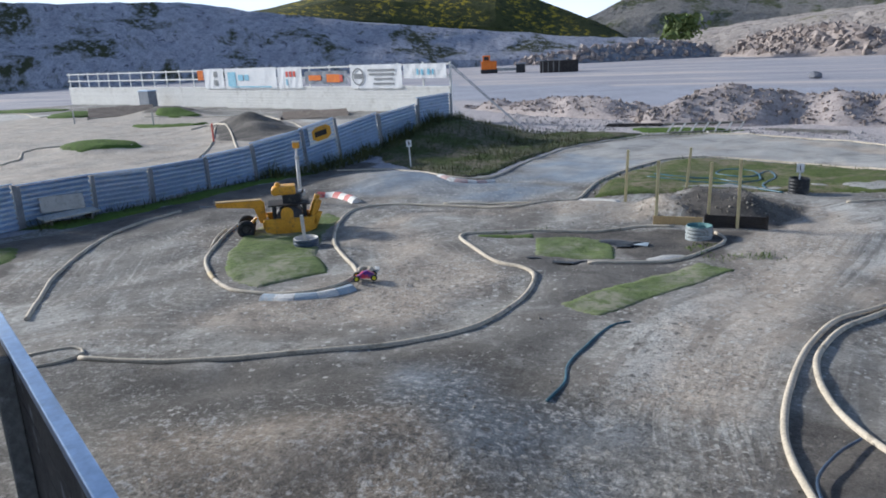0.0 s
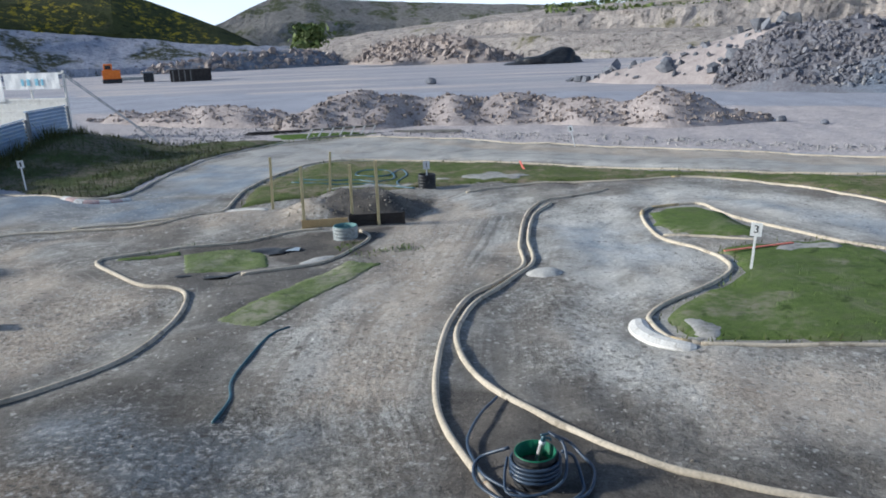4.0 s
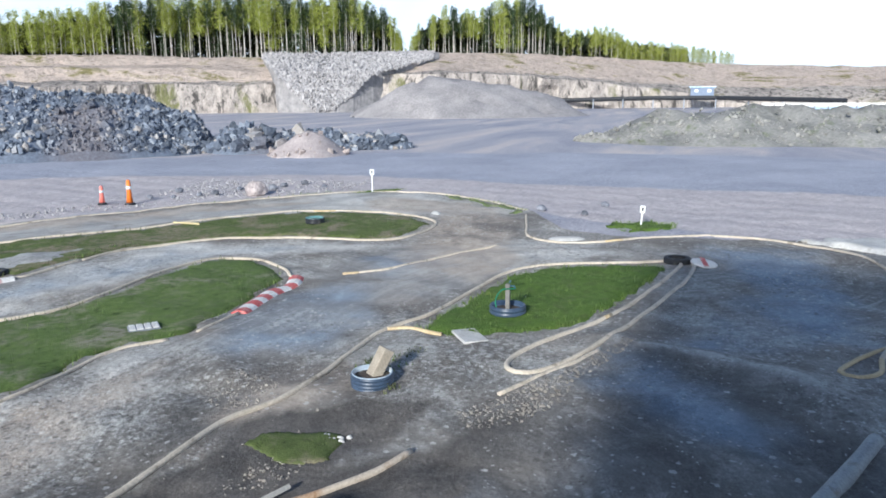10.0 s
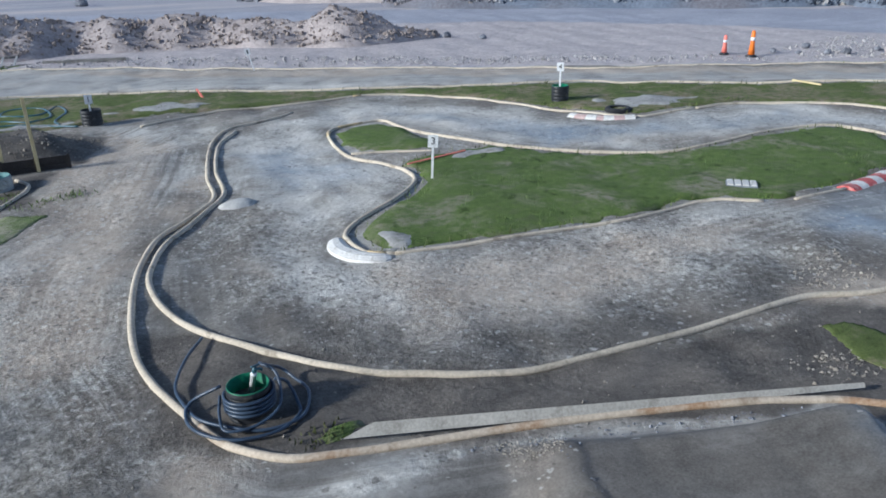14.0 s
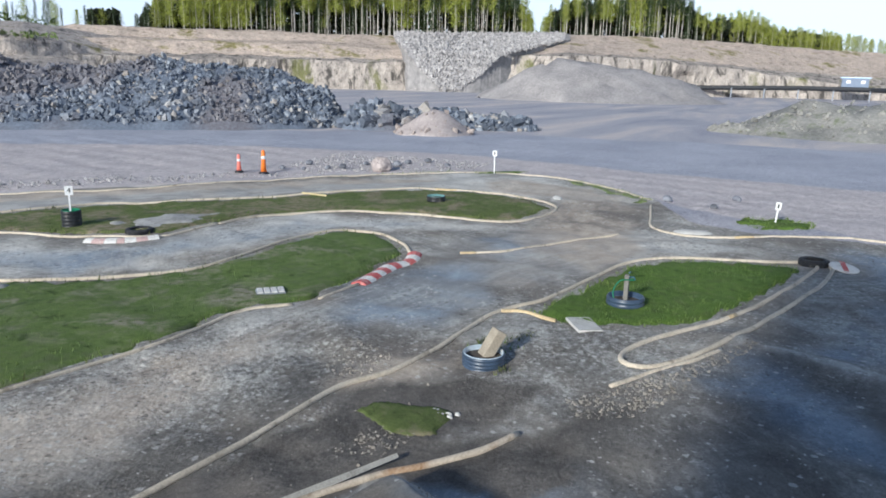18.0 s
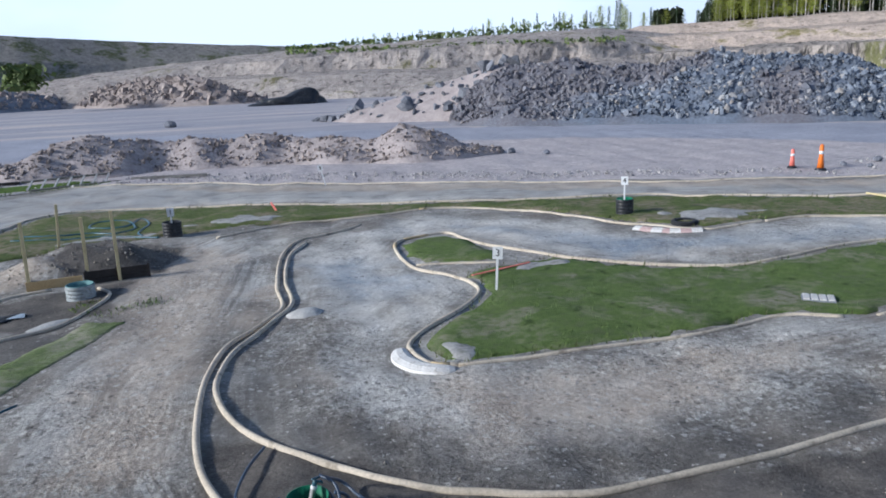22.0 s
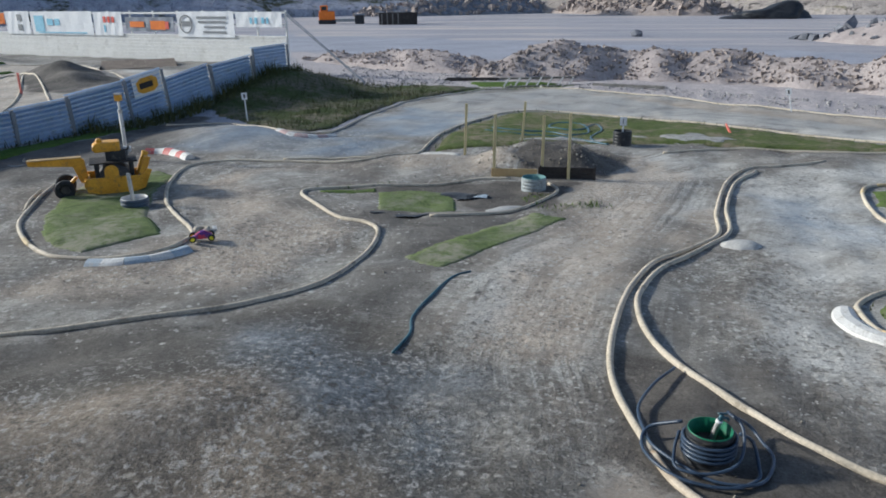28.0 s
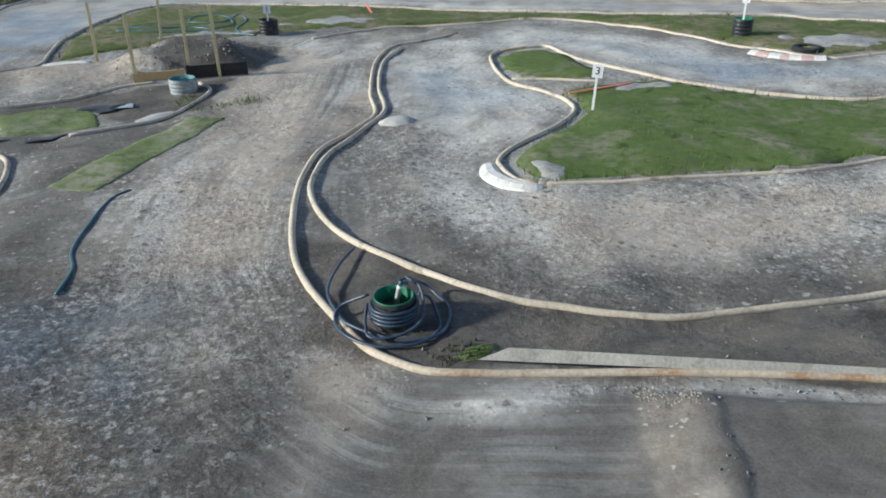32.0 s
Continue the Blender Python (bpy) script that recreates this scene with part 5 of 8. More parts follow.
def pipe(name, pts, r, material, label, sleeves=(), sleeve_material=None, closed=False, category="edging pipe"):
    line = laid(pts + pts[:1] if closed else pts, r)
    wob = [1 + 0.03 * math.sin(i * 0.37) + 0.025 * math.sin(i * 0.83 + 1) for i in range(len(line))]
    e = thing(name, Matrix.Translation(line[0]), label, category, "edging pipes of the track")
    off = Vector(line[0])
    line = [Vector(q) - off for q in line]
    part("body", tube(line, r, 10, taper=lambda t: wob[min(len(wob) - 1, int(t * (len(wob) - 1)))]), material, e, smooth=True)
    for s, length in sleeves:
        i = int(s * (len(line) - 1))
        k = max(2, int(length / 0.12))
        seg = line[max(0, i - k // 2):i + k // 2 + 1]
        if len(seg) > 1:
            part("sleeve", tube(seg, r * 1.07, 10), sleeve_material or PIPE_Y, e, "yellowed pipe sleeve", True)
    return e


R = 0.042
pipe("edging_pipe", [(0.62, 6.2), (0.34, 7.2), (0.25, 8.0), (0.33, 9.06), (0.58, 10.4), (1.0, 11.55), (1.55, 12.25), (2.12, 13.1), (2.28, 14.5), (2.8, 16.9), (3.44, 18.3), (4.38, 18.8), (5.46, 19.47)], R, PIPE, "pale dusty pipe edging the outer bend of the clay lane")
pipe("edging_pipe", [(3.64, 18.1), (2.99, 16.9), (2.52, 14.9), (2.33, 13.28), (1.75, 12.3), (1.04, 11.2), (0.69, 10.2), (0.62, 9.5), (0.73, 8.75), (1.0, 8.05), (1.4, 7.4), (1.89, 6.74), (2.36, 6.27), (2.83, 5.98), (3.13, 5.8), (3.75, 5.57), (4.56, 5.47), (5.51, 5.38), (6.62, 5.33), (7.56, 5.3), (8.3, 5.0), (9.25, 4.87), (10.15, 4.85),
      (11.2, 4.83), (11.84, 4.67), (12.62, 4.32), (14.05, 4.11), (16.12, 3.72), (17.18, 2.94), (17.88, 1.55), (18.7, 0.2)], R, PIPE, "long pale pipe edging between lane and jump")
pipe("edging_pipe", [(0.62, 6.2), (0.8, 5.78), (1.18, 5.38), (1.66, 5.2), (2.27, 5.04), (3.06, 4.82), (3.85, 4.58), (4.65, 4.3), (5.43, 3.98), (5.95, 3.72), (6.4, 3.4), (7.0, 3.04), (7.58, 2.84)], R, PIPE_M, "pale pipe along the jump, stained orange in places")
pipe("edging_pipe", [(-8.91, 6.97), (-7.9, 7.2), (-6.8, 7.59), (-5.43, 8.34), (-4.46, 9.08), (-3.9, 9.91), (-3.68, 11.1), (-3.78, 12.3), (-4.16, 12.81), (-4.75, 13.04), (-5.5, 13.8), (-6.11, 14.5), (-6.0, 14.95), (-4.85, 15.5), (-3.52, 15.95), (-2.6, 16.5), (-1.9, 16.6)], R, PIPE, "pale pipe edging the inner infield bend")
pipe("edging_pipe", [(-12.05, 14.4), (-11.43, 12.98), (-10.73, 11.74), (-9.85, 10.84), (-9.0, 10.22), (-8.48, 10.03), (-7.61, 10.12), (-7.17, 10.39), (-6.92, 10.9), (-6.98, 11.5), (-7.35, 12.04), (-8.06, 12.75), (-8.74, 13.58), (-9.47, 14.83), (-10.0, 16.2), (-9.95, 17.05), (-9.2, 17.5), (-7.89, 17.62), (-5.9, 17.7), (-5.1, 18.4), (-4.72, 19.4), (-4.68, 21.6), (-4.1, 24.4), (-3.3, 26.3),
      (-1.6, 27.0), (1.45, 26.0), (5.04, 24.0), (8.08, 22.2), (12.9, 19.8), (14.9, 19.2), (16.5, 17.7), (19.3, 15.6), (21.1, 14.5), (23.3, 12.7), (24.0, 10.7), (23.4, 8.6), (22.06, 7.3), (19.9, 7.45), (19.0, 8.4), (18.7, 10.4), (17.94, 12.5), (16.0, 13.9), (14.5, 14.1)], R, PIPE, "very long pale pipe round the infield and the far straight", ((0.055, 0.5), (0.78, 0.9)))
pipe("edging_pipe", [(-6.95, 11.6), (-7.1, 11.85), (-6.92, 11.95), (-6.8, 11.5)], R * 1.25, PIPE, "short doubled pipe end at the infield bend")
pipe("edging_pipe", [(14.5, 14.1), (13.2, 14.15), (12.66, 14.3), (11.8, 15.6), (10.9, 17.4), (10.2, 19.1), (8.5, 20.7), (6.0, 20.75), (3.6, 20.9), (1.7, 20.1)], R * 0.9, PIPE, "pale pipe edging the far lane", ((0.62, 0.4),))
pipe("edging_pipe", [(-14.2, 22.6), (-12.4, 22.9), (-10.42, 21.95), (-9.3, 21.35), (-8.25, 21.8), (-8.01, 24.68), (-7.53, 28.7), (-6.1, 31.5), (-4.7, 33.6), (-2.2, 34.0), (1.84, 32.1), (5.1, 29.6), (9.34, 26.6), (14.6, 22.9), (17, 20.8), (20.5, 19.2), (24.4, 16.9), (28, 13.7), (29.3, 11.7), (28.9, 9.2), (27.6, 7.0), (25.7, 5.1)], R * 0.85, PIPE, "thin pale pipe edging the outside of the far straight")
pipe("edging_pipe", [(-11.03, 7.78), (-11.56, 8.34), (-12.86, 9.84), (-14.06, 11.73), (-14.9, 13.6), (-14.82, 15.44)], R, PIPE, "pale pipe curving beside the metal fence")
pipe("edging_pipe", [(-9.7, 6.75), (-9.3, 7.2), (-9.0, 7.12), (-9.05, 6.8), (-9.4, 6.45), (-9.9, 6.3)], R * 0.6, PIPE, "loose loop of thin pale pipe")
pipe("edging_pipe", [(3.87, 9.1), (3.53, 9.35), (3.47, 9.96), (3.56, 10.32), (4.01, 10.77), (4.87, 11.37), (5.55, 12.06), (5.75, 12.8), (5.55, 13.7), (5.2, 14.5), (5.25, 15.6), (5.5, 16.7), (5.9, 17.2), (6.72, 17.4), (7.2, 17.3), (7.3, 15.8), (8.15, 13.85), (8.95, 12.77), (10.3, 11.65), (11.5, 11.2), (13.37, 11.3), (15.0, 11.3), (15.9, 10.9), (15.9, 9.9), (15.1, 8.75), (14.45, 8.2)], R, PIPE, "pale pipe round the turf island", ((0.33, 0.5), (0.37, 0.9), (0.012, 0.3)))
pipe("edging_pipe", [(5.3, 14.7), (6.1, 14.4), (6.9, 13.9)], R * 0.7, PIPE, "short pale pipe across the turf island")
pipe("edging_pipe", [(11.7, 7.8), (10.45, 7.8)], R * 0.7, PIPE, "short pale pipe beside the kerb")
pipe("edging_pipe", [(9.95, 8.0), (9.17, 8.55), (7.63, 8.5), (6.58, 8.66), (5.15, 8.85), (3.83, 9.07)], R * 0.8, PIPE, "pale pipe along the near side of the turf island")
pipe("edging_pipe", [(15.07, 7.24), (15.83, 6.35), (17.63, 5.65), (19.27, 4.63)], R * 0.75, PIPE, "thin loose pale pipe lying across the lane", ((0.03, 0.5),))
pipe("edging_pipe", [(24.5, 4.9), (22.6, 4.5), (20.9, 4.1), (20.35, 3.3), (20.4, 2.5), (21.4, 0.9), (22.2, -0.9), (21.9, -2.6), (20.7, -4.1), (18.9, -4.6), (16, -4.2), (13.6, -3.5), (12.4, -3.05)], R * 0.9, PIPE, "pale pipe edging the far corner of the track", ((0.3, 0.5),))
pipe("edging_pipe", [(18.5, -0.1), (17.9, -0.05), (16.02, 0.35), (13.96, 0.95), (12.78, 1.47), (11.64, 2.05), (10.78, 2.36), (10.3, 2.3), (10.22, 2.0), (10.67, 1.65), (12.09, 1.04), (14.51, 0.33), (16.55, -0.2), (18.2, -0.4), (18.6, -0.3)], R, PIPE, "pale pipe bent into a long hairpin", ((0.3, 0.3),))
pipe("edging_pipe", [(9.39, 2.23), (10.54, 1.63), (10.9, 1.42), (11.6, 1.1)], R * 0.75, PIPE, "pale pipe half buried beside the hairpin")
pipe("edging_pipe", [(11.56, 4.78), (11.75, 4.42), (11.58, 3.75)], R * 0.9, PIPE_Y, "short yellow pipe by the grass island")
pipe("edging_pipe", [(12.4, -3.05), (11.8, -2.9), (11.49, -2.55), (11.7, -2.35), (12.3, -2.7), (12.9, -3.2)], R * 0.9, PIPE_Y, "loop of yellow pipe at the track corner")
pipe("edging_pipe", [(3.9, 0.38), (4.7, -0.02), (5.6, -0.45), (6.73, -1.0), (8.11, -1.71), (9.26, -2.29)], 0.095, PIPE_G, "thick grey pipe beside the drivers' stand")
pipe("edging_pipe", [(-3.07, 13.37), (-2.29, 13.7), (-1.54, 14.17), (-1.0, 14.95), (-0.8, 15.7), (-1.02, 16.25)], R * 0.9, PIPE, "pale pipe curving round the pot")
pipe("edging_pipe", [(-8.0, 17.9), (-6.8, 18.2), (-5.6, 18.3)], R * 0.8, PIPE, "thin pale pipe by the mound")
pipe("edging_pipe", [(-12.0, 13.9), (-11.7, 13.2), (-11.25, 12.5)], R * 0.8, PIPE, "short pale pipe inside the turf bend")


# ---- turf islands ----
def sheet(name, outline, material, label, lift=0.03, category="turf", cell=0.25, ragged=0.12, kind="", wobble=0.015):
    """A thin sheet of turf or soil with an uneven edge that follows the ground."""
    xs, ys = [p[0] for p in outline], [p[1] for p in outline]
    X, Y = np.meshgrid(np.arange(min(xs) - cell, max(xs) + 2 * cell, cell), np.arange(min(ys) - cell, max(ys) + 2 * cell, cell))
    d = poly_dist(X, Y, outline)
    jig = np.array([noise.noise(Vector((a * 1.7, b * 1.7, 4.0))) for a, b in zip(X.ravel(), Y.ravel())]).reshape(X.shape)
    d = d + ragged * jig
    Z = land(X, Y) + np.where(d > 0, lift * smooth01(d / 0.25 + 0.2), -0.05) + wobble * jig
    # slide the border nodes onto the edge
    gyy, gxx = np.gradient(d, cell)
    near = (d < 0) & (d > -1.45 * cell)
    X = np.where(near, X - gxx * d, X)
    Y = np.where(near, Y - gyy * d, Y)
    keep = d > -1.45 * cell
    ids = -np.ones(X.shape, int)
    ids[keep] = np.arange(keep.sum())
    vs = np.stack([X[keep], Y[keep], Z[keep]], 1)
    ok = keep[:-1, :-1] & keep[:-1, 1:] & keep[1:, 1:] & keep[1:, :-1] & ((d[:-1, :-1] > 0) | (d[:-1, 1:] > 0) | (d[1:, 1:] > 0) | (d[1:, :-1] > 0))
    r, c = np.nonzero(ok)
    fs = np.stack([ids[r, c], ids[r, c + 1], ids[r + 1, c + 1], ids[r + 1, c]], 1)
    ob = mesh_part(name, vs, fs, material)
    return tagged(ob, label, category, kind=kind)


ISLAND = [(3.95, 9.2), (3.7, 9.4), (3.6, 9.95), (4.1, 10.7), (4.95, 11.3), (5.7, 12.0), (5.9, 12.8), (5.9, 13.6), (6.9, 13.7), (8.1, 13.7), (8.9, 12.65), (10.3, 11.55), (11.5, 11.1), (13.37, 11.2), (15.0, 11.2), (15.8, 10.8), (15.8, 10.0), (15.0, 8.85), (14.3, 8.3), (12.2, 8.1), (10.4, 7.95), (9.9, 8.25), (9.17, 8.75), (7.63, 8.65), (6.58, 8.78), (5.15, 8.95)]
island_ob = sheet("turf_island", ISLAND, TURF, "worn green turf island with bare patches", 0.05)
sheet("turf_island", [(5.4, 14.75), (5.4, 15.6), (5.65, 16.6), (6.2, 17.1), (7.1, 17.1), (7.2, 15.8), (7.3, 14.3), (6.9, 14.1)], TURF, "small green turf corner inside a pipe bend", 0.05)
STRIP = [(-4.55, 21.6), (-4.0, 24.3), (-3.2, 26.1), (-1.6, 26.8), (1.4, 25.8), (5.0, 23.8), (8.0, 22.0), (12.8, 19.6), (14.8, 19.0), (16.4, 17.5), (19.2, 15.4), (21.0, 14.3), (23.1, 12.6), (23.8, 10.7), (23.2, 8.8), (22.0, 7.5), (20.0, 7.65), (19.2, 8.5), (18.9, 10.4), (18.1, 12.7), (16.1, 14.1), (13.4, 14.4), (12.8, 14.6), (12.0, 15.8), (11.1, 17.5), (10.3, 19.3), (8.5, 20.9), (6.0, 20.95), (3.6, 21.1), (2.2, 21.4), (-0.5, 21.2), (-2.5, 20.6), (-4.4, 19.6)]
strip_ob = sheet("turf_island", STRIP, TURF_B, "long green grass strip inside the far straight", 0.05)
sheet("turf_island", [(-7.56, 11.56), (-8.35, 10.3), (-9.0, 10.5), (-9.8, 11.15), (-10.6, 12.2), (-11.25, 13.6), (-11.6, 15.0), (-10.6, 16.3), (-9.9, 15.9), (-9.41, 14.14), (-8.54, 12.62)], TURF_DRY, "green turf mat inside the bend under the yellow machine", 0.03, cell=0.09, ragged=0.03, wobble=0.006)
sheet("turf_mat", [(-3.05, 11.07), (-2.29, 10.68), (-0.45, 13.65), (-1.15, 14.05)], TURF_DRY, "faded green turf mat lying on the clay", 0.02, cell=0.07, ragged=0.015, wobble=0.004)
sheet("turf_mat", [(-4.21, 13.63), (-4.61, 15.07), (-3.99, 15.34), (-2.97, 15.37), (-2.62, 13.84)], TURF_DRY, "faded green turf mat in the infield", 0.025, cell=0.06, ragged=0.02, wobble=0.004)
sheet("turf_mat", [(-5.8, 14.72), (-5.88, 14.9), (-4.72, 15.34), (-4.62, 15.05)], TURF, "narrow strip of green turf along the infield pipe", 0.025, cell=0.06, ragged=0.06, wobble=0.006)
sheet("turf_island", [(11.75, 4.35), (12.5, 4.15), (14.0, 3.95), (16.0, 3.55), (17.0, 2.8), (17.6, 1.55), (18.2, 0.35), (17.6, 0.25), (16.0, 0.55), (14.0, 1.15), (12.7, 1.75), (12.0, 2.4), (11.5, 3.5)], LUSH, "lush green grass island with a water tap", 0.06)
sheet("turf_mat", [(7.12, 4.76), (7.4, 4.7), (7.6, 4.5), (7.8, 4.0), (7.72, 3.72), (7.04, 3.62), (6.88, 4.1)], TURF_B, "green turf offcut with frayed white backing", 0.03, cell=0.06, ragged=0.14)
sheet("grass_bank", [(-14.2, 25.2), (-12.2, 23.4), (-10.4, 22.2), (-9.2, 21.7), (-8.4, 22.3), (-8.25, 24.8), (-7.8, 28.7), (-6.4, 31.7), (-5.2, 34.0), (-8, 34.5), (-10.5, 33), (-12, 35.0), (-14.4, 35), (-14.9, 30)], BANK, "rough grassy bank below the metal fence", 0.06)
sheet("grass_bank", [(-5.4, 34.4), (-3.0, 34.6), (-1.0, 34.8), (-2.6, 36.4), (-6.5, 36.2)], LUSH, "strip of grass by the ladder", 0.05)
sheet("grass_bank", [(-17.6, 12.6), (-16.6, 17), (-15.6, 21.8), (-14.6, 22.2), (-15.4, 18), (-16.6, 13)], LUSH, "narrow grass strip at the foot of the fence", 0.05)
sheet("grass_bank", [(-17.9, 9.6), (-15.8, 11.4), (-14.6, 10.2), (-16.2, 8.6)], TURF, "patch of rough grass by the fence", 0.05)
sheet("grass_bank", [(28.2, 13.2), (29.6, 12.6), (30.4, 11.4), (29.4, 11.6)], LUSH, "small grass tuft round a marker sign", 0.06)
sheet("grass_bank", [(25.2, 5.0), (26.2, 5.7), (27.2, 6.9), (28.6, 9.0), (28.4, 9.1), (26.9, 7.0), (25.8, 5.9), (25.0, 5.4)], TURF_DRY, "thin grass verge beside the track", 0.04, cell=0.1, ragged=0.45)
sheet("grass_bank", [(22.9, 2.0), (23.7, 1.9), (24.3, 1.0), (24.0, 0.3), (23.2, 0.2), (22.6, 0.6), (22.5, 1.4)], LUSH, "clump of grass round a marker sign", 0.06, ragged=0.55, cell=0.12)
for cx, cy, rx, ry in ((-24.4, 21.4, 1.9, 1.2), (-41.0, 34.6, 2.3, 1.5), (-29.4, 30.4, 2.6, 0.9), (-33.4, 35.4, 1.6, 1.0), (-54, 41, 4, 1.8)):
    sheet("turf_island", [(cx + rx * math.cos(a) * (1 + 0.15 * math.sin(3 * a)), cy + ry * math.sin(a)) for a in np.linspace(0, 6.0, 12)], LUSH, "grass island on the upper track", 0.08)


def bare(parent, outline):
    """A worn bare patch showing through the turf."""
    ob = sheet("bare_patch", outline, BARE, "", 0.062, cell=0.1, ragged=0.45, wobble=0.02)
    for key in ("label", "category", "group", "kind"):
        if key in ob:
            del ob[key]
    ob.parent = parent
    ob["label"] = "worn grey clay patch"


for outline in ([(3.75, 9.35), (3.8, 10.0), (4.4, 10.2), (4.7, 9.5), (4.2, 9.2)], [(6.2, 13.2), (7.9, 13.5), (8.1, 13.0), (6.6, 12.8)]):
    bare(island_ob, outline)
for outline in ([(12.7, 15.0), (13.0, 16.4), (14.6, 16.2), (15.6, 15.0), (14.2, 14.5)], [(1.0, 22.2), (2.6, 22.8), (4.4, 21.9), (2.4, 21.5)], [(-2.4, 21.4), (-1.0, 22.2), (0.6, 21.8), (-0.6, 21.3)]):
    bare(strip_ob, outline)


# ---- fence of profiled steel sheets ----
def corrugated(length, height, pitch=0.135, depth=0.085, thick=0.004):
    """A sheet along x, standing on z = 0, with trapezoid ridges running along it."""
    prof = []
    z = 0.0
    while z < height - 1e-6:
        for dz, y in ((0.0, depth), (0.22 * pitch, depth), (0.62 * pitch, 0), (0.84 * pitch, 0)):
            if z + dz <= height:
                prof.append((z + dz, y))
        z += pitch
    prof.append((height, depth))
    bm = bmesh.new()
    rows = []
    for off in (0, thick):
        rows.append([[bm.verts.new((x, -y - off, z)) for x in (0, length)] for z, y in prof])
    for r in rows:
        for a, b in zip(r, r[1:]):
            bm.faces.new((a[0], a[1], b[1], b[0]))
    return bm


FENCE = [(-18.15, 10.8, 1.1), (-17.65, 12.75, 1.15), (-17.4, 14.85, 1.09), (-16.85, 16.45, 1.04), (-16.6, 18.6, 1.0), (-16.15, 20.5, 1.1), (-15.55, 22.7, 1.35), (-15.15, 24.4, 1.62), (-14.65, 26.8, 2.0), (-14.1, 29.2, 2.25), (-13.6, 31.6, 2.3)]
for i, ((x0, y0, t0), (x1, y1, t1)) in enumerate(zip(FENCE, FENCE[1:])):
    ang = math.degrees(math.atan2(y1 - y0, x1 - x0))
    ln = math.hypot(x1 - x0, y1 - y0)
    lift = min(gz(x0, y0), gz(x1, y1)) - 0.05
    hi = min(t0, t1) + abs(t1 - t0) * 0.5 - lift
    tilt = -math.degrees(math.atan2(t1 - t0, ln)) * 0.9
    f = thing("metal_fence_panel", pose(x0, y0, lift, 0, 0, ang) @ pose(0, 0, 0, 0, tilt, 0), "weathered galvanised corrugated steel fence panel" + (", leaning up the bank" if i >= 7 else ""), "fence panel", "panels of the metal fence")
    hh = hi if i < 7 else 1.35
    part("sheet", corrugated(ln - 0.16, hh), STEEL, f).matrix_local = pose(0.08, 0, 0)
    for px in (0.0, ln - 0.02):
        part("post", box(0.10, 0.05, hh + 0.04, pose(px, -0.10, -0.05), 0.006), STEEL_D, f)
    part("top_rail", box(ln, 0.05, 0.035, pose(ln / 2, -0.005, hh), 0.006), STEEL, f)
    if i == 6:
        b = thing("advert_board", pose(x0, y0, lift + hh - 0.78, 0, 0, ang) @ pose(0, 0, 0, 0, tilt, 0), "pale board with a yellow hexagon emblem on the fence", "sign board")
        part("board", box(1.3, 0.02, 0.72, pose(ln / 2, -0.075, 0.06), 0.004), WHITE, b)
        hexa = bmesh.new()
        hv = [hexa.verts.new((ln / 2 + 0.48 * a, -0.092, 0.42 + 0.26 * c)) for a, c in ((-1, -0.55), (-0.55, -1), (0.55, -1), (1, -0.55), (1, 0.55), (0.55, 1), (-0.55, 1), (-1, 0.55))]
        hexa.faces.new(hv)
        part("emblem", hexa, YELLOW, b, "yellow hexagon emblem")
        part("emblem_bar", box(0.6, 0.006, 0.2, pose(ln / 2 - 0.05, -0.097, 0.32), 0.0), DARKWOOD, b, "dark bar of lettering")

# broken white chair slab leaning on the fence
b = thing("broken_bench", pose(-17.25, 13.75, gz(-17.25, 13.75), 0, 0, 78), "white weathered broken bench against the fence", "bench")
part("seat", box(1.5, 0.42, 0.05, pose(0, -0.25, 0.22, 8, 0, 0), 0.01), CEMENT, b)
part("backrest", box(1.2, 0.05, 0.42, pose(0.05, 0.1, 0.3, -14, 4, 0), 0.01), CEMENT, b)
for px in (-0.55, 0.55):
    part("leg", box(0.06, 0.36, 0.24, pose(px, -0.2, 0), 0.008), GREYWOOD, b)

# ---- white wall with advertising frame above the upper track ----
AX, AY, AL = -16.0, 37.35, 47.0
WALL_ANG = math.degrees(math.atan2(11.2, -36.3))
SIDING = stuff_mat("white_painted_boards", (0.78, 0.76, 0.70), (0.88, 0.86, 0.80), 0.6, 18, 0.7, stain=(0.60, 0.58, 0.53), bump=0.2, vary=0.06)
BANNER = stuff_mat("white_vinyl_banner", (0.82, 0.83, 0.84), (0.90, 0.90, 0.90), 0.5, 12, 0.55, bump=0.1)
SKYBLUE = stuff_mat("light_blue_print", (0.20, 0.50, 0.68), (0.38, 0.66, 0.80), 0.8, 12, 0.55, bump=0)
REDPRINT = stuff_mat("red_print", (0.60, 0.08, 0.06), (0.70, 0.14, 0.10), 2, 12, 0.55, bump=0)
GREYPRINT = stuff_mat("grey_print", (0.20, 0.21, 0.22), (0.30, 0.31, 0.32), 2, 12, 0.55, bump=0)
wall_m = pose(AX, AY, 0, 0, 0, WALL_ANG)
wall_b = thing("advert_wall", wall_m, "long white board wall with a banner frame on top", "board wall")


def wall_top(u):
    return 3.32 + 0.005 * u


for k in range(8):
    z0 = 0.55 + k * 0.185
    part("board", box(AL, 0.03, 0.178, pose(AL / 2, 0, z0, -4, 0, 0), 0.004), SIDING, wall_b)
for k in range(25):
    u = min(k * 1.95, AL - 0.05)
    part("post", box(0.09, 0.09, 2.95, pose(u, -0.07, 0.45), 0.006), SIDING, wall_b)
for z in (2.02, 2.62, 3.22):
    part("rail", box(AL, 0.05, 0.10, pose(AL / 2, 0.02, z, 0, 0, 0), 0.005), SIDING, wall_b)


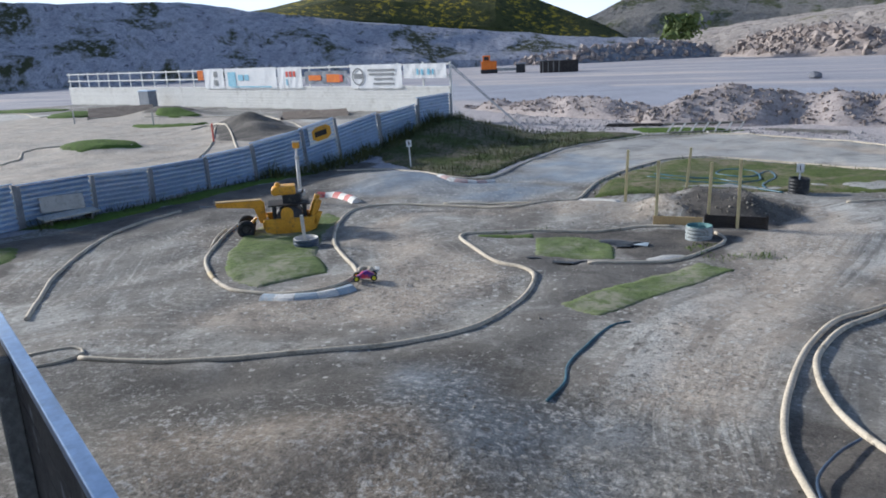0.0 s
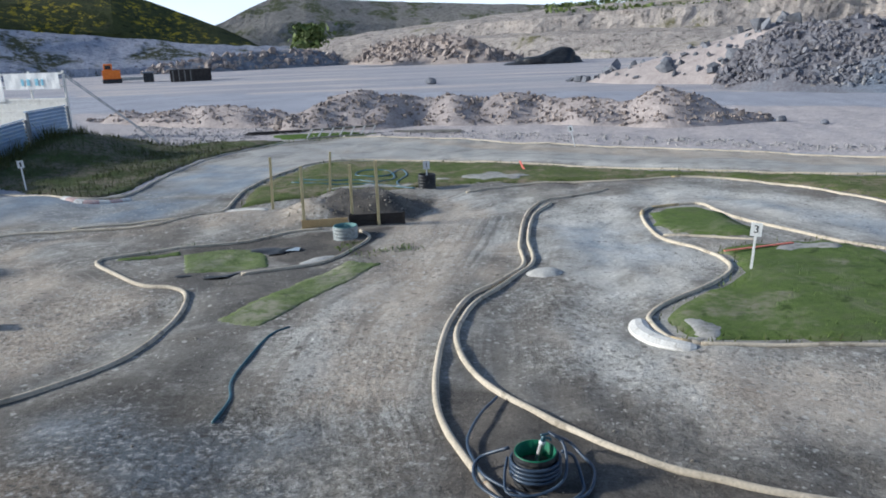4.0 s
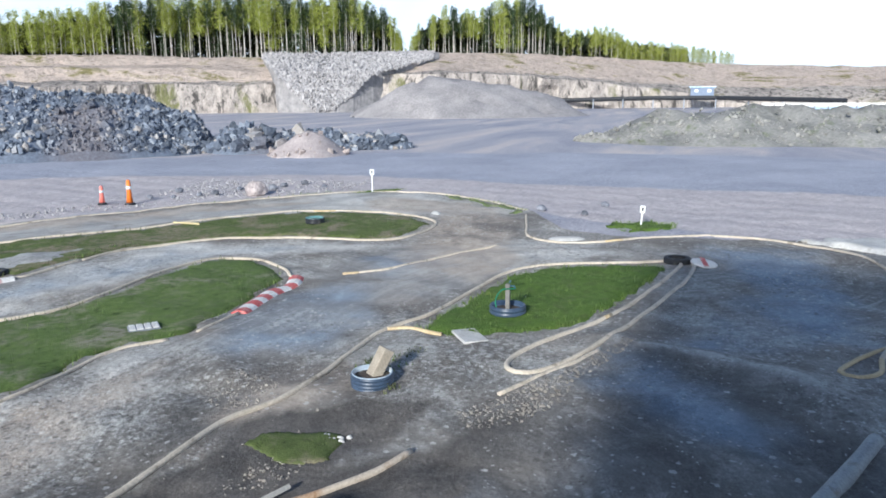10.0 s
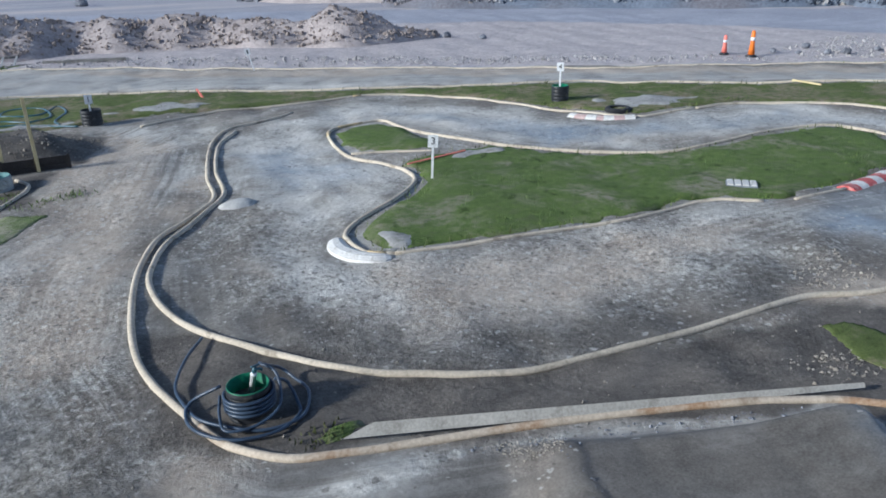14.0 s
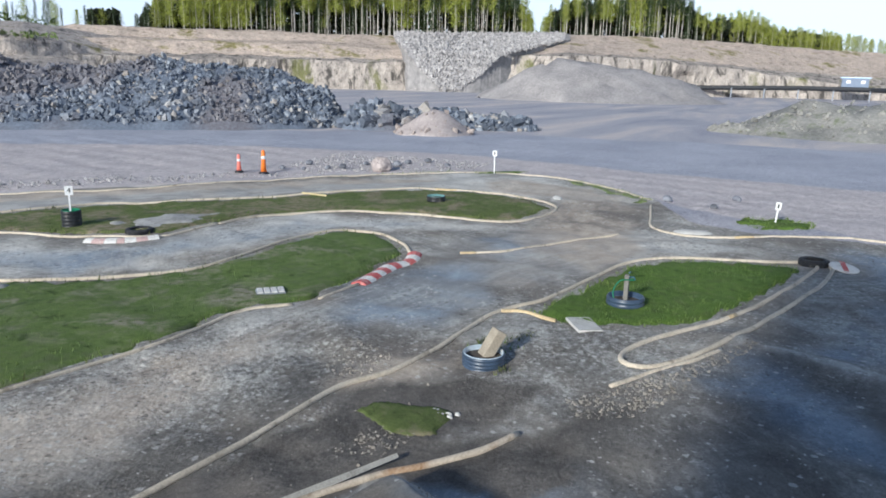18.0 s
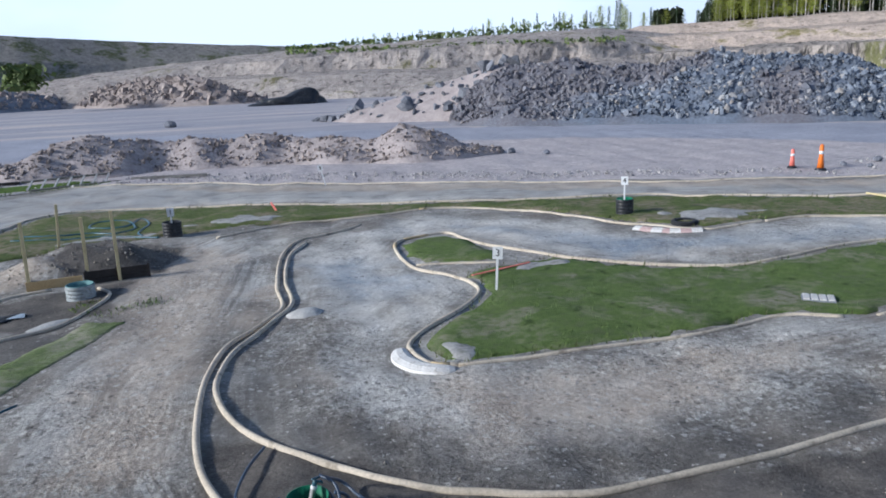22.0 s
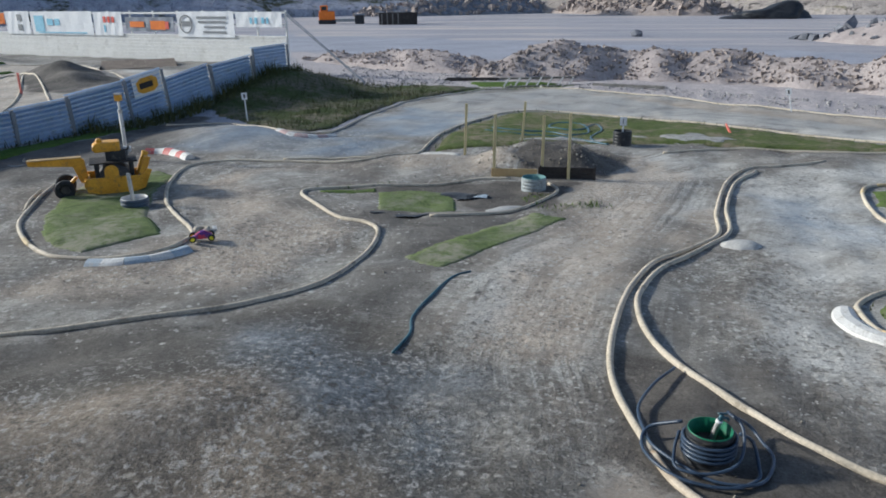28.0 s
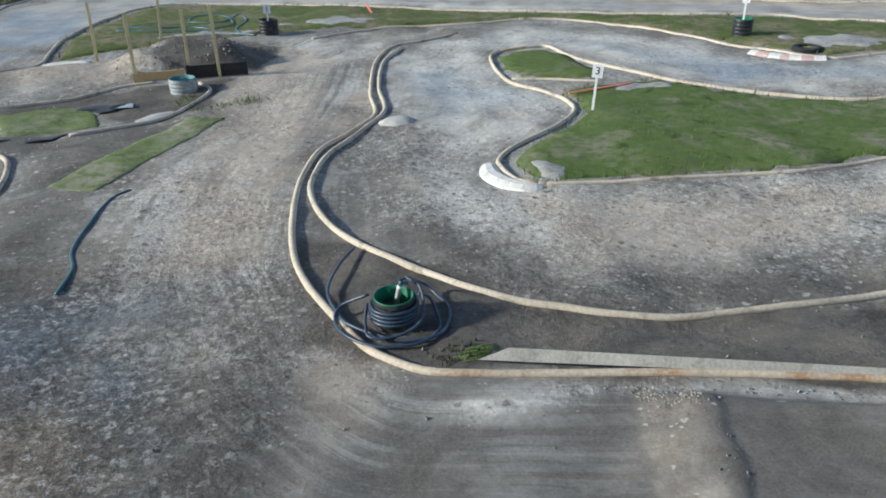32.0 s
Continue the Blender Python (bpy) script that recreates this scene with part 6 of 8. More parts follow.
def wall_banner(name, u0, u1, z0, z1, material, label):
    b = thing(name, wall_m @ pose((u0 + u1) / 2, 0.085, z0), label, "banner", "banners on the white wall")
    w = u1 - u0
    bm = bmesh.new()
    nu, nv = 14, 4
    g = [[bm.verts.new((-w / 2 + w * i / nu, 0.012 * math.sin(i * 1.7 + j), (z1 - z0) * j / nv)) for i in range(nu + 1)] for j in range(nv + 1)]
    for j in range(nv):
        for i in range(nu):
            bm.faces.new((g[j][i], g[j][i + 1], g[j + 1][i + 1], g[j + 1][i]))
    part("cloth", bm, material, b)
    return b, w, z1 - z0


def bars(parent, w, h, rows, material, name="lettering_bar"):
    for u, z, bw, bh in rows:
        part(name, box(bw * w, 0.006, bh * h, pose(u * w, 0.028, z * h), 0), material, parent)


# along the wall u runs away from the fence, so the reading direction is reversed
b, w, h = wall_banner("banner", 0.15, 3.3, 2.55, 3.3, BANNER, "thin translucent white banner with faint teal lettering")
bars(b, w, h, ((0.05, 0.25, 0.06, 0.4), (-0.1, 0.25, 0.06, 0.4), (-0.2, 0.25, 0.04, 0.4), (0.16, 0.25, 0.05, 0.4)), SKYBLUE)
b, w, h = wall_banner("banner", 3.45, 7.7, 2.0, 3.35, BANNER, "white banner with a dark ring emblem and grey lines")
ring = lathe([(0.50, 0), (0.50, 0.012), (0.42, 0.012), (0.42, 0)], 32, pose(1.45, 0.025, 0.68, -90, 0, 0), closed=True)
part("ring_emblem", ring, GREYPRINT, b, "dark ring emblem")
bars(b, w, h, ((0.34, 0.42, 0.17, 0.2), (-0.12, 0.72, 0.52, 0.09), (-0.12, 0.55, 0.48, 0.09), (-0.16, 0.36, 0.36, 0.08), (-0.16, 0.16, 0.40, 0.08)), GREYPRINT)
b, w, h = wall_banner("banner", 8.0, 12.0, 2.25, 3.05, STEEL_D, "dark mesh banner with orange and red lettering")
bars(b, w, h, ((-0.18, 0.15, 0.30, 0.6), (0.25, 0.3, 0.3, 0.4)), ORANGE)
bars(b, w, h, ((-0.36, 0.2, 0.08, 0.5),), REDPRINT)
b, w, h = wall_banner("banner", 12.3, 14.8, 2.0, 3.35, BANNER, "white banner with small red and teal lettering")
bars(b, w, h, ((0.1, 0.55, 0.10, 0.25), (-0.05, 0.55, 0.10, 0.25), (-0.2, 0.55, 0.1, 0.25)), REDPRINT)
bars(b, w, h, ((0.12, 0.15, 0.06, 0.3),), SKYBLUE)
b, w, h = wall_banner("banner", 14.95, 20.9, 2.0, 3.38, BANNER, "white banner with pale blue lettering")
bars(b, w, h, ((0.36, 0.12, 0.16, 0.7), (0.18, 0.4, 0.10, 0.28), (0.06, 0.4, 0.08, 0.28)), SKYBLUE)
bars(b, w, h, ((0.0, 0.06, 0.8, 0.05),), SKYBLUE)
b, w, h = wall_banner("banner", 21.1, 23.6, 2.0, 3.4, BANNER, "white board with two dark square openings")
bars(b, w, h, ((-0.1, 0.15, 0.18, 0.28), (-0.1, 0.58, 0.18, 0.28)), GREYPRINT)
b, w, h = wall_banner("banner", 23.7, 24.5, 2.6, 3.3, ORANGE, "small orange square board")
b = thing("wall_strut", Matrix.Translation((-14.1, 33.9, 0)), "long thin grey strut bracing the white wall", "strut")
foot, head = Vector((3.4, -0.3, 0.25)), Vector((-1.8, 3.4, 3.28))
rise_ = Vector((0.0, 0.0, 0.14))
part("chord", tube([head, foot], 0.028, 8), STRUT, b)
part("chord", tube([head - rise_, foot - rise_ * 0.2], 0.028, 8), STRUT, b)
for k in range(9):
    part("lacing", tube([head.lerp(foot, k / 9), head.lerp(foot, (k + 1) / 9) - rise_ * 0.8], 0.012, 5), STRUT, b)
b = thing("grey_cabinet", pose(-44.5, 44.9, gz(-44.5, 44.9), 0, 0, WALL_ANG), "grey metal cabinet standing by the white wall", "cabinet")
part("body", box(1.5, 0.7, 1.15, pose(0, 0.4, 0), 0.03), STEEL_D, b)
part("lid", box(1.56, 0.76, 0.08, pose(0, 0.4, 1.15), 0.02), STEEL, b)

# upper track: pipes, brown jump faces and stakes
for pts, what in (([(-18.2, 20.1), (-19.7, 22.37), (-24.08, 28.06)], "straight pale pipe over the upper track mound"), ([(-25.63, 28.04), (-25.55, 29.3), (-22.29, 26.74), (-18.04, 22.03), (-17.48, 21.62)], "pale pipe bent over the upper track mound"),
                  ([(-34.87, 34.31), (-30.82, 35.14), (-28.5, 35.41), (-25.89, 34.84), (-22.08, 30.78), (-19.19, 28.13)], "pale pipe along the far side of the upper track"), ([(-24.74, 17.48), (-25.78, 19.01), (-27.6, 20.7), (-28.0, 22.6), (-25.12, 23.0), (-22.79, 21.62)], "pale pipe round an upper grass island"),
                  ([(-43.6, 34.0), (-42.6, 36.2), (-40.0, 36.6), (-38.6, 34.6), (-38.4, 33.2)], "pale pipe arching round an upper grass island"), ([(-60, 36), (-52, 38.6), (-46, 35.6), (-44, 36.4)], "pale pipe along the upper lane")):
    pipe("edging_pipe", pts, R, PIPE, what)
# flat strips stand in for the jump faces, one of them brown earth
for x, y, w_, l_, pitch in ((-37.4, 35.0, 3.9, 2.2, 13), (-22.6, 34.2, 3.6, 2.6, 5), (-56, 37, 5.0, 1.4, 20)):
    b = thing("jump_ramp", pose(x, y, gz(x, y) - 0.05, 0, 0, math.degrees(math.atan2(-x, y))), "brown jump face on the upper track", "ramp")
    for k in range(6):
        part("face_strip", box(w_, l_ / 6 - 0.012, 0.05, pose(0, 0, 0) @ pose(0, 0, 0.02, pitch, 0, 0) @ pose(0, l_ * (k + 0.5) / 6, 0), 0.006), BROWN, b)
    for s_ in (-1, 1):
        part("side", box(0.06, l_ * math.cos(radians(pitch)), 0.16, pose(s_ * w_ / 2, l_ * math.cos(radians(pitch)) / 2, 0), 0.01), DARKWOOD, b)
for x, y in ((-21.0, 24.2), (-30.5, 30.6), (-37.6, 31.6)):
    b = thing("marker_post", pose(x, y, gz(x, y)), "thin faded wooden marker post", "post", "marker posts")
    part("stake", box(0.06, 0.06, 0.75, None, 0.008), PINK if x > -22 else CEMENT, b)


# ---- signs, tubs, tyres, taps ----
def text_part(parent, ch, size, m, material):
    c = bpy.data.curves.new("digit", "FONT")
    c.body, c.size, c.align_x, c.align_y, c.extrude = ch, size, "CENTER", "CENTER", 0.002
    tmp_ob = bpy.data.objects.new("digit", c)
    me_ = bpy.data.meshes.new_from_object(tmp_ob)
    bpy.data.objects.remove(tmp_ob)
    me_.materials.clear()
    me_.materials.append(material)
    ob = new("digit", me_)
    ob.parent = parent
    ob.matrix_local = m
    return ob


def marker_sign(x, y, high, ch, label, lean=0.0, base=0.0, width=0.185, tall=0.235, bar=False):
    turn = math.degrees(math.atan2(-x, y))
    s = thing("marker_sign", pose(x, y, gz(x, y) + base, 0, lean, turn), label, "sign", "numbered marker signs")
    part("post", box(0.045, 0.03, high - 0.03, pose(0, 0.02, -0.03), 0.004), WHITE, s, "white wooden post")
    part("board", box(width, 0.012, tall, pose(0, 0, high - tall), 0.002), WHITE, s)
    if ch:
        text_part(s, ch, tall * 0.8, pose(0, -0.009, high - tall / 2, 90, 0, 0), INK)
    if bar:
        part("digit_bar", box(0.05, 0.004, tall * 0.55, pose(0.0, -0.008, high - tall * 0.78), 0), INK, s)
    return s


def tub(x, y, r, h, rim_mat, wall_mat, label, ribs=5, soil=0.6):
    """A length of ribbed drain pipe stood on end."""
    e = thing("pipe_tub", pose(x, y, gz(x, y) - 0.03), label, "tub", "tubs of drain pipe")
    prof = []
    for k in range(ribs):
        z = h * k / ribs
        d = h / ribs
        prof += [(r * 0.95, z), (r, z + 0.2 * d), (r, z + 0.7 * d), (r * 0.95, z + 0.9 * d)]
    prof += [(r * 0.97, h)]
    wall_ob = lathe(prof + [(r * 0.90, h), (r * 0.90, 0.02)], 28, closed=True)
    part("wall", wall_ob, wall_mat, e, smooth=True)
    part("liner", lathe([(r * 0.895, 0.02), (r * 0.895, h + 0.012), (r * 0.94, h + 0.012), (r * 0.94, h - 0.02), (r * 0.90, h - 0.02), (r * 0.88, 0.02)], 28, closed=True), rim_mat, e, smooth=True)
    part("fill", lathe([(0.0, h * soil + 0.02), (r * 0.5, h * soil + 0.01), (r * 0.89, h * soil), (r * 0.89, 0.0)], 24), SOIL, e)
    return e


SOIL = stuff_mat("damp_soil", (0.05, 0.042, 0.035), (0.12, 0.10, 0.08), 5, 40, 0.9, bump=0.6)
tub(0.66, 21.1, 0.255, 0.42, BLACK, BLACK, "black ribbed pipe tub holding a marker sign")
marker_sign(0.66, 21.05, 0.66, "1", "white marker sign with a black digit in a tub", base=0.12)
tub(12.25, 16.85, 0.24, 0.46, GREEN, BLACK, "black ribbed pipe tub with a bright green rim")
marker_sign(12.2, 16.8, 0.92, "4", "white marker sign with a black digit on a wooden post", base=0.14)
marker_sign(5.88, 12.0, 0.86, "3", "white marker sign with a black digit in the turf", 3)
marker_sign(-11.6, 23.3, 0.97, "", "white marker sign on the grassy bank", -2, bar=True)
marker_sign(6.6, 28.15, 0.82, "", "leaning white marker sign beside the gravel", -14, bar=True)
marker_sign(28.9, 12.4, 0.98, "", "white marker sign in a grass tuft", 0, bar=True)
marker_sign(23.3, 1.1, 0.66, "", "white marker sign in a clump of grass", 4, width=0.15, tall=0.22, bar=True)
tub(-9.25, 13.25, 0.28, 0.2, KWHITE, HOSE, "low dark blue tub holding a pale stake", 3, 0.5)
b = thing("stake", pose(-9.28, 13.25, gz(-9.25, 13.25) + 0.06, 0, -3, 0), "pale square wooden stake in a dark blue tub", "stake")
part("shaft", box(0.06, 0.06, 0.62, None, 0.008), CEMENT, b)
tub(-1.32, 15.85, 0.27, 0.30, TEAL, STRIPE_G, "empty pale grey ribbed pot with a teal inside", 4, 0.55)
tub(20.8, 10.9, 0.30, 0.26, TEAL, BLACK, "low dark tub on the far grass strip", 3, 0.8)

# hose-wrapped tub with a water valve
T0 = (1.09, 6.21)
tub(*T0, 0.208, 0.32, GREEN, BLACK, "black ribbed tub with a bright green liner", 6, 0.55)
hz = gz(*T0)
coil = thing("hose_coil", pose(T0[0], T0[1], hz), "dark blue garden hose wound round the tub", "hose")
wind = [(0.228 * math.cos(a), 0.228 * math.sin(a), 0.06 + 0.036 * a / 6.283 * 1.2) for a in np.arange(0, 6.283 * 4.2, 0.22)]
part("winding", tube(wind, 0.017, 7), HOSE, coil, smooth=True)
for loop, rad in (([(-0.05, 1.66, 0.02), (-0.30, 1.25, 0.02), (-0.48, 0.74, 0.02), (-0.44, 0.30, 0.02), (-0.34, 0.0, 0.03), (0.02, -0.34, 0.02), (0.30, -0.40, 0.02), (0.52, -0.30, 0.02), (0.66, 0.05, 0.02), (0.60, 0.32, 0.03), (0.42, 0.45, 0.10), (0.22, 0.26, 0.30)], 0.017),
                  ([(0.24, -0.04, 0.30), (0.36, -0.02, 0.22), (0.50, -0.12, 0.05), (0.46, -0.30, 0.02), (0.2, -0.46, 0.02), (-0.16, -0.40, 0.02), (-0.40, -0.16, 0.02), (-0.48, 0.12, 0.02), (-0.40, 0.30, 0.08), (-0.22, 0.18, 0.24)], 0.017),
                  ([(0.16, 0.18, 0.38), (0.27, 0.0, 0.33), (0.22, -0.24, 0.14), (0.06, -0.34, 0.06), (-0.2, -0.28, 0.05), (-0.30, -0.08, 0.10), (-0.25, 0.08, 0.2)], 0.015)):
    part("loose_loop", tube(spline([(p[0] - 0.09, p[1], p[2]) if p[2] < 0.1 else p for p in loop], 0.04), rad, 7), HOSE, coil, smooth=True)
valve = thing("water_valve", pose(T0[0] + 0.03, T0[1] + 0.08, hz + 0.13, 0, 14, 0) @ Matrix.Scale(0.68, 4), "white standpipe with a blue valve in the tub", "tap")
part("standpipe", lathe([(0.04, 0), (0.04, 0.28), (0.046, 0.28), (0.046, 0.32), (0.02, 0.33)], 16), WHITE, valve, smooth=True)
part("valve_body", lathe([(0.028, 0), (0.034, 0.03), (0.028, 0.09), (0.015, 0.1)], 14, pose(0, 0, 0.32)), HOSE_T, valve, "blue valve", True)
part("handle", box(0.15, 0.03, 0.025, pose(0, 0, 0.42, 0, 0, 30), 0.008), HOSE_T, valve, "blue valve handle")
part("spout", tube([(0.03, 0, 0.38), (0.09, 0.02, 0.38), (0.11, 0.02, 0.35)], 0.018, 8), HOSE_T, valve, "blue spout")

# blue hoses on the clay
b = thing("garden_hose", Matrix.Translation((0, 0, 0)), "blue-green hose lying loose on the clay", "hose")
part("body", tube(laid([(-2.28, 7.81), (-2.2, 8.33), (-2.29, 8.84), (-2.22, 9.54), (-2.05, 10.3), (-1.81, 10.58)], 0.021), 0.021, 8), HOSE_T, b, smooth=True)
b = thing("garden_hose", Matrix.Translation((0, 0, 0)), "tangle of blue hose on the grass strip", "hose")
part("body", tube(laid([(-3.25, 23.05), (-2.4, 22.7), (-1.5, 22.75), (-0.8, 22.3), (-0.3, 22.9), (-0.5, 24.1), (-1.3, 24.4), (-1.5, 23.7), (-0.6, 23.3), (-0.1, 24.3), (0.1, 23.4), (-0.2, 22.2), (-0.1, 21.6)], 0.03, 1.6), 0.03, 8), HOSE_T, b, smooth=True)
part("body", tube(laid([(-3.4, 22.6), (-2.2, 22.2), (-1.2, 22.1), (-0.4, 21.6), (0.3, 20.9)], 0.03, 1.6), 0.025, 8), HOSE_T, b, smooth=True)


def tyre(x, y, r, w, label, tilt=(0, 0), fill=False, lift=0.0):
    e = thing("tyre", pose(x, y, gz(x, y) + lift - 0.02, tilt[0], tilt[1], random.uniform(0, 360)), label, "tyre", "old tyres on the track")
    prof = [(r * 0.60, 0.02), (r * 0.66, 0.0), (r * 0.9, 0.0), (r, w * 0.18)]
    for k in range(4):
        z0 = w * (0.2 + 0.15 * k)
        prof += [(r, z0), (r, z0 + w * 0.10), (r * 0.97, z0 + w * 0.11), (r * 0.97, z0 + w * 0.14)]
    prof += [(r, w * 0.82), (r * 0.9, w), (r * 0.66, w), (r * 0.60, w - 0.02), (r * 0.66, w - 0.04), (r * 0.85, w * 0.5), (r * 0.66, 0.04)]
    part("carcass", lathe(prof, 32, closed=True), RUBBER, e, smooth=True)
    if fill:
        part("fill", lathe([(0, w * 0.62), (r * 0.5, w * 0.6), (r * 0.84, w * 0.5)], 20), fill, e)
    return e


tub(9.3, 4.05, 0.31, 0.21, STRIPE, HOSE, "low dark blue ribbed tub with a pale rim", 4, 0.7)
b = thing("wood_block", pose(9.33, 4.05, gz(9.3, 4.05) + 0.10, 0, 0, -40) @ pose(0, 0, 0, 0, 32, 0), "leaning pale weathered wooden block in a tub", "wood block")
part("block", box(0.17, 0.19, 0.44, None, 0.02), BLOCK, b)
tub(13.1, 2.95, 0.34, 0.23, HOSE, HOSE, "low dark blue tub round a water tap in the grass", 3, 0.6)
b = thing("water_tap", pose(13.1, 2.95, gz(13.1, 2.95) + 0.1), "pale wooden tap post with a green hose", "tap")
part("post", box(0.08, 0.08, 0.50, None, 0.008), GREYWOOD, b)
part("tap", tube([(0, -0.04, 0.46), (0, -0.12, 0.47), (0, -0.14, 0.42)], 0.018, 8), HOSE_T, b, "blue tap", True)
part("handle", box(0.12, 0.025, 0.02, pose(0, -0.04, 0.54), 0.005), HOSE_T, b, "blue tap handle")
part("hose", tube(spline([(0, -0.14, 0.42), (-0.12, 0.1, 0.40), (-0.24, 0.18, 0.2), (-0.28, 0.1, 0.0)], 0.04), 0.014, 7), GREEN, b, "green hose", True)
tyre(18.6, -0.02, 0.33, 0.16, "flat-lying black tyre at the end of the grass island")
tyre(12.75, 15.0, 0.34, 0.14, "half-sunk dark tyre beside the kerb", lift=-0.02)
tyre(-3.9, 19.0, 0.25, 0.12, "worn black tyre half buried by the mound", lift=-0.06)


# ---- kerbs and cement patches ----
def kerb(pts, width, label, first=True, n=8, high=0.07, worn=None):
    """A rounded kerb in red and white blocks along a line."""
    e = thing("track_kerb", Matrix.Translation((pts[0][0], pts[0][1], 0)), label, "kerb", "painted kerbs")
    line = spline(pts, 0.08)
    k = len(line)
    for s in range(n):
        seg = line[s * (k - 1) // n:(s + 1) * (k - 1) // n + 1]
        bm = bmesh.new()
        rows = []
        for i, q in enumerate(seg):
            a, b2 = seg[max(0, i - 1)], seg[min(len(seg) - 1, i + 1)]
            d = (b2 - a)[:2]
            d = d / (np.linalg.norm(d) + 1e-9)
            side = np.array([d[1], -d[0]])
            row = []
            end = 0.35 + 0.65 * math.sin(math.pi * min(1, max(0, i / (len(seg) - 1)))) ** 0.5 if n == 1 else 1.0
            for f, hgt in ((-0.5, -0.03), (-0.46, 0.4), (-0.2, 0.9), (0.1, 1.0), (0.35, 0.6), (0.5, -0.03)):
                px, py = q[0] + side[0] * f * width * end, q[1] + side[1] * f * width * end
                row.append(bm.verts.new((px - pts[0][0], py - pts[0][1], gz(px, py) + high * hgt * end)))
            rows.append(row)
        for a, b2 in zip(rows, rows[1:]):
            for i in range(5):
                bm.faces.new((a[i], a[i + 1], b2[i + 1], b2[i]))
        for row in (rows[0], rows[-1]):
            bm.faces.new(row)
        bmesh.ops.recalc_face_normals(bm, faces=bm.faces)
        red = (s % 2 == 0) == first and n > 1
        part("kerb_block", bm, (worn or RED) if red else KWHITE, e, ("worn coloured block" if worn else "faded red block") if red else "")
    return e


kerb([(11.75, 7.82), (12.5, 7.92), (13.3, 8.0), (14.0, 7.95), (14.5, 8.1)], 0.34, "low red and white striped kerb at the turf corner", n=11)
kerb([(11.5, 15.35), (11.75, 14.85), (12.1, 14.5), (12.6, 14.2)], 0.36, "short worn red and white kerb by the far strip", False, 7, worn=RED_W)
kerb([(-9.5, 21.15), (-8.9, 20.75), (-8.3, 20.9), (-7.9, 21.5)], 0.34, "worn red and white kerb at the grassy bank", False, 7, worn=RED_W)
kerb([(-12.2, 18.3), (-11.7, 18.35), (-11.1, 18.05), (-10.5, 17.6)], 0.30, "red and white striped kerb end behind the machine", n=6, high=0.14)
kerb([(-7.9, 9.9), (-7.3, 10.0), (-6.9, 10.35), (-6.65, 10.8)], 0.30, "worn white and pale blue kerb at the infield bend", n=5, worn=BLUE_W)
b = thing("kerb_plate", pose(18.45, -0.62, gz(18.45, -0.62) + 0.05, 6, -8, 10), "round white plate with a red stripe leaning on the tyre", "kerb plate")
part("plate", lathe([(0.0, 0.0), (0.30, 0.0), (0.32, 0.02), (0.28, 0.035), (0.0, 0.05)], 28), KWHITE, b, smooth=True)
part("stripe", box(0.56, 0.11, 0.012, pose(0, 0, 0.044), 0.003), RED, b, "red stripe")


def patch(x, y, rx, ry, high, label, turn=0.0, material=None, ring=None):
    """A hand-laid lump of cement."""
    bm = bmesh.new()
    rows = []
    for k in range(7):
        f = k / 6
        row = []
        for i in range(22):
            a = 2 * math.pi * i / 22
            wob = 1 + 0.16 * noise.noise(Vector((2 * math.cos(a) + x, 2 * math.sin(a) + y, 0)))
            px, py = rx * f * wob * math.cos(a), ry * f * wob * math.sin(a)
            c, s = math.cos(radians(turn)), math.sin(radians(turn))
            wx, wy = x + px * c - py * s, y + px * s + py * c
            hgt = high * (1 - f ** 2.5) + 0.02 * high * noise.noise(Vector((wx * 6, wy * 6, 1)))
            row.append(bm.verts.new((wx - x, wy - y, gz(wx, wy) + hgt - (0.02 if k == 6 else 0))))
        rows.append(row)
    for a, b2 in zip(rows[1:], rows[2:]):
        for i in range(22):
            bm.faces.new((a[i], a[(i + 1) % 22], b2[(i + 1) % 22], b2[i]))
    bm.faces.new(rows[1])
    bmesh.ops.delete(bm, geom=rows[0], context="VERTS")
    bmesh.ops.recalc_face_normals(bm, faces=bm.faces)
    e = part("cement_patch", bm, material or CEMENT, None, smooth=True)
    e.location = (x, y, 0)
    return tagged(e, label, "cement patch", "cement patches")


patch(2.42, 12.55, 0.34, 0.24, 0.09, "small white cement lump at the pipe bend")
k = kerb([(3.74, 9.0), (3.52, 9.1), (3.34, 9.34), (3.26, 9.66), (3.28, 9.95), (3.36, 10.2)], 0.38, "white cement apron round the pipe end", False, 1, 0.09)
k.name = "cement_apron"
patch(-4.1, 19.1, 0.75, 0.25, 0.10, "pale cement wedge beside the mound", -25)
patch(20.9, 3.0, 0.55, 0.28, 0.07, "white cement patch at the track corner", 95)
b = thing("concrete_slab", pose(11.55, 3.25, gz(11.55, 3.25) - 0.01, 2, -2, 38), "flat pale concrete slab beside the grass", "slab")
part("slab", box(0.62, 0.42, 0.05, None, 0.015), CEMENT, b)
patch(-1.75, 14.25, 0.45, 0.16, 0.05, "pale plastic lump beside the pipe", 30)
patch(23.9, 7.9, 0.3, 0.16, 0.08, "white bag at the end of the grass strip", 30)
for k_ in range(7):
    patch(7.60 + random.uniform(-0.06, 0.10), 3.66 + 0.05 * k_, random.uniform(0.03, 0.06), random.uniform(0.025, 0.045), 0.035, "frayed tuft of dirty white turf backing", random.uniform(0, 180), CEMENT)
sheet("plastic_sheet", [(21.9, -3.1), (21.2, -4.2), (20.6, -5.0), (21.6, -6.4), (23.4, -6.0), (23.0, -4.6), (22.4, -3.9)], CEMENT, "crumpled grey-white plastic sheeting at the track edge", 0.10, "plastic sheet", 0.18, 0.45, wobble=0.10)

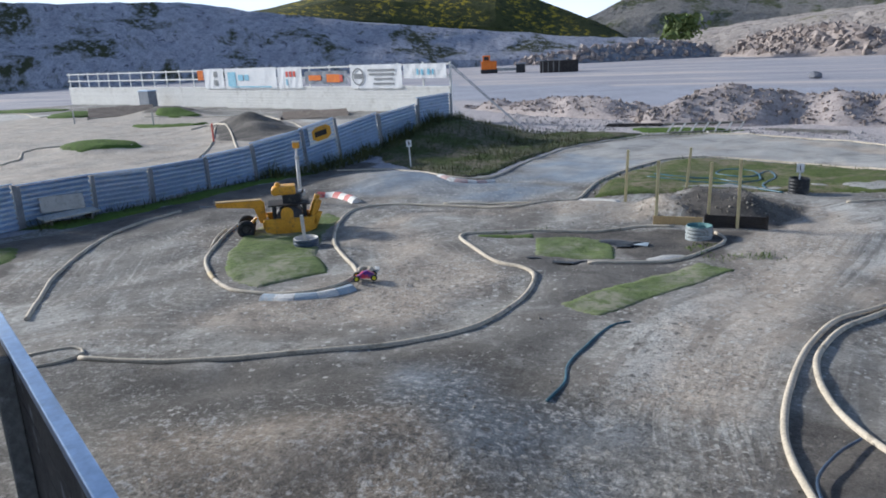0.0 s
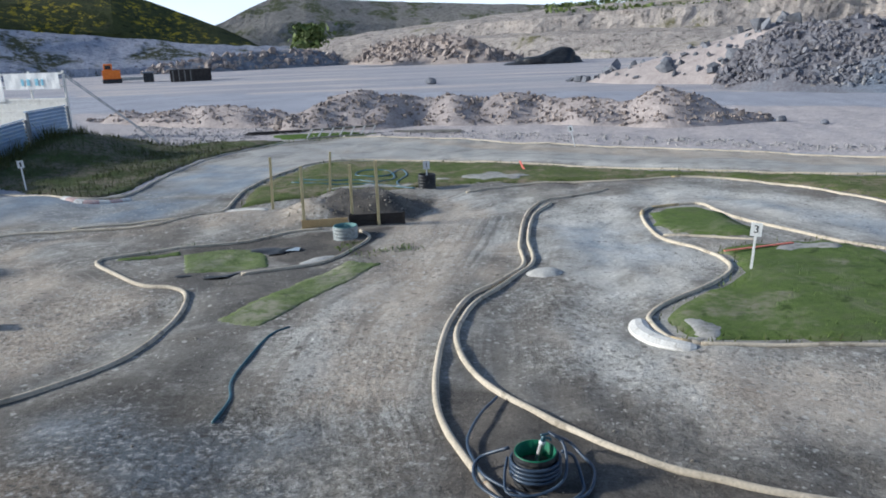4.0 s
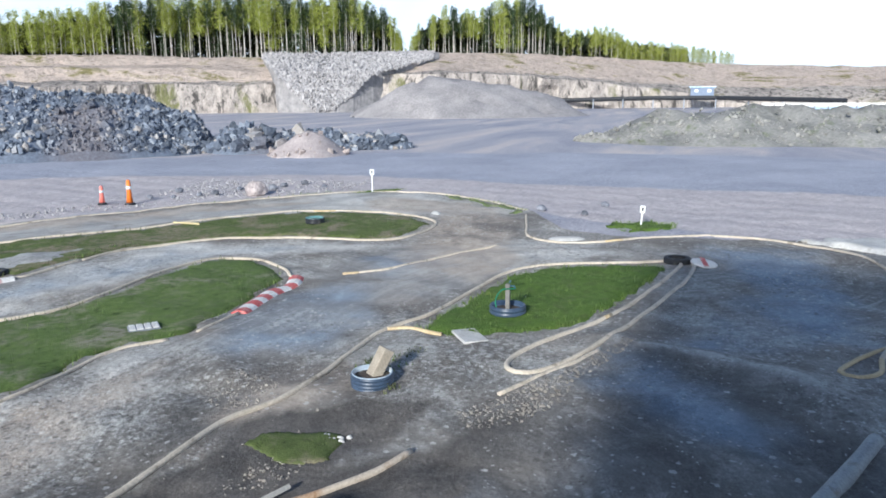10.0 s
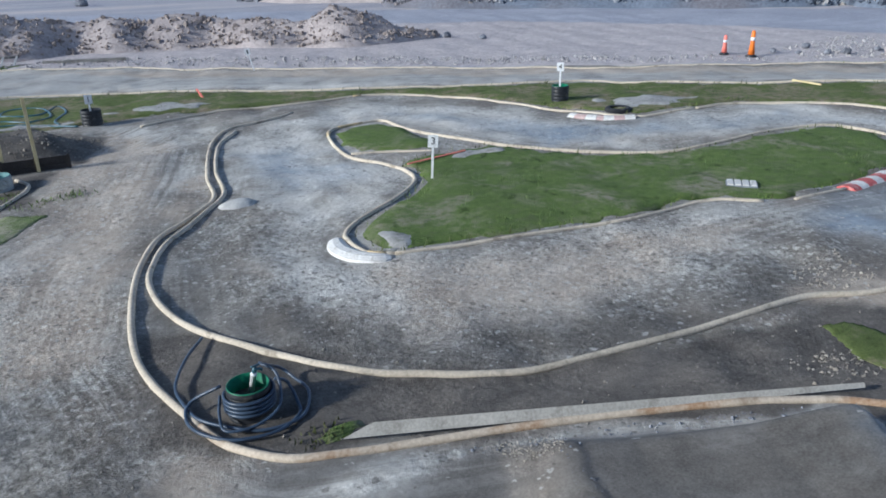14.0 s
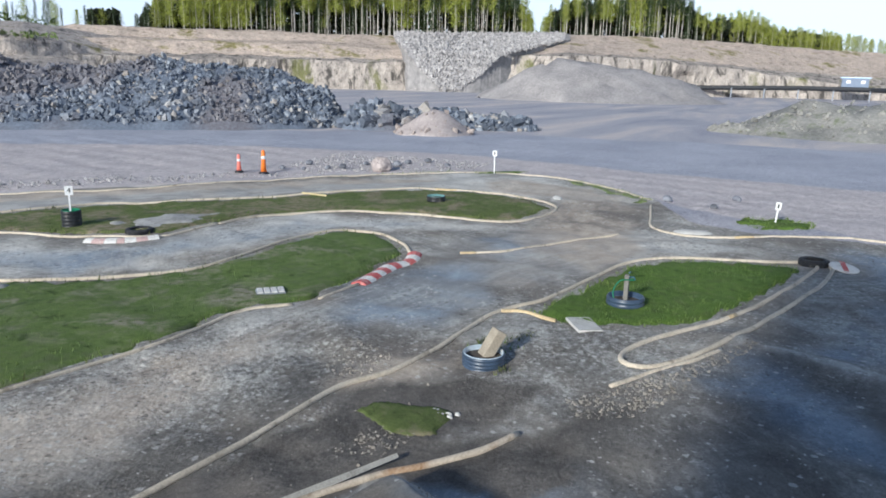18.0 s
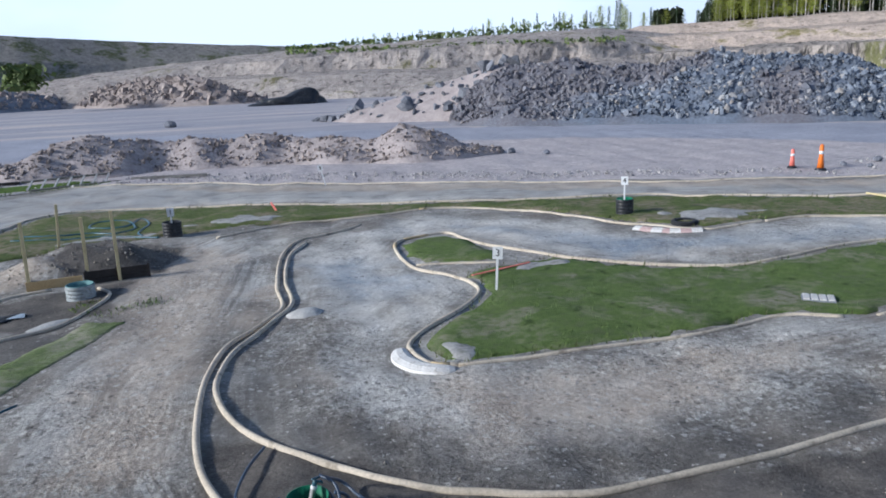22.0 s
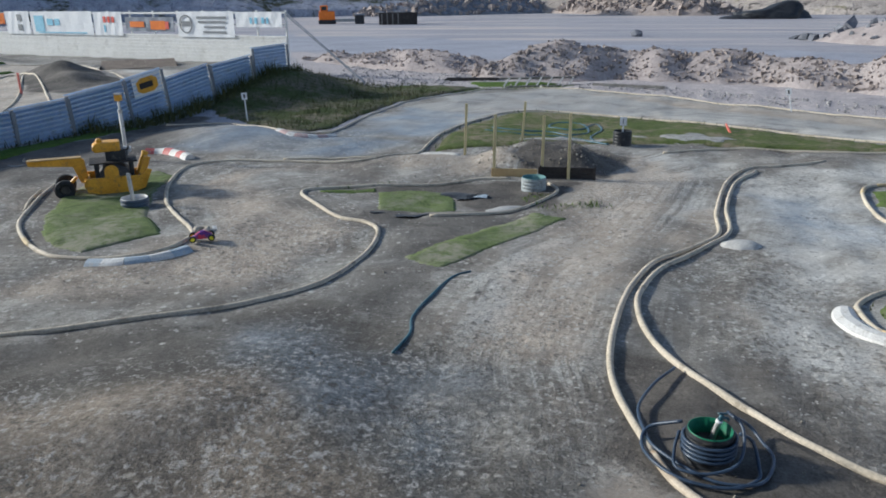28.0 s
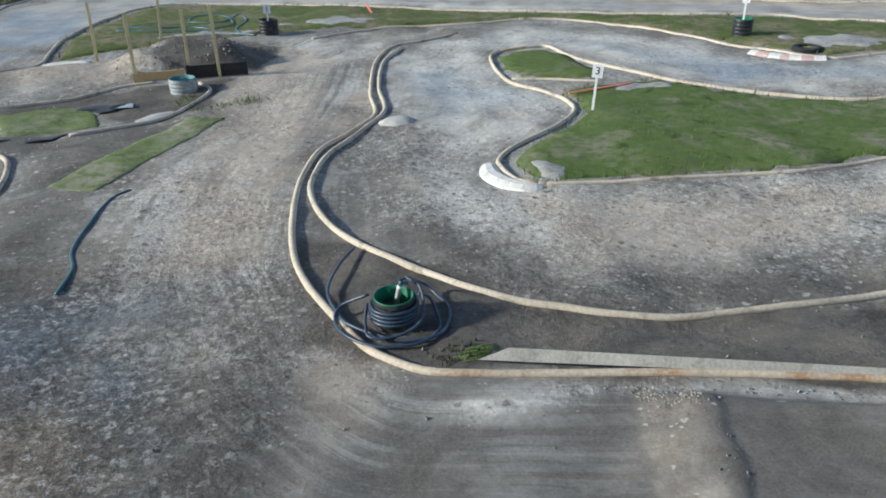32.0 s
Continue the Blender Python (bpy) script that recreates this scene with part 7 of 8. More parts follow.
# slatted white panel on the turf
b = thing("slatted_panel", pose(10.36, 8.83, gz(10.36, 8.83) + 0.05, 0, 0, -45), "small white slatted plastic panel on the turf", "panel")
part("frame", box(0.52, 0.34, 0.03, None, 0.006), STEEL_D, b)
for k in range(4):
    part("slat", box(0.10, 0.32, 0.02, pose(-0.19 + 0.127 * k, 0, 0.03), 0.004), KWHITE, b)

# torn plastic scraps in the dug-over infield
for outline_, mat_, what_ in (([(-3.3, 15.55), (-2.7, 15.7), (-2.3, 15.2), (-2.6, 14.8), (-3.1, 15.0)], BLACK, "torn black plastic scrap on the dug soil"),
                              ([(-2.75, 15.25), (-2.45, 15.3), (-2.3, 15.0), (-2.55, 14.9)], STRIPE, "torn pale blue plastic scrap on the dug soil"),
                              ([(-4.3, 13.5), (-3.5, 13.35), (-3.2, 13.55), (-3.9, 13.75)], BLACK, "strip of black plastic half buried in soil")):
    sheet("plastic_scrap", outline_, mat_, what_, 0.022, "plastic scrap", 0.05, 0.5, wobble=0.04)

# ---- mound with battens and boards ----
for x, y, h_, ln in ((-3.41, 19.1, 1.36, 2), (-2.33, 16.85, 1.45, 1), (-2.1, 20.9, 1.2, 4), (-1.24, 17.05, 1.42, 1), (-0.62, 16.85, 1.52, 0)):
    b = thing("batten", pose(x, y, gz(x, y) - 0.02, 0, ln, 0), "upright pale wooden batten at the mound", "post", "battens round the mound")
    part("shaft", box(0.065, 0.05, h_, None, 0.006), WOOD, b)
b = thing("retaining_plank", pose(-1.86, 16.86, gz(-1.86, 16.8) - 0.06, 0, 0, 3), "new yellow plank holding the mound", "plank")
part("plank", box(1.05, 0.04, 0.24, None, 0.005), PLANK, b)
b = thing("retaining_board", pose(-0.66, 16.92, gz(-0.66, 16.9) - 0.06, 0, 0, 1), "dark stained board holding the mound", "board")
for k in range(2):
    part("plank", box(1.30, 0.04, 0.16, pose(0, 0, 0.165 * k, 0, 0, 0), 0.006), DARKWOOD, b)
for px in (-0.6, 0.0, 0.62):
    part("peg", box(0.05, 0.04, 0.36, pose(px, -0.045, 0), 0.005), DARKWOOD, b)

GREYPLANK = stuff_mat('dry_grey_plank', (0.32, 0.31, 0.28), (0.48, 0.46, 0.42), 2.0, 40, 0.8, bump=0.5, stain=(0.24, 0.23, 0.20))
# ---- grey plank along the jump, scraps ----
b = thing("edge_plank", pose(4.0, 4.50, 0.03, 0, 0, -20.0), "long weathered grey plank beside the jump", "plank")
bm = bmesh.new()
outline = ((-2.48, 0.0), (2.45, 0.0), (2.45, 0.05), (0.5, 0.085), (-2.2, 0.12))
a = [bm.verts.new((px, 0, pz)) for px, pz in outline]
c = [bm.verts.new((px, 0.03, pz)) for px, pz in outline]
bm.faces.new(a)
bm.faces.new(c[::-1])
for i in range(5):
    k = (i + 1) % 5
    bm.faces.new((a[i], c[i], c[k], a[k]))
bmesh.ops.recalc_face_normals(bm, faces=bm.faces)
bmesh.ops.transform(bm, matrix=pose(0, 0.02, 0.02, -38, 0, 0), verts=bm.verts)
part("plank", bm, GREYPLANK, b)
sheet("turf_mat", [(1.35, 5.55), (1.9, 5.75), (2.05, 5.5), (1.6, 5.32)], TURF, "scrap of green turf by the plank", 0.03, cell=0.1, ragged=0.06)
b = thing("edge_stick", pose(19.68, 14.85, gz(19.68, 14.85) + 0.06, 0, 0, 88), "yellow wooden stick on the grass strip", "stick")
part("stick", box(1.0, 0.05, 0.05, None, 0.005), WOOD, b)
b = thing("edge_stick", pose(3.8, 23.3, gz(3.8, 23.3) + 0.06, 0, -12, 92), "orange-red painted stick on the grass", "stick")
part("stick", box(1.1, 0.05, 0.05, None, 0.005), PINK, b)
b = thing("edge_stick", pose(6.6, 13.2, gz(6.6, 13.2) + 0.06, 0, 0, 12), "rusty orange strip on the turf", "stick")
part("stick", box(1.5, 0.05, 0.02, None, 0.004), PINK, b)


# ---- radio-controlled buggy ----
def buggy(x, y, turn):
    e = thing("model_buggy", pose(x, y, gz(x, y) + 0.02, 0, 0, turn), "small model buggy with a red and blue body and yellow wheels", "model car")
    bm = bmesh.new()
    prof = ((-0.17, 0.07, 0.10), (-0.10, 0.085, 0.14), (-0.03, 0.08, 0.17), (0.05, 0.075, 0.15), (0.12, 0.05, 0.10), (0.20, 0.03, 0.07))
    rows = [[bm.verts.new(c) for c in ((px, -wd, 0.04), (px, -wd * 0.9, hh * 0.75), (px, -wd * 0.5, hh), (px, wd * 0.5, hh), (px, wd * 0.9, hh * 0.75), (px, wd, 0.04))] for px, wd, hh in prof]
    for a, c in zip(rows, rows[1:]):
        for i in range(5):
            bm.faces.new((a[i], c[i], c[i + 1], a[i + 1]))
    bm.faces.new(rows[0])
    bm.faces.new(rows[-1])
    bmesh.ops.recalc_face_normals(bm, faces=bm.faces)
    part("body_shell", bm, stuff_mat("red_blue_shell", (0.03, 0.04, 0.30), (0.70, 0.05, 0.07), 9, 40, 0.35, bump=0, lo=0.45, hi=0.52, spec=0.5), e, "red and blue painted shell", True)
    part("chassis", box(0.40, 0.10, 0.02, pose(0, 0, 0.035), 0.005), BLACK, e)
    part("rear_wing", box(0.08, 0.20, 0.012, pose(-0.22, 0, 0.19, 0, -12, 0), 0.004), KWHITE, e, "pale rear wing")
    for px in (-0.15, 0.16):
        for py in (-0.12, 0.12):
            wl_ = part("wheel", lathe([(0.033, 0), (0.055, 0.0), (0.058, 0.012), (0.058, 0.036), (0.055, 0.046), (0.033, 0.046)], 18, pose(px, py + 0.023, 0.058, 90, 0, 0), closed=True), RUBBER, e, smooth=True)
            part("rim", lathe([(0.0, 0.0), (0.034, 0.0), (0.034, 0.048), (0.0, 0.048)], 14, pose(px, py + 0.024, 0.058, 90, 0, 0)), stuff_mat("yellow_rim", (0.70, 0.62, 0.02), (0.80, 0.74, 0.05), 6, 30, 0.5, bump=0), wl_, "bright yellow rim")
    return e


buggy(-6.62, 11.22, -150)


# ---- yellow towed roller ----
mb = radians(-35.95)
roller = thing("towed_roller", pose(-10.5, 14.45, gz(-10.5, 14.45), 0, 0, 35.95) @ Matrix.Scale(0.8, 4), "old yellow towed vibrating roller with a raised drawbar", "road roller")
prof = [(-0.78, 0.36), (-0.70, 0.14), (-0.35, 0.05), (0.45, 0.05), (0.74, 0.14), (0.96, 0.62), (0.84, 0.66), (0.70, 0.50), (-0.70, 0.52)]
for s in (-1, 1):
    bm = bmesh.new()
    a = [bm.verts.new((px, s * 0.52 - 0.03, pz)) for px, pz in prof]
    c = [bm.verts.new((px, s * 0.52 + 0.03, pz)) for px, pz in prof]
    bm.faces.new(a)
    bm.faces.new(c[::-1])
    for i in range(len(prof)):
        j = (i + 1) % len(prof)
        bm.faces.new((a[i], c[i], c[j], a[j]))
    bmesh.ops.recalc_face_normals(bm, faces=bm.faces)
    bmesh.ops.bevel(bm, geom=bm.edges[:], offset=0.008, segments=1, affect="EDGES")
    part("side_frame", bm, YELLOW, roller)
    arch = bmesh.new()
    ap = [(-0.24, 0.2)] + [(-0.06 + 0.18 * math.cos(t_), 0.68 + 0.16 * math.sin(t_)) for t_ in np.linspace(math.pi, 0, 9)] + [(0.12, 0.2)]
    a = [arch.verts.new((px, s * 0.56 - 0.02, pz)) for px, pz in ap]
    c = [arch.verts.new((px, s * 0.56 + 0.02, pz)) for px, pz in ap]
    arch.faces.new(a)
    arch.faces.new(c[::-1])
    for i in range(len(ap)):
        j = (i + 1) % len(ap)
        arch.faces.new((a[i], c[i], c[j], a[j]))
    bmesh.ops.recalc_face_normals(arch, faces=arch.faces)
    part("bearing_plate", arch, YELLOW, roller)
part("roller_drum", lathe([(0.0, -0.48), (0.41, -0.48), (0.42, -0.46), (0.42, 0.46), (0.41, 0.48), (0.0, 0.48)], 40, pose(0.02, 0, 0.42, 90, 0, 0)), DRUM, roller, "worn dark steel roller drum", True)
part("end_beam", box(0.14, 1.1, 0.20, pose(-0.70, 0, 0.26), 0.015), YELLOW, roller)
part("end_beam", box(0.14, 1.1, 0.20, pose(0.74, 0, 0.26), 0.015), YELLOW, roller)
part("deck_plate", box(1.2, 0.9, 0.04, pose(0.02, 0, 0.86), 0.008), DARKWOOD, roller, "dark greasy deck")
for px, py in ((-0.42, 0.4), (0.46, 0.4), (-0.42, -0.4), (0.46, -0.4)):
    part("mount", lathe([(0.06, 0), (0.06, 0.10), (0.045, 0.14), (0.06, 0.18), (0.06, 0.46)], 14, pose(px, py, 0.40)), BLACK, roller)
for s in (-1, 1):
    part("rear_stay", box(0.14, 0.10, 0.60, pose(0.62, s * 0.42, 0.34, 0, 22, 0), 0.02), YELLOW, roller)
    part("stay_cap", lathe([(0.0, 0), (0.09, 0), (0.09, 0.18), (0.0, 0.2)], 14, pose(0.82, s * 0.42 + 0.0, 0.80, 0, 22, 0)), YELLOW, roller)
part("engine_block", box(0.52, 0.5, 0.30, pose(0.10, 0, 0.88), 0.03), BLACK, roller, "black engine block")
part("cylinder_head", box(0.30, 0.36, 0.18, pose(0.26, 0.02, 0.98), 0.02), DARKWOOD, roller)
for k in range(5):
    part("cooling_fin", box(0.34, 0.40, 0.012, pose(0.26, 0.02, 1.0 + 0.035 * k), 0), STEEL_D, roller)
part("engine_hood", box(0.62, 0.54, 0.26, pose(-0.06, 0, 1.15), 0.05), YELLOW, roller)
part("fuel_tank", lathe([(0, 0), (0.10, 0), (0.12, 0.02), (0.12, 0.46), (0.10, 0.48), (0, 0.48)], 18, pose(-0.34, 0.24, 1.26, 90, 0, 0)), YELLOW, roller, smooth=True)
part("air_cleaner", lathe([(0, 0), (0.08, 0), (0.08, 0.13), (0.05, 0.15), (0, 0.15)], 16, pose(-0.26, -0.1, 1.36)), YELLOW, roller, smooth=True)
part("exhaust", tube([(0.3, -0.1, 1.15), (0.42, -0.12, 1.15), (0.46, -0.12, 1.26)], 0.03, 8), DARKWOOD, roller, "rusty exhaust", True)
part("tool_box", box(0.20, 0.30, 0.14, pose(0.42, 0.1, 1.06), 0.02), KWHITE, roller, "pale box")
# gooseneck drawbar
neck = bmesh.new()
gp = [(-0.66, 0.30), (-0.86, 0.34), (-1.0, 0.80), (-2.05, 0.90), (-2.08, 1.02), (-0.78, 1.03), (-0.70, 0.95)]
a = [neck.verts.new((px, -0.09, pz)) for px, pz in gp]
c = [neck.verts.new((px, 0.09, pz)) for px, pz in gp]
neck.faces.new(a)
neck.faces.new(c[::-1])
for i in range(len(gp)):
    j = (i + 1) % len(gp)
    neck.faces.new((a[i], c[i], c[j], a[j]))
bmesh.ops.recalc_face_normals(neck, faces=neck.faces)
bmesh.ops.bevel(neck, geom=neck.edges[:], offset=0.012, segments=1, affect="EDGES")
part("drawbar", neck, YELLOW, roller)
# pale strip paints the sunlight along the drawbar's top
part("drawbar_sunlit_top", box(1.30, 0.22, 0.025, pose(-1.42, 0, 1.03, 0, 0.6, 0), 0.006), PLANK, roller, "pale top strip with sunlight put into its colour")
part("tow_eye", tube([(-2.05, 0, 0.95), (-2.35, 0, 0.93), (-2.52, 0.03, 0.96)], 0.025, 8), STEEL_D, roller, "bent steel tow rod")
part("tow_eye", tube([(-2.05, 0.06, 0.99), (-2.15, 0.08, 1.05), (-2.1, 0.1, 1.12)], 0.018, 8), STEEL_D, roller, "bent steel hook")
part("axle", tube([(-1.26, -0.44, 0.22), (-1.26, 0.44, 0.22)], 0.03, 8), STEEL_D, roller)
part("axle_arm", tube([(-1.26, 0, 0.22), (-0.95, 0, 0.50)], 0.045, 8), YELLOW, roller)
for s in (-1, 1):
    wh = part("wheel", lathe([(0.12, -0.08), (0.22, -0.09), (0.26, -0.06), (0.26, 0.06), (0.22, 0.09), (0.12, 0.08)], 26, pose(-1.26, s * 0.40, 0.255, 90, 0, 0), closed=True), RUBBER, roller, "black rubber tyre", True)
    part("rim", lathe([(0, -0.05), (0.06, -0.06), (0.105, -0.05), (0.105, 0.05), (0.06, 0.06), (0, 0.05)], 18, pose(-1.26, s * 0.40, 0.255, 90, 0, 0)), DRUM, wh)
b = thing("timing_pole", pose(-12.1, 17.25, gz(-12.1, 17.25)), "white pole with a small yellow box on top", "pole")
part("shaft", lathe([(0.05, 0), (0.05, 1.3), (0.035, 1.3), (0.035, 1.62)], 14), KWHITE, b, smooth=True)
part("clamp", lathe([(0.06, 1.28), (0.06, 1.36)], 14), CEMENT, b)
part("head_box", box(0.16, 0.13, 0.16, pose(0, 0, 1.58), 0.02), YELLOW, b, "yellow box")
part("head_cap", box(0.18, 0.15, 0.04, pose(0, 0, 1.74), 0.01), CEMENT, b)


# ---- cones, boulders, ladder ----
def bollard(x, y, h_, material, label, foot):
    e = thing("traffic_bollard", pose(x, y, gz(x, y)), label, "bollard", "roadside bollards")
    part("base", lathe([(0.0, 0), (foot, 0), (foot, 0.05), (foot * 0.6, 0.09), (0, 0.09)], 20), BLACK, e, smooth=True)
    part("column", lathe([(foot * 0.62, 0.08), (foot * 0.42, h_ * 0.5), (foot * 0.36, h_ - 0.04), (foot * 0.2, h_), (0, h_)], 20), material, e, smooth=True)
    part("band", lathe([(foot * 0.44, h_ * 0.62), (foot * 0.44, h_ * 0.75)], 20), WHITE, e, "reflective white band", True)


bollard(22.66, 20.8, 0.72, PINK, "faded pink-red traffic cone by the gravel", 0.17)
bollard(23.2, 20.0, 0.95, ORANGE, "bright orange traffic bollard by the gravel", 0.2)


def boulder(x, y, s, label, material=None):
    bm = bmesh.new()
    bmesh.ops.create_icosphere(bm, subdivisions=3, radius=s)
    for v in bm.verts:
        f = 1 + 0.22 * noise.noise(v.co * (1.6 / s) + Vector((x, y, 0))) + 0.08 * noise.noise(v.co * (5 / s))
        v.co = Vector((v.co.x * f * 1.15, v.co.y * f, v.co.z * f * 0.82))
    e = part("boulder", bm, material or ROCK_W, None)
    e.matrix_world = pose(x, y, gz(x, y) + s * 0.55, 0, 0, random.uniform(0, 360))
    return tagged(e, label, "boulder", "loose boulders")


boulder(26.8, 16.7, 0.42, "large pale rounded boulder on the verge", SAND)
for x, y, s in ((26.1, 18.2, 0.16), (25.6, 18.6, 0.12), (27.4, 17.2, 0.14), (28.6, 17.0, 0.18), (29.4, 16.9, 0.15), (30.6, 16.5, 0.16), (25.0, 19.4, 0.1), (24.6, 20.2, 0.12), (26.3, 20.1, 0.15), (27.9, 18.2, 0.12), (30.0, 15.2, 0.11), (18.4, 31.6, 0.16), (17.2, 33.0, 0.2), (25.6, 4.6, 0.16), (24.8, 3.0, 0.12), (27.6, 2.6, 0.14), (3.2, 76.6, 0.5), (7.95, 36.0, 0.18)):
    boulder(x, y, s, "small grey stone on the gravel verge", ROCK)
b = thing("ladder", pose(-2.7, 34.75, gz(-2.7, 34.7) + 0.02, 0, 0, 14) @ pose(0, 0, 0, 22, 0, 0), "grey wooden ladder frame lying beside the track", "ladder")
part("stile", box(3.5, 0.06, 0.08, pose(0, 0.75, 0), 0.006), GREYWOOD, b)
part("stile", box(3.5, 0.06, 0.08, pose(0.2, -0.05, 0), 0.006), GREYWOOD, b)
for k in range(7):
    part("rung", box(0.07, 0.85, 0.05, pose(-1.5 + 0.5 * k, 0.35, 0.03, 0, 0, -24), 0.006), CEMENT, b)
b = thing("dark_plank", pose(-6.3, 37.0, gz(-6.3, 37.0), 0, 0, 4), "dark plank stack at the edge of the rubble", "plank")
for k in range(2):
    part("plank", box(2.6, 0.3, 0.07, pose(0.1 * k, 0.1 * k, 0.07 * k), 0.006), DARKWOOD, b)
b = thing("grey_beam", pose(1.2, 34.6, gz(1.2, 34.6), 0, 0, -16), "grey timber beam along the track edge", "beam")
part("beam", box(3.2, 0.16, 0.12, None, 0.01), GREYWOOD, b)

# ---- far machines and sheds ----
om = thing("orange_machine", pose(-42.5, 115.5, 0, 0, 0, 20), "small orange tracked machine on the quarry floor", "machine")
part("body", box(2.5, 1.9, 1.3, pose(0, 0, 0.6), 0.12), ORANGE, om)
part("cab", box(1.2, 1.5, 0.9, pose(-0.4, 0, 1.9), 0.1), ORANGE, om)
part("cab_opening", box(0.8, 1.52, 0.55, pose(-0.4, 0, 2.05), 0.03), BLACK, om, "dark cab opening")
for s in (-1, 1):
    part("track", box(2.7, 0.45, 0.65, pose(0, s * 0.8, 0), 0.2), BLACK, om, "black crawler track")
part("chute", box(3.6, 0.7, 0.45, pose(2.9, -0.2, 0.3), 0.05), CEMENT, om, "pale conveyor chute")
b = thing("dark_hopper", pose(-37.0, 115.0, 0, 0, 0, 15), "dark steel hopper on the quarry floor", "hopper")
part("bin", box(1.4, 1.6, 1.3, None, 0.08), BLACK, b)
part("lip", box(1.6, 1.8, 0.2, pose(0, 0, 1.3), 0.04), STEEL_D, b)
b = thing("skip", pose(-30.0, 112.0, 0, 0, 0, 14), "rusty brown open skip on the quarry floor", "skip")
for nm, m_ in (("floor_plate", (5.6, 2.2, 0.15, 0, 0, 0)), ("side", (5.6, 0.15, 1.7, 0, -1.05, 0)), ("side", (5.6, 0.15, 1.7, 0, 1.05, 0)), ("end", (0.15, 2.2, 1.7, -2.75, 0, 0)), ("end", (0.15, 2.2, 1.7, 2.75, 0, 0))):
    part(nm, box(m_[0], m_[1], m_[2], pose(*m_[3:]), 0.03), DARKWOOD, b)
for k in range(7):
    part("rib", box(0.16, 0.12, 1.6, pose(-2.4 + 0.8 * k, -1.16, 0), 0.02), GREYWOOD if k < 4 else DARKWOOD, b)
hut = thing("site_hut", pose(225.2, -4.7, 3.3, 0, 0, 2), "small blue-grey site hut below the slope", "hut")
part("body", box(3.2, 6.2, 2.4, None, 0.05), stuff_mat("blue_grey_cladding", (0.17, 0.21, 0.29), (0.24, 0.29, 0.38), 1, 12, 0.6, bump=0.1), hut)
part("roof", box(3.9, 7.0, 0.28, pose(0, 0, 2.4), 0.05), STEEL, hut)
for dy in (-1.8, 1.6):
    part("window", box(0.1, 1.0, 0.8, pose(-1.6, dy, 1.1), 0.02), WHITE, hut)
belt = thing("conveyor_line", Matrix.Translation((0, 0, 0)), "long black conveyor pipeline below the cliff", "conveyor")
part("casing", tube([(206, 50, 1.9), (212, 36, 2.3), (214.5, 8, 2.9), (214, -8, 2.9), (206, -22, 2.6), (196, -36, 2.2)], 0.6, 8), BLACK, belt)
for k in range(9):
    part("support", box(0.3, 0.3, 2.6, pose(210 + 3 * math.sin(k * 0.4), 40 - 8 * k, 0), 0.02), STEEL_D, belt)
for k in range(10):
    q = pose(168.6 - 0.16 * k * 2.4, -16.5 - 2.45 * k, 0, 0, 0, 96)
    b = thing("barrier_panel", q, "white-topped blue-grey safety barrier panel", "barrier", "far safety barriers")
    part("panel", box(2.3, 0.25, 1.4, None, 0.04), STEEL, b)
    part("top", box(2.4, 0.4, 0.7, pose(0, 0, 1.4), 0.05), KWHITE, b)
b = thing("black_tarp_heap", pose(24.5, 127, 0), "black tarpaulin heap on the quarry floor", "tarp heap")
bm = bmesh.new()
bmesh.ops.create_icosphere(bm, subdivisions=4, radius=1.0)
for v in bm.verts:
    f = 1 + 0.3 * noise.noise(v.co * 1.3 + Vector((5, 0, 0))) + 0.12 * noise.noise(v.co * 4)
    rise = 0.45 + 0.55 * smooth01((v.co.x + 0.4) / 1.2)
    v.co = Vector((v.co.x * 6.2 * f, v.co.y * 3.5 * f, max(-0.2, v.co.z * 2.9 * f * float(rise))))
part("cover", bm, BLACK, b, smooth=True)

# ---- drivers' stand, and an added unseen block that shades the near clay ----
PA = Vector((-2.45, 1.66))
PD = Vector((0.88, -0.476)).normalized()
PN = Vector((0.476, 0.88)).normalized()
pang = math.degrees(math.atan2(PD.y, PD.x))
LEN = 9.6
stand = thing("drivers_stand", pose(PA.x, PA.y, 0, 0, 0, pang), "raised wooden drivers' stand with a plank parapet", "stand")
for k in range(16):
    part("floor_board", box(LEN, 0.17, 0.05, pose(LEN / 2, -0.14 - 0.178 * k, 2.34), 0.005), GREYWOOD, stand)
for k in range(7):
    part("parapet_board", box(LEN, 0.025, 0.108, pose(LEN / 2, 0.035, 2.40 + 0.112 * k), 0.003), PARAPET, stand)
part("parapet_cap", box(LEN, 0.042, 0.03, pose(LEN / 2, 0.04, 3.185), 0.005), STEEL, stand, "pale metal cap rail")
for k in range(5):
    part("stud", box(0.07, 0.05, 0.80, pose(0.4 + 2.2 * k, -0.004, 2.38), 0.005), GREYWOOD, stand)
for k in range(5):
    for dy in (0.0, -2.7):
        part("leg", box(0.12, 0.12, 2.35, pose(0.1 + 2.3 * k, dy, -0.02), 0.006), GREYWOOD, stand)
part("joist", box(LEN, 0.06, 0.16, pose(LEN / 2, -0.04, 2.18), 0.005), GREYWOOD, stand)
part("joist", box(LEN, 0.06, 0.16, pose(LEN / 2, -2.7, 2.18), 0.005), GREYWOOD, stand)
# never in view: placed and sized so its shadow edge falls on the clay
shade_block = thing("club_hall", pose(-9.0, -5.4, -0.05), "unseen plain block added to shade the clay by the stand", "building")
part("wall", box(9.6, 14.2, 9.2, None, 0.02), GREYWOOD, shade_block)
rf = bmesh.new()
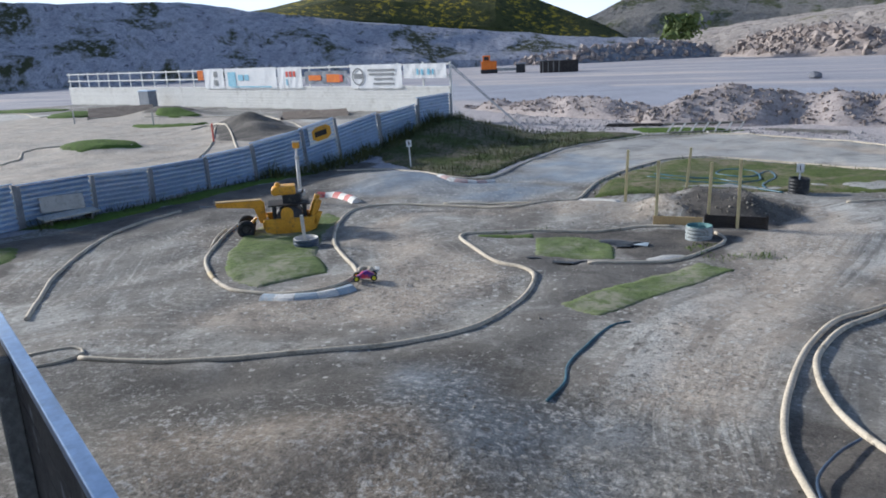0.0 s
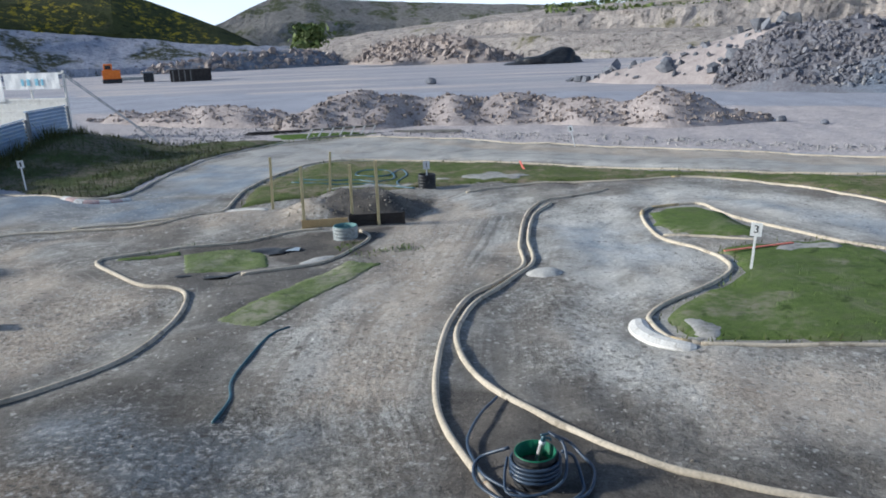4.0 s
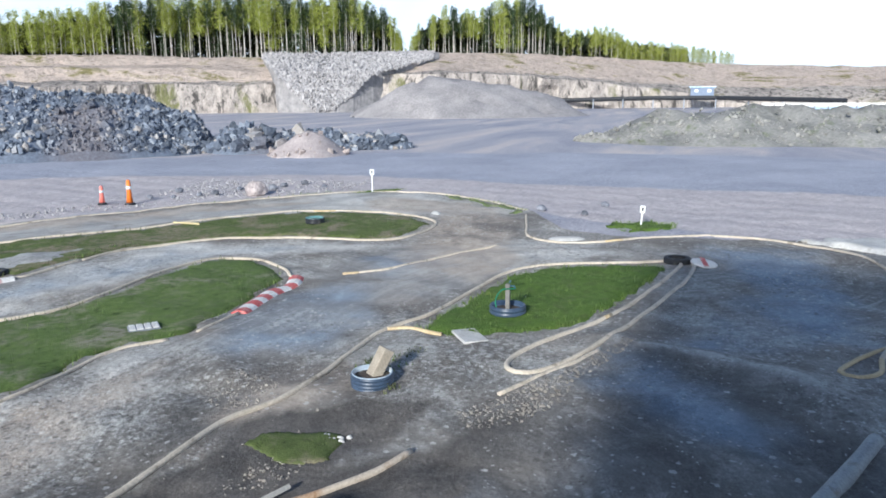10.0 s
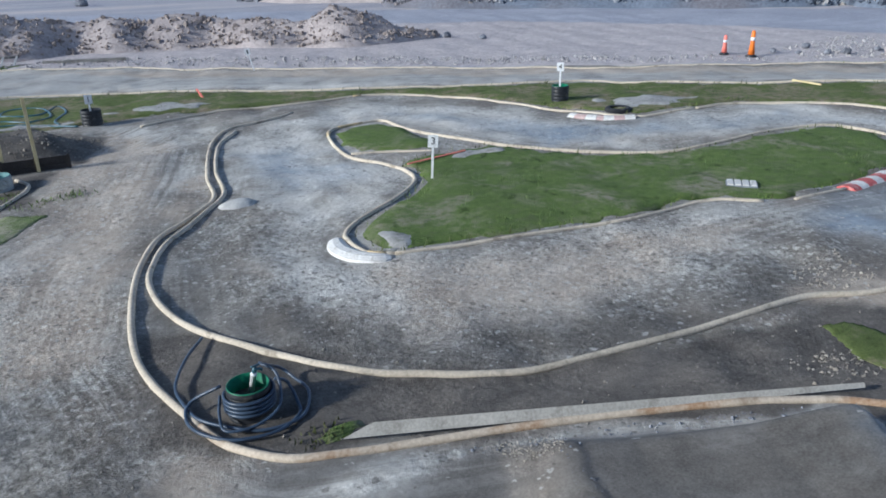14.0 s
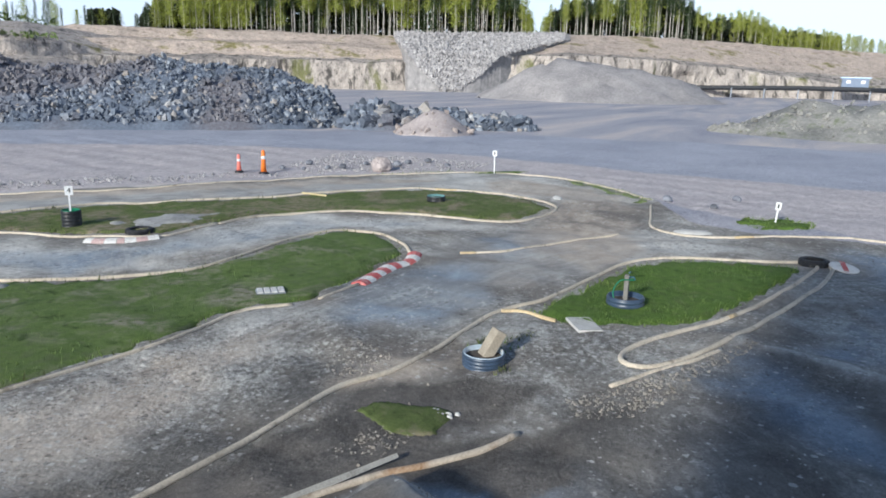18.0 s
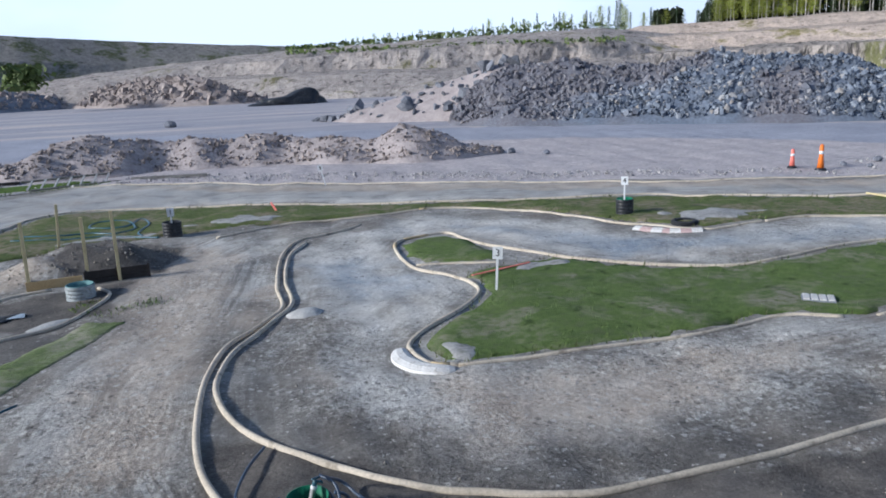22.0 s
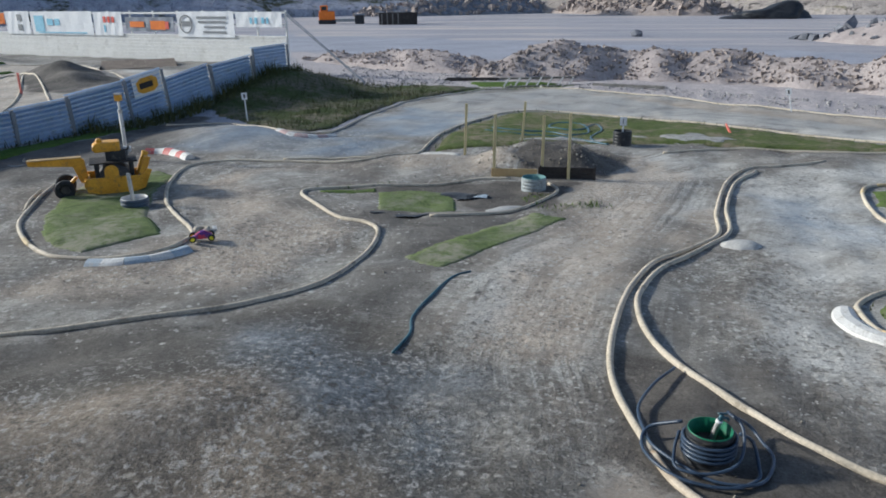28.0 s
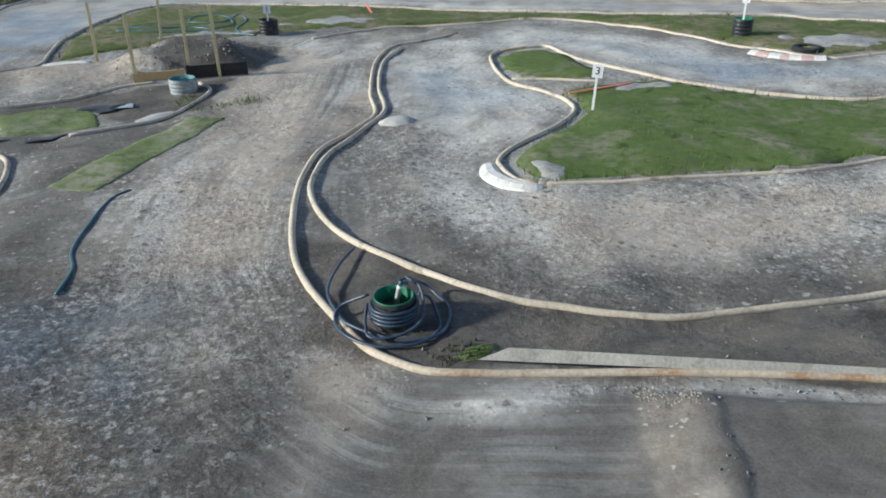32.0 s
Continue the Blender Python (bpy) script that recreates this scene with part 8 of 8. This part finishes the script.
rv = [rf.verts.new(c) for c in ((-5, -7.3, 9.2), (5, -7.3, 9.2), (5, 7.25, 9.2), (-5, 7.25, 9.2), (0, -7.3, 10.9), (0, 7.25, 10.9))]
for f in ((0, 1, 4), (2, 3, 5), (1, 2, 5, 4), (3, 0, 4, 5), (0, 3, 2, 1)):
    rf.faces.new([rv[i] for i in f])
part("roof", rf, STEEL_D, shade_block)


# ---- woodland on the quarry rim ----
BARK = stuff_mat("pale_bark", (0.36, 0.33, 0.29), (0.72, 0.69, 0.63), 0.8, 6, 0.8, bump=0.3, stain=(0.16, 0.14, 0.12), vary=0.2)
LEAF_L = stuff_mat("spring_birch_leaves", (0.17, 0.205, 0.024), (0.37, 0.41, 0.075), 0.5, 3, 0.7, bump=0, vary=0.3)
LEAF_D = stuff_mat("dark_conifer_needles", (0.018, 0.036, 0.014), (0.056, 0.084, 0.028), 0.5, 3, 0.7, bump=0, vary=0.3)


LEAF_M = stuff_mat("scrub_leaves", (0.060, 0.090, 0.025), (0.145, 0.185, 0.055), 0.5, 3, 0.7, bump=0, vary=0.3)
# near black: the shade between the trunks, given as a colour
WOOD_SHADE = stuff_mat("wood_shade_fill", (0.010, 0.014, 0.008), (0.032, 0.042, 0.018), 0.5, 3, 0.9, bump=0, vary=0.3)


def tree_model(name, high, bare, spread, leaves, leaf_mat, cone, label, clump=0.42):
    """A leaning tapered trunk with limbs, each limb carrying sprays of leaves."""
    e = thing(name, Matrix.Identity(4), label, "tree", "trees on the quarry rim")
    trunk = bmesh.new()
    lean = random.uniform(-0.5, 0.5)
    path = [(lean * t_ * t_, 0.15 * math.sin(3 * t_ + high), high * t_) for t_ in np.linspace(0, 0.95, 9)]
    tube(path, 0.115, 6, taper=lambda t_: 1.1 - 0.9 * t_, bm=trunk)
    limbs = 46 if cone else 40
    vs, fs = [], []
    for k in range(limbs):
        f = (k + random.uniform(0, 0.9)) / limbs
        z = high * (bare + (0.99 - bare) * f)
        a = k * 2.4 + random.uniform(-0.5, 0.5)
        rr = spread * (0.85 * (1.04 - f) ** 0.9 if cone else max(0.16, math.sin(math.pi * (0.24 + 0.74 * f)) ** 0.8)) * random.uniform(0.35, 1.2)
        tip = Vector((lean + rr * math.cos(a), rr * math.sin(a), z + (-0.35 if cone else random.uniform(0.1, 1.1))))
        root = Vector((lean * (z / high) ** 2, 0, z))
        if k % 3 == 0:
            tube([root, root * 0.4 + tip * 0.6 + Vector((0, 0, 0.1)), tip], 0.025, 4, bm=trunk)
        for _ in range(leaves // limbs):
            t_ = random.uniform(0.1, 1.1)
            c = root.lerp(tip, t_) + Vector((random.gauss(0, 0.34), random.gauss(0, 0.34), random.gauss(-0.05, 0.42)))
            size_ = clump * random.choice((0.5, 0.7, 0.9, 1.2))
            for _k in range(2):
                d1 = Vector((random.uniform(-1, 1), random.uniform(-1, 1), random.uniform(-1, 0.4))).normalized() * size_
                d2 = Vector([random.uniform(-1, 1) for _ in range(3)]).normalized() * size_ * 0.55
                n_ = len(vs)
                off = Vector((random.gauss(0, 0.2), random.gauss(0, 0.2), random.gauss(0, 0.2)))
                vs += [c + off - d1 * 0.5, c + off + d2 * 0.5, c + off + d1 * 0.5, c + off - d2 * 0.5]
                fs.append((n_, n_ + 1, n_ + 2, n_ + 3))
    part("trunk", trunk, BARK, e)
    mesh_part("crown", vs, fs, leaf_mat, e, smooth=False)
    return e


MODELS = [tree_model("birch_tree", 15.5, 0.42, 1.8, 760, LEAF_L, False, "tall spring-green birch with a bare pale trunk"),
          tree_model("birch_tree", 13.0, 0.14, 2.1, 860, LEAF_L, False, "bright green birch on the quarry rim"),
          tree_model("pine_tree", 17.0, 0.56, 1.7, 700, LEAF_D, False, "tall dark pine with a bare pale trunk"),
          tree_model("pine_tree", 15.0, 0.48, 1.8, 740, LEAF_D, False, "dark pine with a long bare trunk"),
          tree_model("spruce_tree", 16.0, 0.08, 2.1, 920, LEAF_D, True, "dark pointed spruce at the wood's edge"),
          tree_model("birch_tree", 8.5, 0.04, 2.2, 640, LEAF_L, False, "young light green birch")]
MODEL_H = [15.5, 13.0, 17.0, 15.0, 16.0, 8.5]


def rim_height(a):
    return float(np.interp(a, [10, 20, 32, 40, 52, 66, 76, 84, 92, 100], [11.5, 12.6, 14.2, 14.4, 15.2, 16.4, 16.8, 16.2, 14.6, 13.0]))


def rim_dist(a):
    return float(np.interp(a, [10, 30, 37, 52, 66, 78, 84, 92, 100], [204, 208, 232, 234, 236, 246, 268, 298, 305]))


used = [False] * len(MODELS)


def plant(kind, a, r, size):
    x, y = r * math.sin(radians(a)), r * math.cos(radians(a))
    m = pose(x, y, rim_height(a) - 0.3, 0, 0, random.uniform(0, 360)) @ Matrix.Scale(size, 4)
    if not used[kind]:
        used[kind] = True
        MODELS[kind].matrix_world = m
        return
    ob = copy_thing(MODELS[kind], Matrix.Identity(4))
    ob.matrix_basis = m


TOPS = ([15, 22, 28, 33, 36.5, 37.2, 38.5, 41.0, 42.5, 46, 49, 52, 58, 65.5, 68.3, 69.5, 70.6, 72.2, 75, 77.5, 79, 80.2, 81.2, 84, 86, 88, 91, 94], [2.4, 3.4, 4.2, 6, 8, 5, 7, 5, 11, 12.5, 15, 17.5, 18, 17.5, 13, 2, 9, 14, 13.5, 17.5, 17.5, 13, 9, 11, 7, 6.5, 6, 3.5])
rnd = random.Random(7)
count = 0
for row, (dr, gap) in enumerate(((1.0, 0.56), (4.0, 0.50), (8.0, 0.50), (13.0, 0.55))):
    a = 15.0 + 0.13 * row
    while a < 93:
        want = float(np.interp(a, *TOPS))
        if want > 2.2 and rnd.random() < (0.92 if a > 41 else 0.42) and count < 440:
            birchy = a < 48.5 or a > 83 or rnd.random() < 0.3
            want *= rnd.uniform(0.7, 1.15) if a < 41 else 1.0
            if want < 9:
                kind = 5 if a > 60 or rnd.random() < 0.2 else 4
            elif birchy:
                kind = rnd.choice((0, 1, 1)) if a < 48.5 else rnd.choice((0, 0, 1))
            else:
                kind = rnd.choice((2, 3, 2, 3, 4, 0))
            plant(kind, a + rnd.uniform(-0.15, 0.15), rim_dist(a) + dr + rnd.uniform(-1.5, 1.5), want / MODEL_H[kind] * rnd.uniform(0.82, 1.08))
            count += 1
        a += gap * rnd.uniform(0.6, 1.4)
# far woods behind, too many to count; near-black cards paint their inner shade
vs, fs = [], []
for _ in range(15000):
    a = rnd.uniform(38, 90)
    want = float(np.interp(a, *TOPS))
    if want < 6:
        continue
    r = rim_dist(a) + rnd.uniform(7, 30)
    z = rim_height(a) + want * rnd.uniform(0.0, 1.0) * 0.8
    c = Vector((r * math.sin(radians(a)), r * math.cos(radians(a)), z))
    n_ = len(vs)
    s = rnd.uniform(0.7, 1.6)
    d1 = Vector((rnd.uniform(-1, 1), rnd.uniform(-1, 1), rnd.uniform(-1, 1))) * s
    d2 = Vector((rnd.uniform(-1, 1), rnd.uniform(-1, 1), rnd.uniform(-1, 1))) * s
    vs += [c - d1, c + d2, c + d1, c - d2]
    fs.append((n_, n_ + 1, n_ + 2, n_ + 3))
woods = mesh_part("far_woods", vs, fs, WOOD_SHADE, smooth=False)
tagged(woods, "near-black leaf cards painting the shade deep in the wood", "woods", kind="stuff")
# low scrub along the north-east rim and one bush on the quarry floor
vs, fs = [], []
for _ in range(2600):
    if rnd.random() < 0.22:
        c = Vector((-17 + rnd.gauss(0, 1.6), 152 + rnd.gauss(0, 1.6), 5.8 + rnd.uniform(-1.6, 2.6)))
        s = 0.55
    else:
        a = rnd.uniform(11, 36)
        r = rnd.choice((rim_dist(a) + rnd.uniform(-2, 4), rim_dist(a) + rnd.uniform(-2, 4), rnd.uniform(176, 186)))
        z = rim_height(a) + rnd.uniform(-0.4, 1.3) * min(1.6, 0.6 + (a - 11) / 18) if r > 190 else 9.6 + rnd.uniform(0, 1.0)
        c = Vector((r * math.sin(radians(a)), r * math.cos(radians(a)), z))
        s = rnd.uniform(0.3, 0.7)
    n_ = len(vs)
    d1 = Vector((rnd.uniform(-1, 1), rnd.uniform(-1, 1), rnd.uniform(-1, 1))) * s
    d2 = Vector((rnd.uniform(-1, 1), rnd.uniform(-1, 1), rnd.uniform(-1, 1))) * s
    vs += [c - d1, c + d2, c + d1, c - d2]
    fs.append((n_, n_ + 1, n_ + 2, n_ + 3))
scrub = mesh_part("scrub", vs, fs, LEAF_M, smooth=False)
tagged(scrub, "light green scrub along the quarry rim", "scrub", kind="stuff")


# ---- grass blades and loose stones ----
def blades(name, label, outlines, density, size, material=None):
    vs, fs = [], []
    for poly in outlines:
        xs, ys = [p[0] for p in poly], [p[1] for p in poly]
        n_ = int((max(xs) - min(xs)) * (max(ys) - min(ys)) * density)
        X, Y = np.random.uniform(min(xs), max(xs), n_), np.random.uniform(min(ys), max(ys), n_)
        ok = poly_dist(X, Y, poly) > 0
        X, Y = X[ok], Y[ok]
        Z = land(X, Y)
        for x, y, z in zip(X, Y, Z):
            clump_ = 0.5 + 0.9 * max(0, noise.noise(Vector((x * 1.3, y * 1.3, 7.7))) + 0.2)
            h_ = random.uniform(*size) * clump_
            a = random.uniform(0, 6.28)
            w_ = 0.012 + 0.02 * h_
            k = len(vs)
            dx, dy = random.uniform(-0.5, 0.5) * h_, random.uniform(-0.5, 0.5) * h_
            vs += [(x - w_ * math.cos(a), y - w_ * math.sin(a), z + 0.01), (x + w_ * math.cos(a), y + w_ * math.sin(a), z + 0.01), (x + dx, y + dy, z + h_ + 0.03)]
            fs.append((k, k + 1, k + 2))
    ob = mesh_part(name, vs, fs, material or BLADE, smooth=False)
    return tagged(ob, label, "grass", kind="stuff")


def belt_poly(pts, half):
    """A ribbon round a line, as an outline."""
    left, right = [], []
    for i, p in enumerate(pts):
        a, b2 = pts[max(0, i - 1)], pts[min(len(pts) - 1, i + 1)]
        d = np.array([b2[0] - a[0], b2[1] - a[1]], float)
        d /= np.linalg.norm(d) + 1e-9
        left.append((p[0] + d[1] * half, p[1] - d[0] * half))
        right.append((p[0] - d[1] * half, p[1] + d[0] * half))
    return left + right[::-1]


blades("grass_tufts", "lush grass blades on the tap island", [[(11.75, 4.35), (12.5, 4.15), (14.0, 3.95), (16.0, 3.55), (17.0, 2.8), (17.6, 1.55), (18.2, 0.35), (17.6, 0.25), (16.0, 0.55), (14.0, 1.15), (12.7, 1.75), (12.0, 2.4), (11.5, 3.5)], [(22.6, 2.0), (23.9, 2.0), (24.5, 0.8), (24.1, 0.0), (22.9, 0.1), (22.3, 1.2)], [(28.2, 13.2), (29.6, 12.6), (30.4, 11.4), (29.4, 11.6)]], 230, (0.03, 0.10))
blades("grass_tufts", "rough grass on the bank and along the fence", [[(-14.2, 25.2), (-12.2, 23.4), (-10.4, 22.2), (-9.2, 21.7), (-8.4, 22.3), (-8.25, 24.8), (-7.8, 28.7), (-6.4, 31.7), (-8, 34.0), (-12, 35.0), (-14.2, 33), (-14.9, 30)], belt_poly([(p[0] + 0.45, p[1] - 0.1) for p in FENCE[1:8]], 0.35)], 75, (0.08, 0.30), BLADE_D)
blades("grass_tufts", "short grass blades on the turf islands", [STRIP, ISLAND], 34, (0.03, 0.09))
blades("grass_tufts", "weeds along the outer pipe and the infield", [belt_poly([(28.6, 8.9), (27.3, 6.8), (25.5, 5.2)], 0.3), belt_poly([(24.0, 17.3), (28.3, 14)], 0.15), belt_poly([(-1.5, 15.2), (-0.9, 14.2), (0.4, 14.6)], 0.18), belt_poly([(-6, 15.0), (-4.5, 15.7)], 0.1), belt_poly([(9.6, 4.3), (10.2, 3.9)], 0.25), belt_poly([(-6.2, 32.0), (-4.8, 34.0), (-1.6, 34.4)], 0.4)], 120, (0.03, 0.09))


blades("grass_tufts", "dark tufts of longer grass along the turf edges", [belt_poly(STRIP + STRIP[:1], 0.14), belt_poly(ISLAND + ISLAND[:1], 0.12)], 26, (0.04, 0.15), BLADE_D)


blades("fence_weeds", "tall dark weeds along the foot of the fence", [belt_poly([(p[0] + 0.5, p[1] - 0.1) for p in FENCE[5:9]], 0.6), belt_poly([(-14.2, 26.6), (-13.6, 29.0), (-13.2, 31.4)], 0.7)], 130, (0.25, 0.65), BLADE_D)
blades("grass_tufts", "bright weeds at the end of the turf mat", [[(-0.8, 14.41), (0.0, 14.85), (0.14, 14.53), (-0.48, 14.28)], [(-1.5, 15.0), (-1.1, 15.3), (-0.95, 15.1), (-1.3, 14.9)]], 260, (0.02, 0.08))
blades("grass_tufts", "weeds round the tubs and the hairpin", [belt_poly([(9.65, 4.35), (10.1, 4.3)], 0.16), belt_poly([(10.3, 3.95), (10.8, 3.85)], 0.14), belt_poly([(8.95, 3.75), (9.25, 3.65)], 0.08), belt_poly([(-1.4, 15.3), (-0.9, 15.2)], 0.12), belt_poly([(1.3, 5.5), (1.8, 5.6)], 0.14)], 300, (0.02, 0.08), BLADE_D)


def stones(name, label, outlines, number, size, material, rise=0.3):
    bm = bmesh.new()
    for poly, k in zip(outlines, number):
        xs, ys = [p[0] for p in poly], [p[1] for p in poly]
        X, Y = np.random.uniform(min(xs), max(xs), k * 3), np.random.uniform(min(ys), max(ys), k * 3)
        ok = poly_dist(X, Y, poly) > 0
        for x, y in list(zip(X[ok], Y[ok]))[:k]:
            s = random.uniform(*size) * random.choice((0.5, 0.7, 1, 1.6))
            rock_mesh(bm, (x, y, gz(x, y) + s * rise), s)
    ob = part(name, bm, material)
    return tagged(ob, label, "stones", kind="stuff")


stones("loose_stones", "scattered clods and stones on the clay", [[(2.4, 0.6), (4.4, 0.9), (6.4, 0.2), (6.0, -0.6), (3.4, 0.0)], EARTH[4], EARTH[6], EARTH[7], [(-4, 4), (3, 4), (9, 6), (4, 20), (-8, 16)]], [420, 260, 140, 400, 420], (0.005, 0.015), CLOD)
stones("verge_gravel", "coarse grey gravel along the far straight", [[(-4.6, 34.6), (1.8, 32.9), (9.4, 27.3), (15.2, 23.5), (24.6, 17.7), (25, 19), (16, 25.5), (9, 30.5), (2, 35.8), (-4, 36.4)], [(-13, 36), (-8.5, 33), (-5, 36), (-9, 44), (-16, 47)], [(25, 18), (29, 13.5), (33, 14), (31, 22), (26, 21)]], [4200, 1500, 900], (0.018, 0.055), ROCK_S)

# scree below the wood: broken rock tipped down the slope, lowest where it reaches the quarry floor
SCREE = ([59, 59.8, 61, 62.5, 64, 65.5, 67, 69, 72], [14, 9.5, 5, 0.2, 0.4, 4.0, 9.0, 11, 14.5])


def scree_at(a, f):
    low = float(np.interp(a, *SCREE))
    z = low + (rim_height(a) + 0.1 - low) * f
    return float(np.interp(z, [0, 9.6, 16.6], [183.0, 190.0, 231.0])), z


quarry_wall("scree_slope", "grey slope of tipped broken rock below the wood", ROCK_S, SCREE[0], [[scree_at(a_, f_) for f_ in (0.0, 0.3, 0.6, 0.8, 1.0)] for a_ in SCREE[0]], 0.4, 0.25, 4)
bm = bmesh.new()
for _ in range(7500):
    a, f = random.uniform(59.0, 71.6), random.random()
    r, z = scree_at(a, f)
    rock_mesh(bm, (r * math.sin(radians(a)), r * math.cos(radians(a)), z + random.uniform(0, 0.4)), random.choice((0.2, 0.3, 0.3, 0.4, 0.6)))
tagged(part("scree", bm, ROCK_S), "grey scree of tipped rock below the wood", "scree", kind="stuff")
stones("jump_rubble", "dark soil clods and stones at the foot of the jump", [[(2.2, 1.9), (3.4, 1.9), (4.9, 1.2), (6.4, 1.4), (6.2, 0.2), (4.0, 0.6), (2.4, 1.0)], [(3.2, 4.3), (3.42, 4.25), (2.55, 2.1), (2.35, 2.1)], [(2.6, 4.75), (3.8, 4.45), (5.6, 3.8), (5.5, 3.65), (3.7, 4.3), (2.6, 4.6)], [(4.7, 1.0), (5.5, 0.9), (5.9, 0.4), (5.0, 0.4)]], [1500, 130, 420, 500], (0.004, 0.013), ROCK)
stones("pale_crust", "crumbled pale clay crust on the lip of the jump", [[(2.75, 4.72), (3.35, 4.55), (3.2, 4.15), (2.85, 4.3)], [(5.5, 3.7), (5.95, 3.45), (5.7, 2.6), (5.45, 2.75)]], [420, 260], (0.004, 0.011), CLOD, 0.1)
stones("cracked_mud", "cracked tan mud plates and crumbs by the hairpin pipe", [[(8.7, 2.7), (9.3, 2.25), (10.25, 1.55), (10.1, 1.25), (9.5, 1.35), (8.6, 1.75), (8.3, 2.3)], [(10.2, 1.6), (12.15, 0.8), (12.1, 0.6), (10.2, 1.3)]], [620, 260], (0.007, 0.022), CLOD, 0.05)
stones("pit_clods", "grey clay clods round a pit in the lane", [[(8.1, 6.1), (9.1, 6.1), (8.9, 5.3), (8.4, 5.05), (7.8, 5.4)], [(6.1, 4.5), (6.9, 4.35), (7.0, 3.8), (6.3, 3.9)]], [330, 150], (0.006, 0.02), CLOD, 0.0)
stones("mound_clods", "dark stony soil clods on the mound", [[(-1.9, 17.15), (0.1, 17.15), (0.9, 19.0), (-0.4, 20.4), (-1.8, 19.8), (-1.6, 18.2)], [(-2.7, 17.1), (-1.8, 17.1), (-1.7, 19.4), (-3.0, 18.6)]], [700, 160], (0.008, 0.026), CLOD)
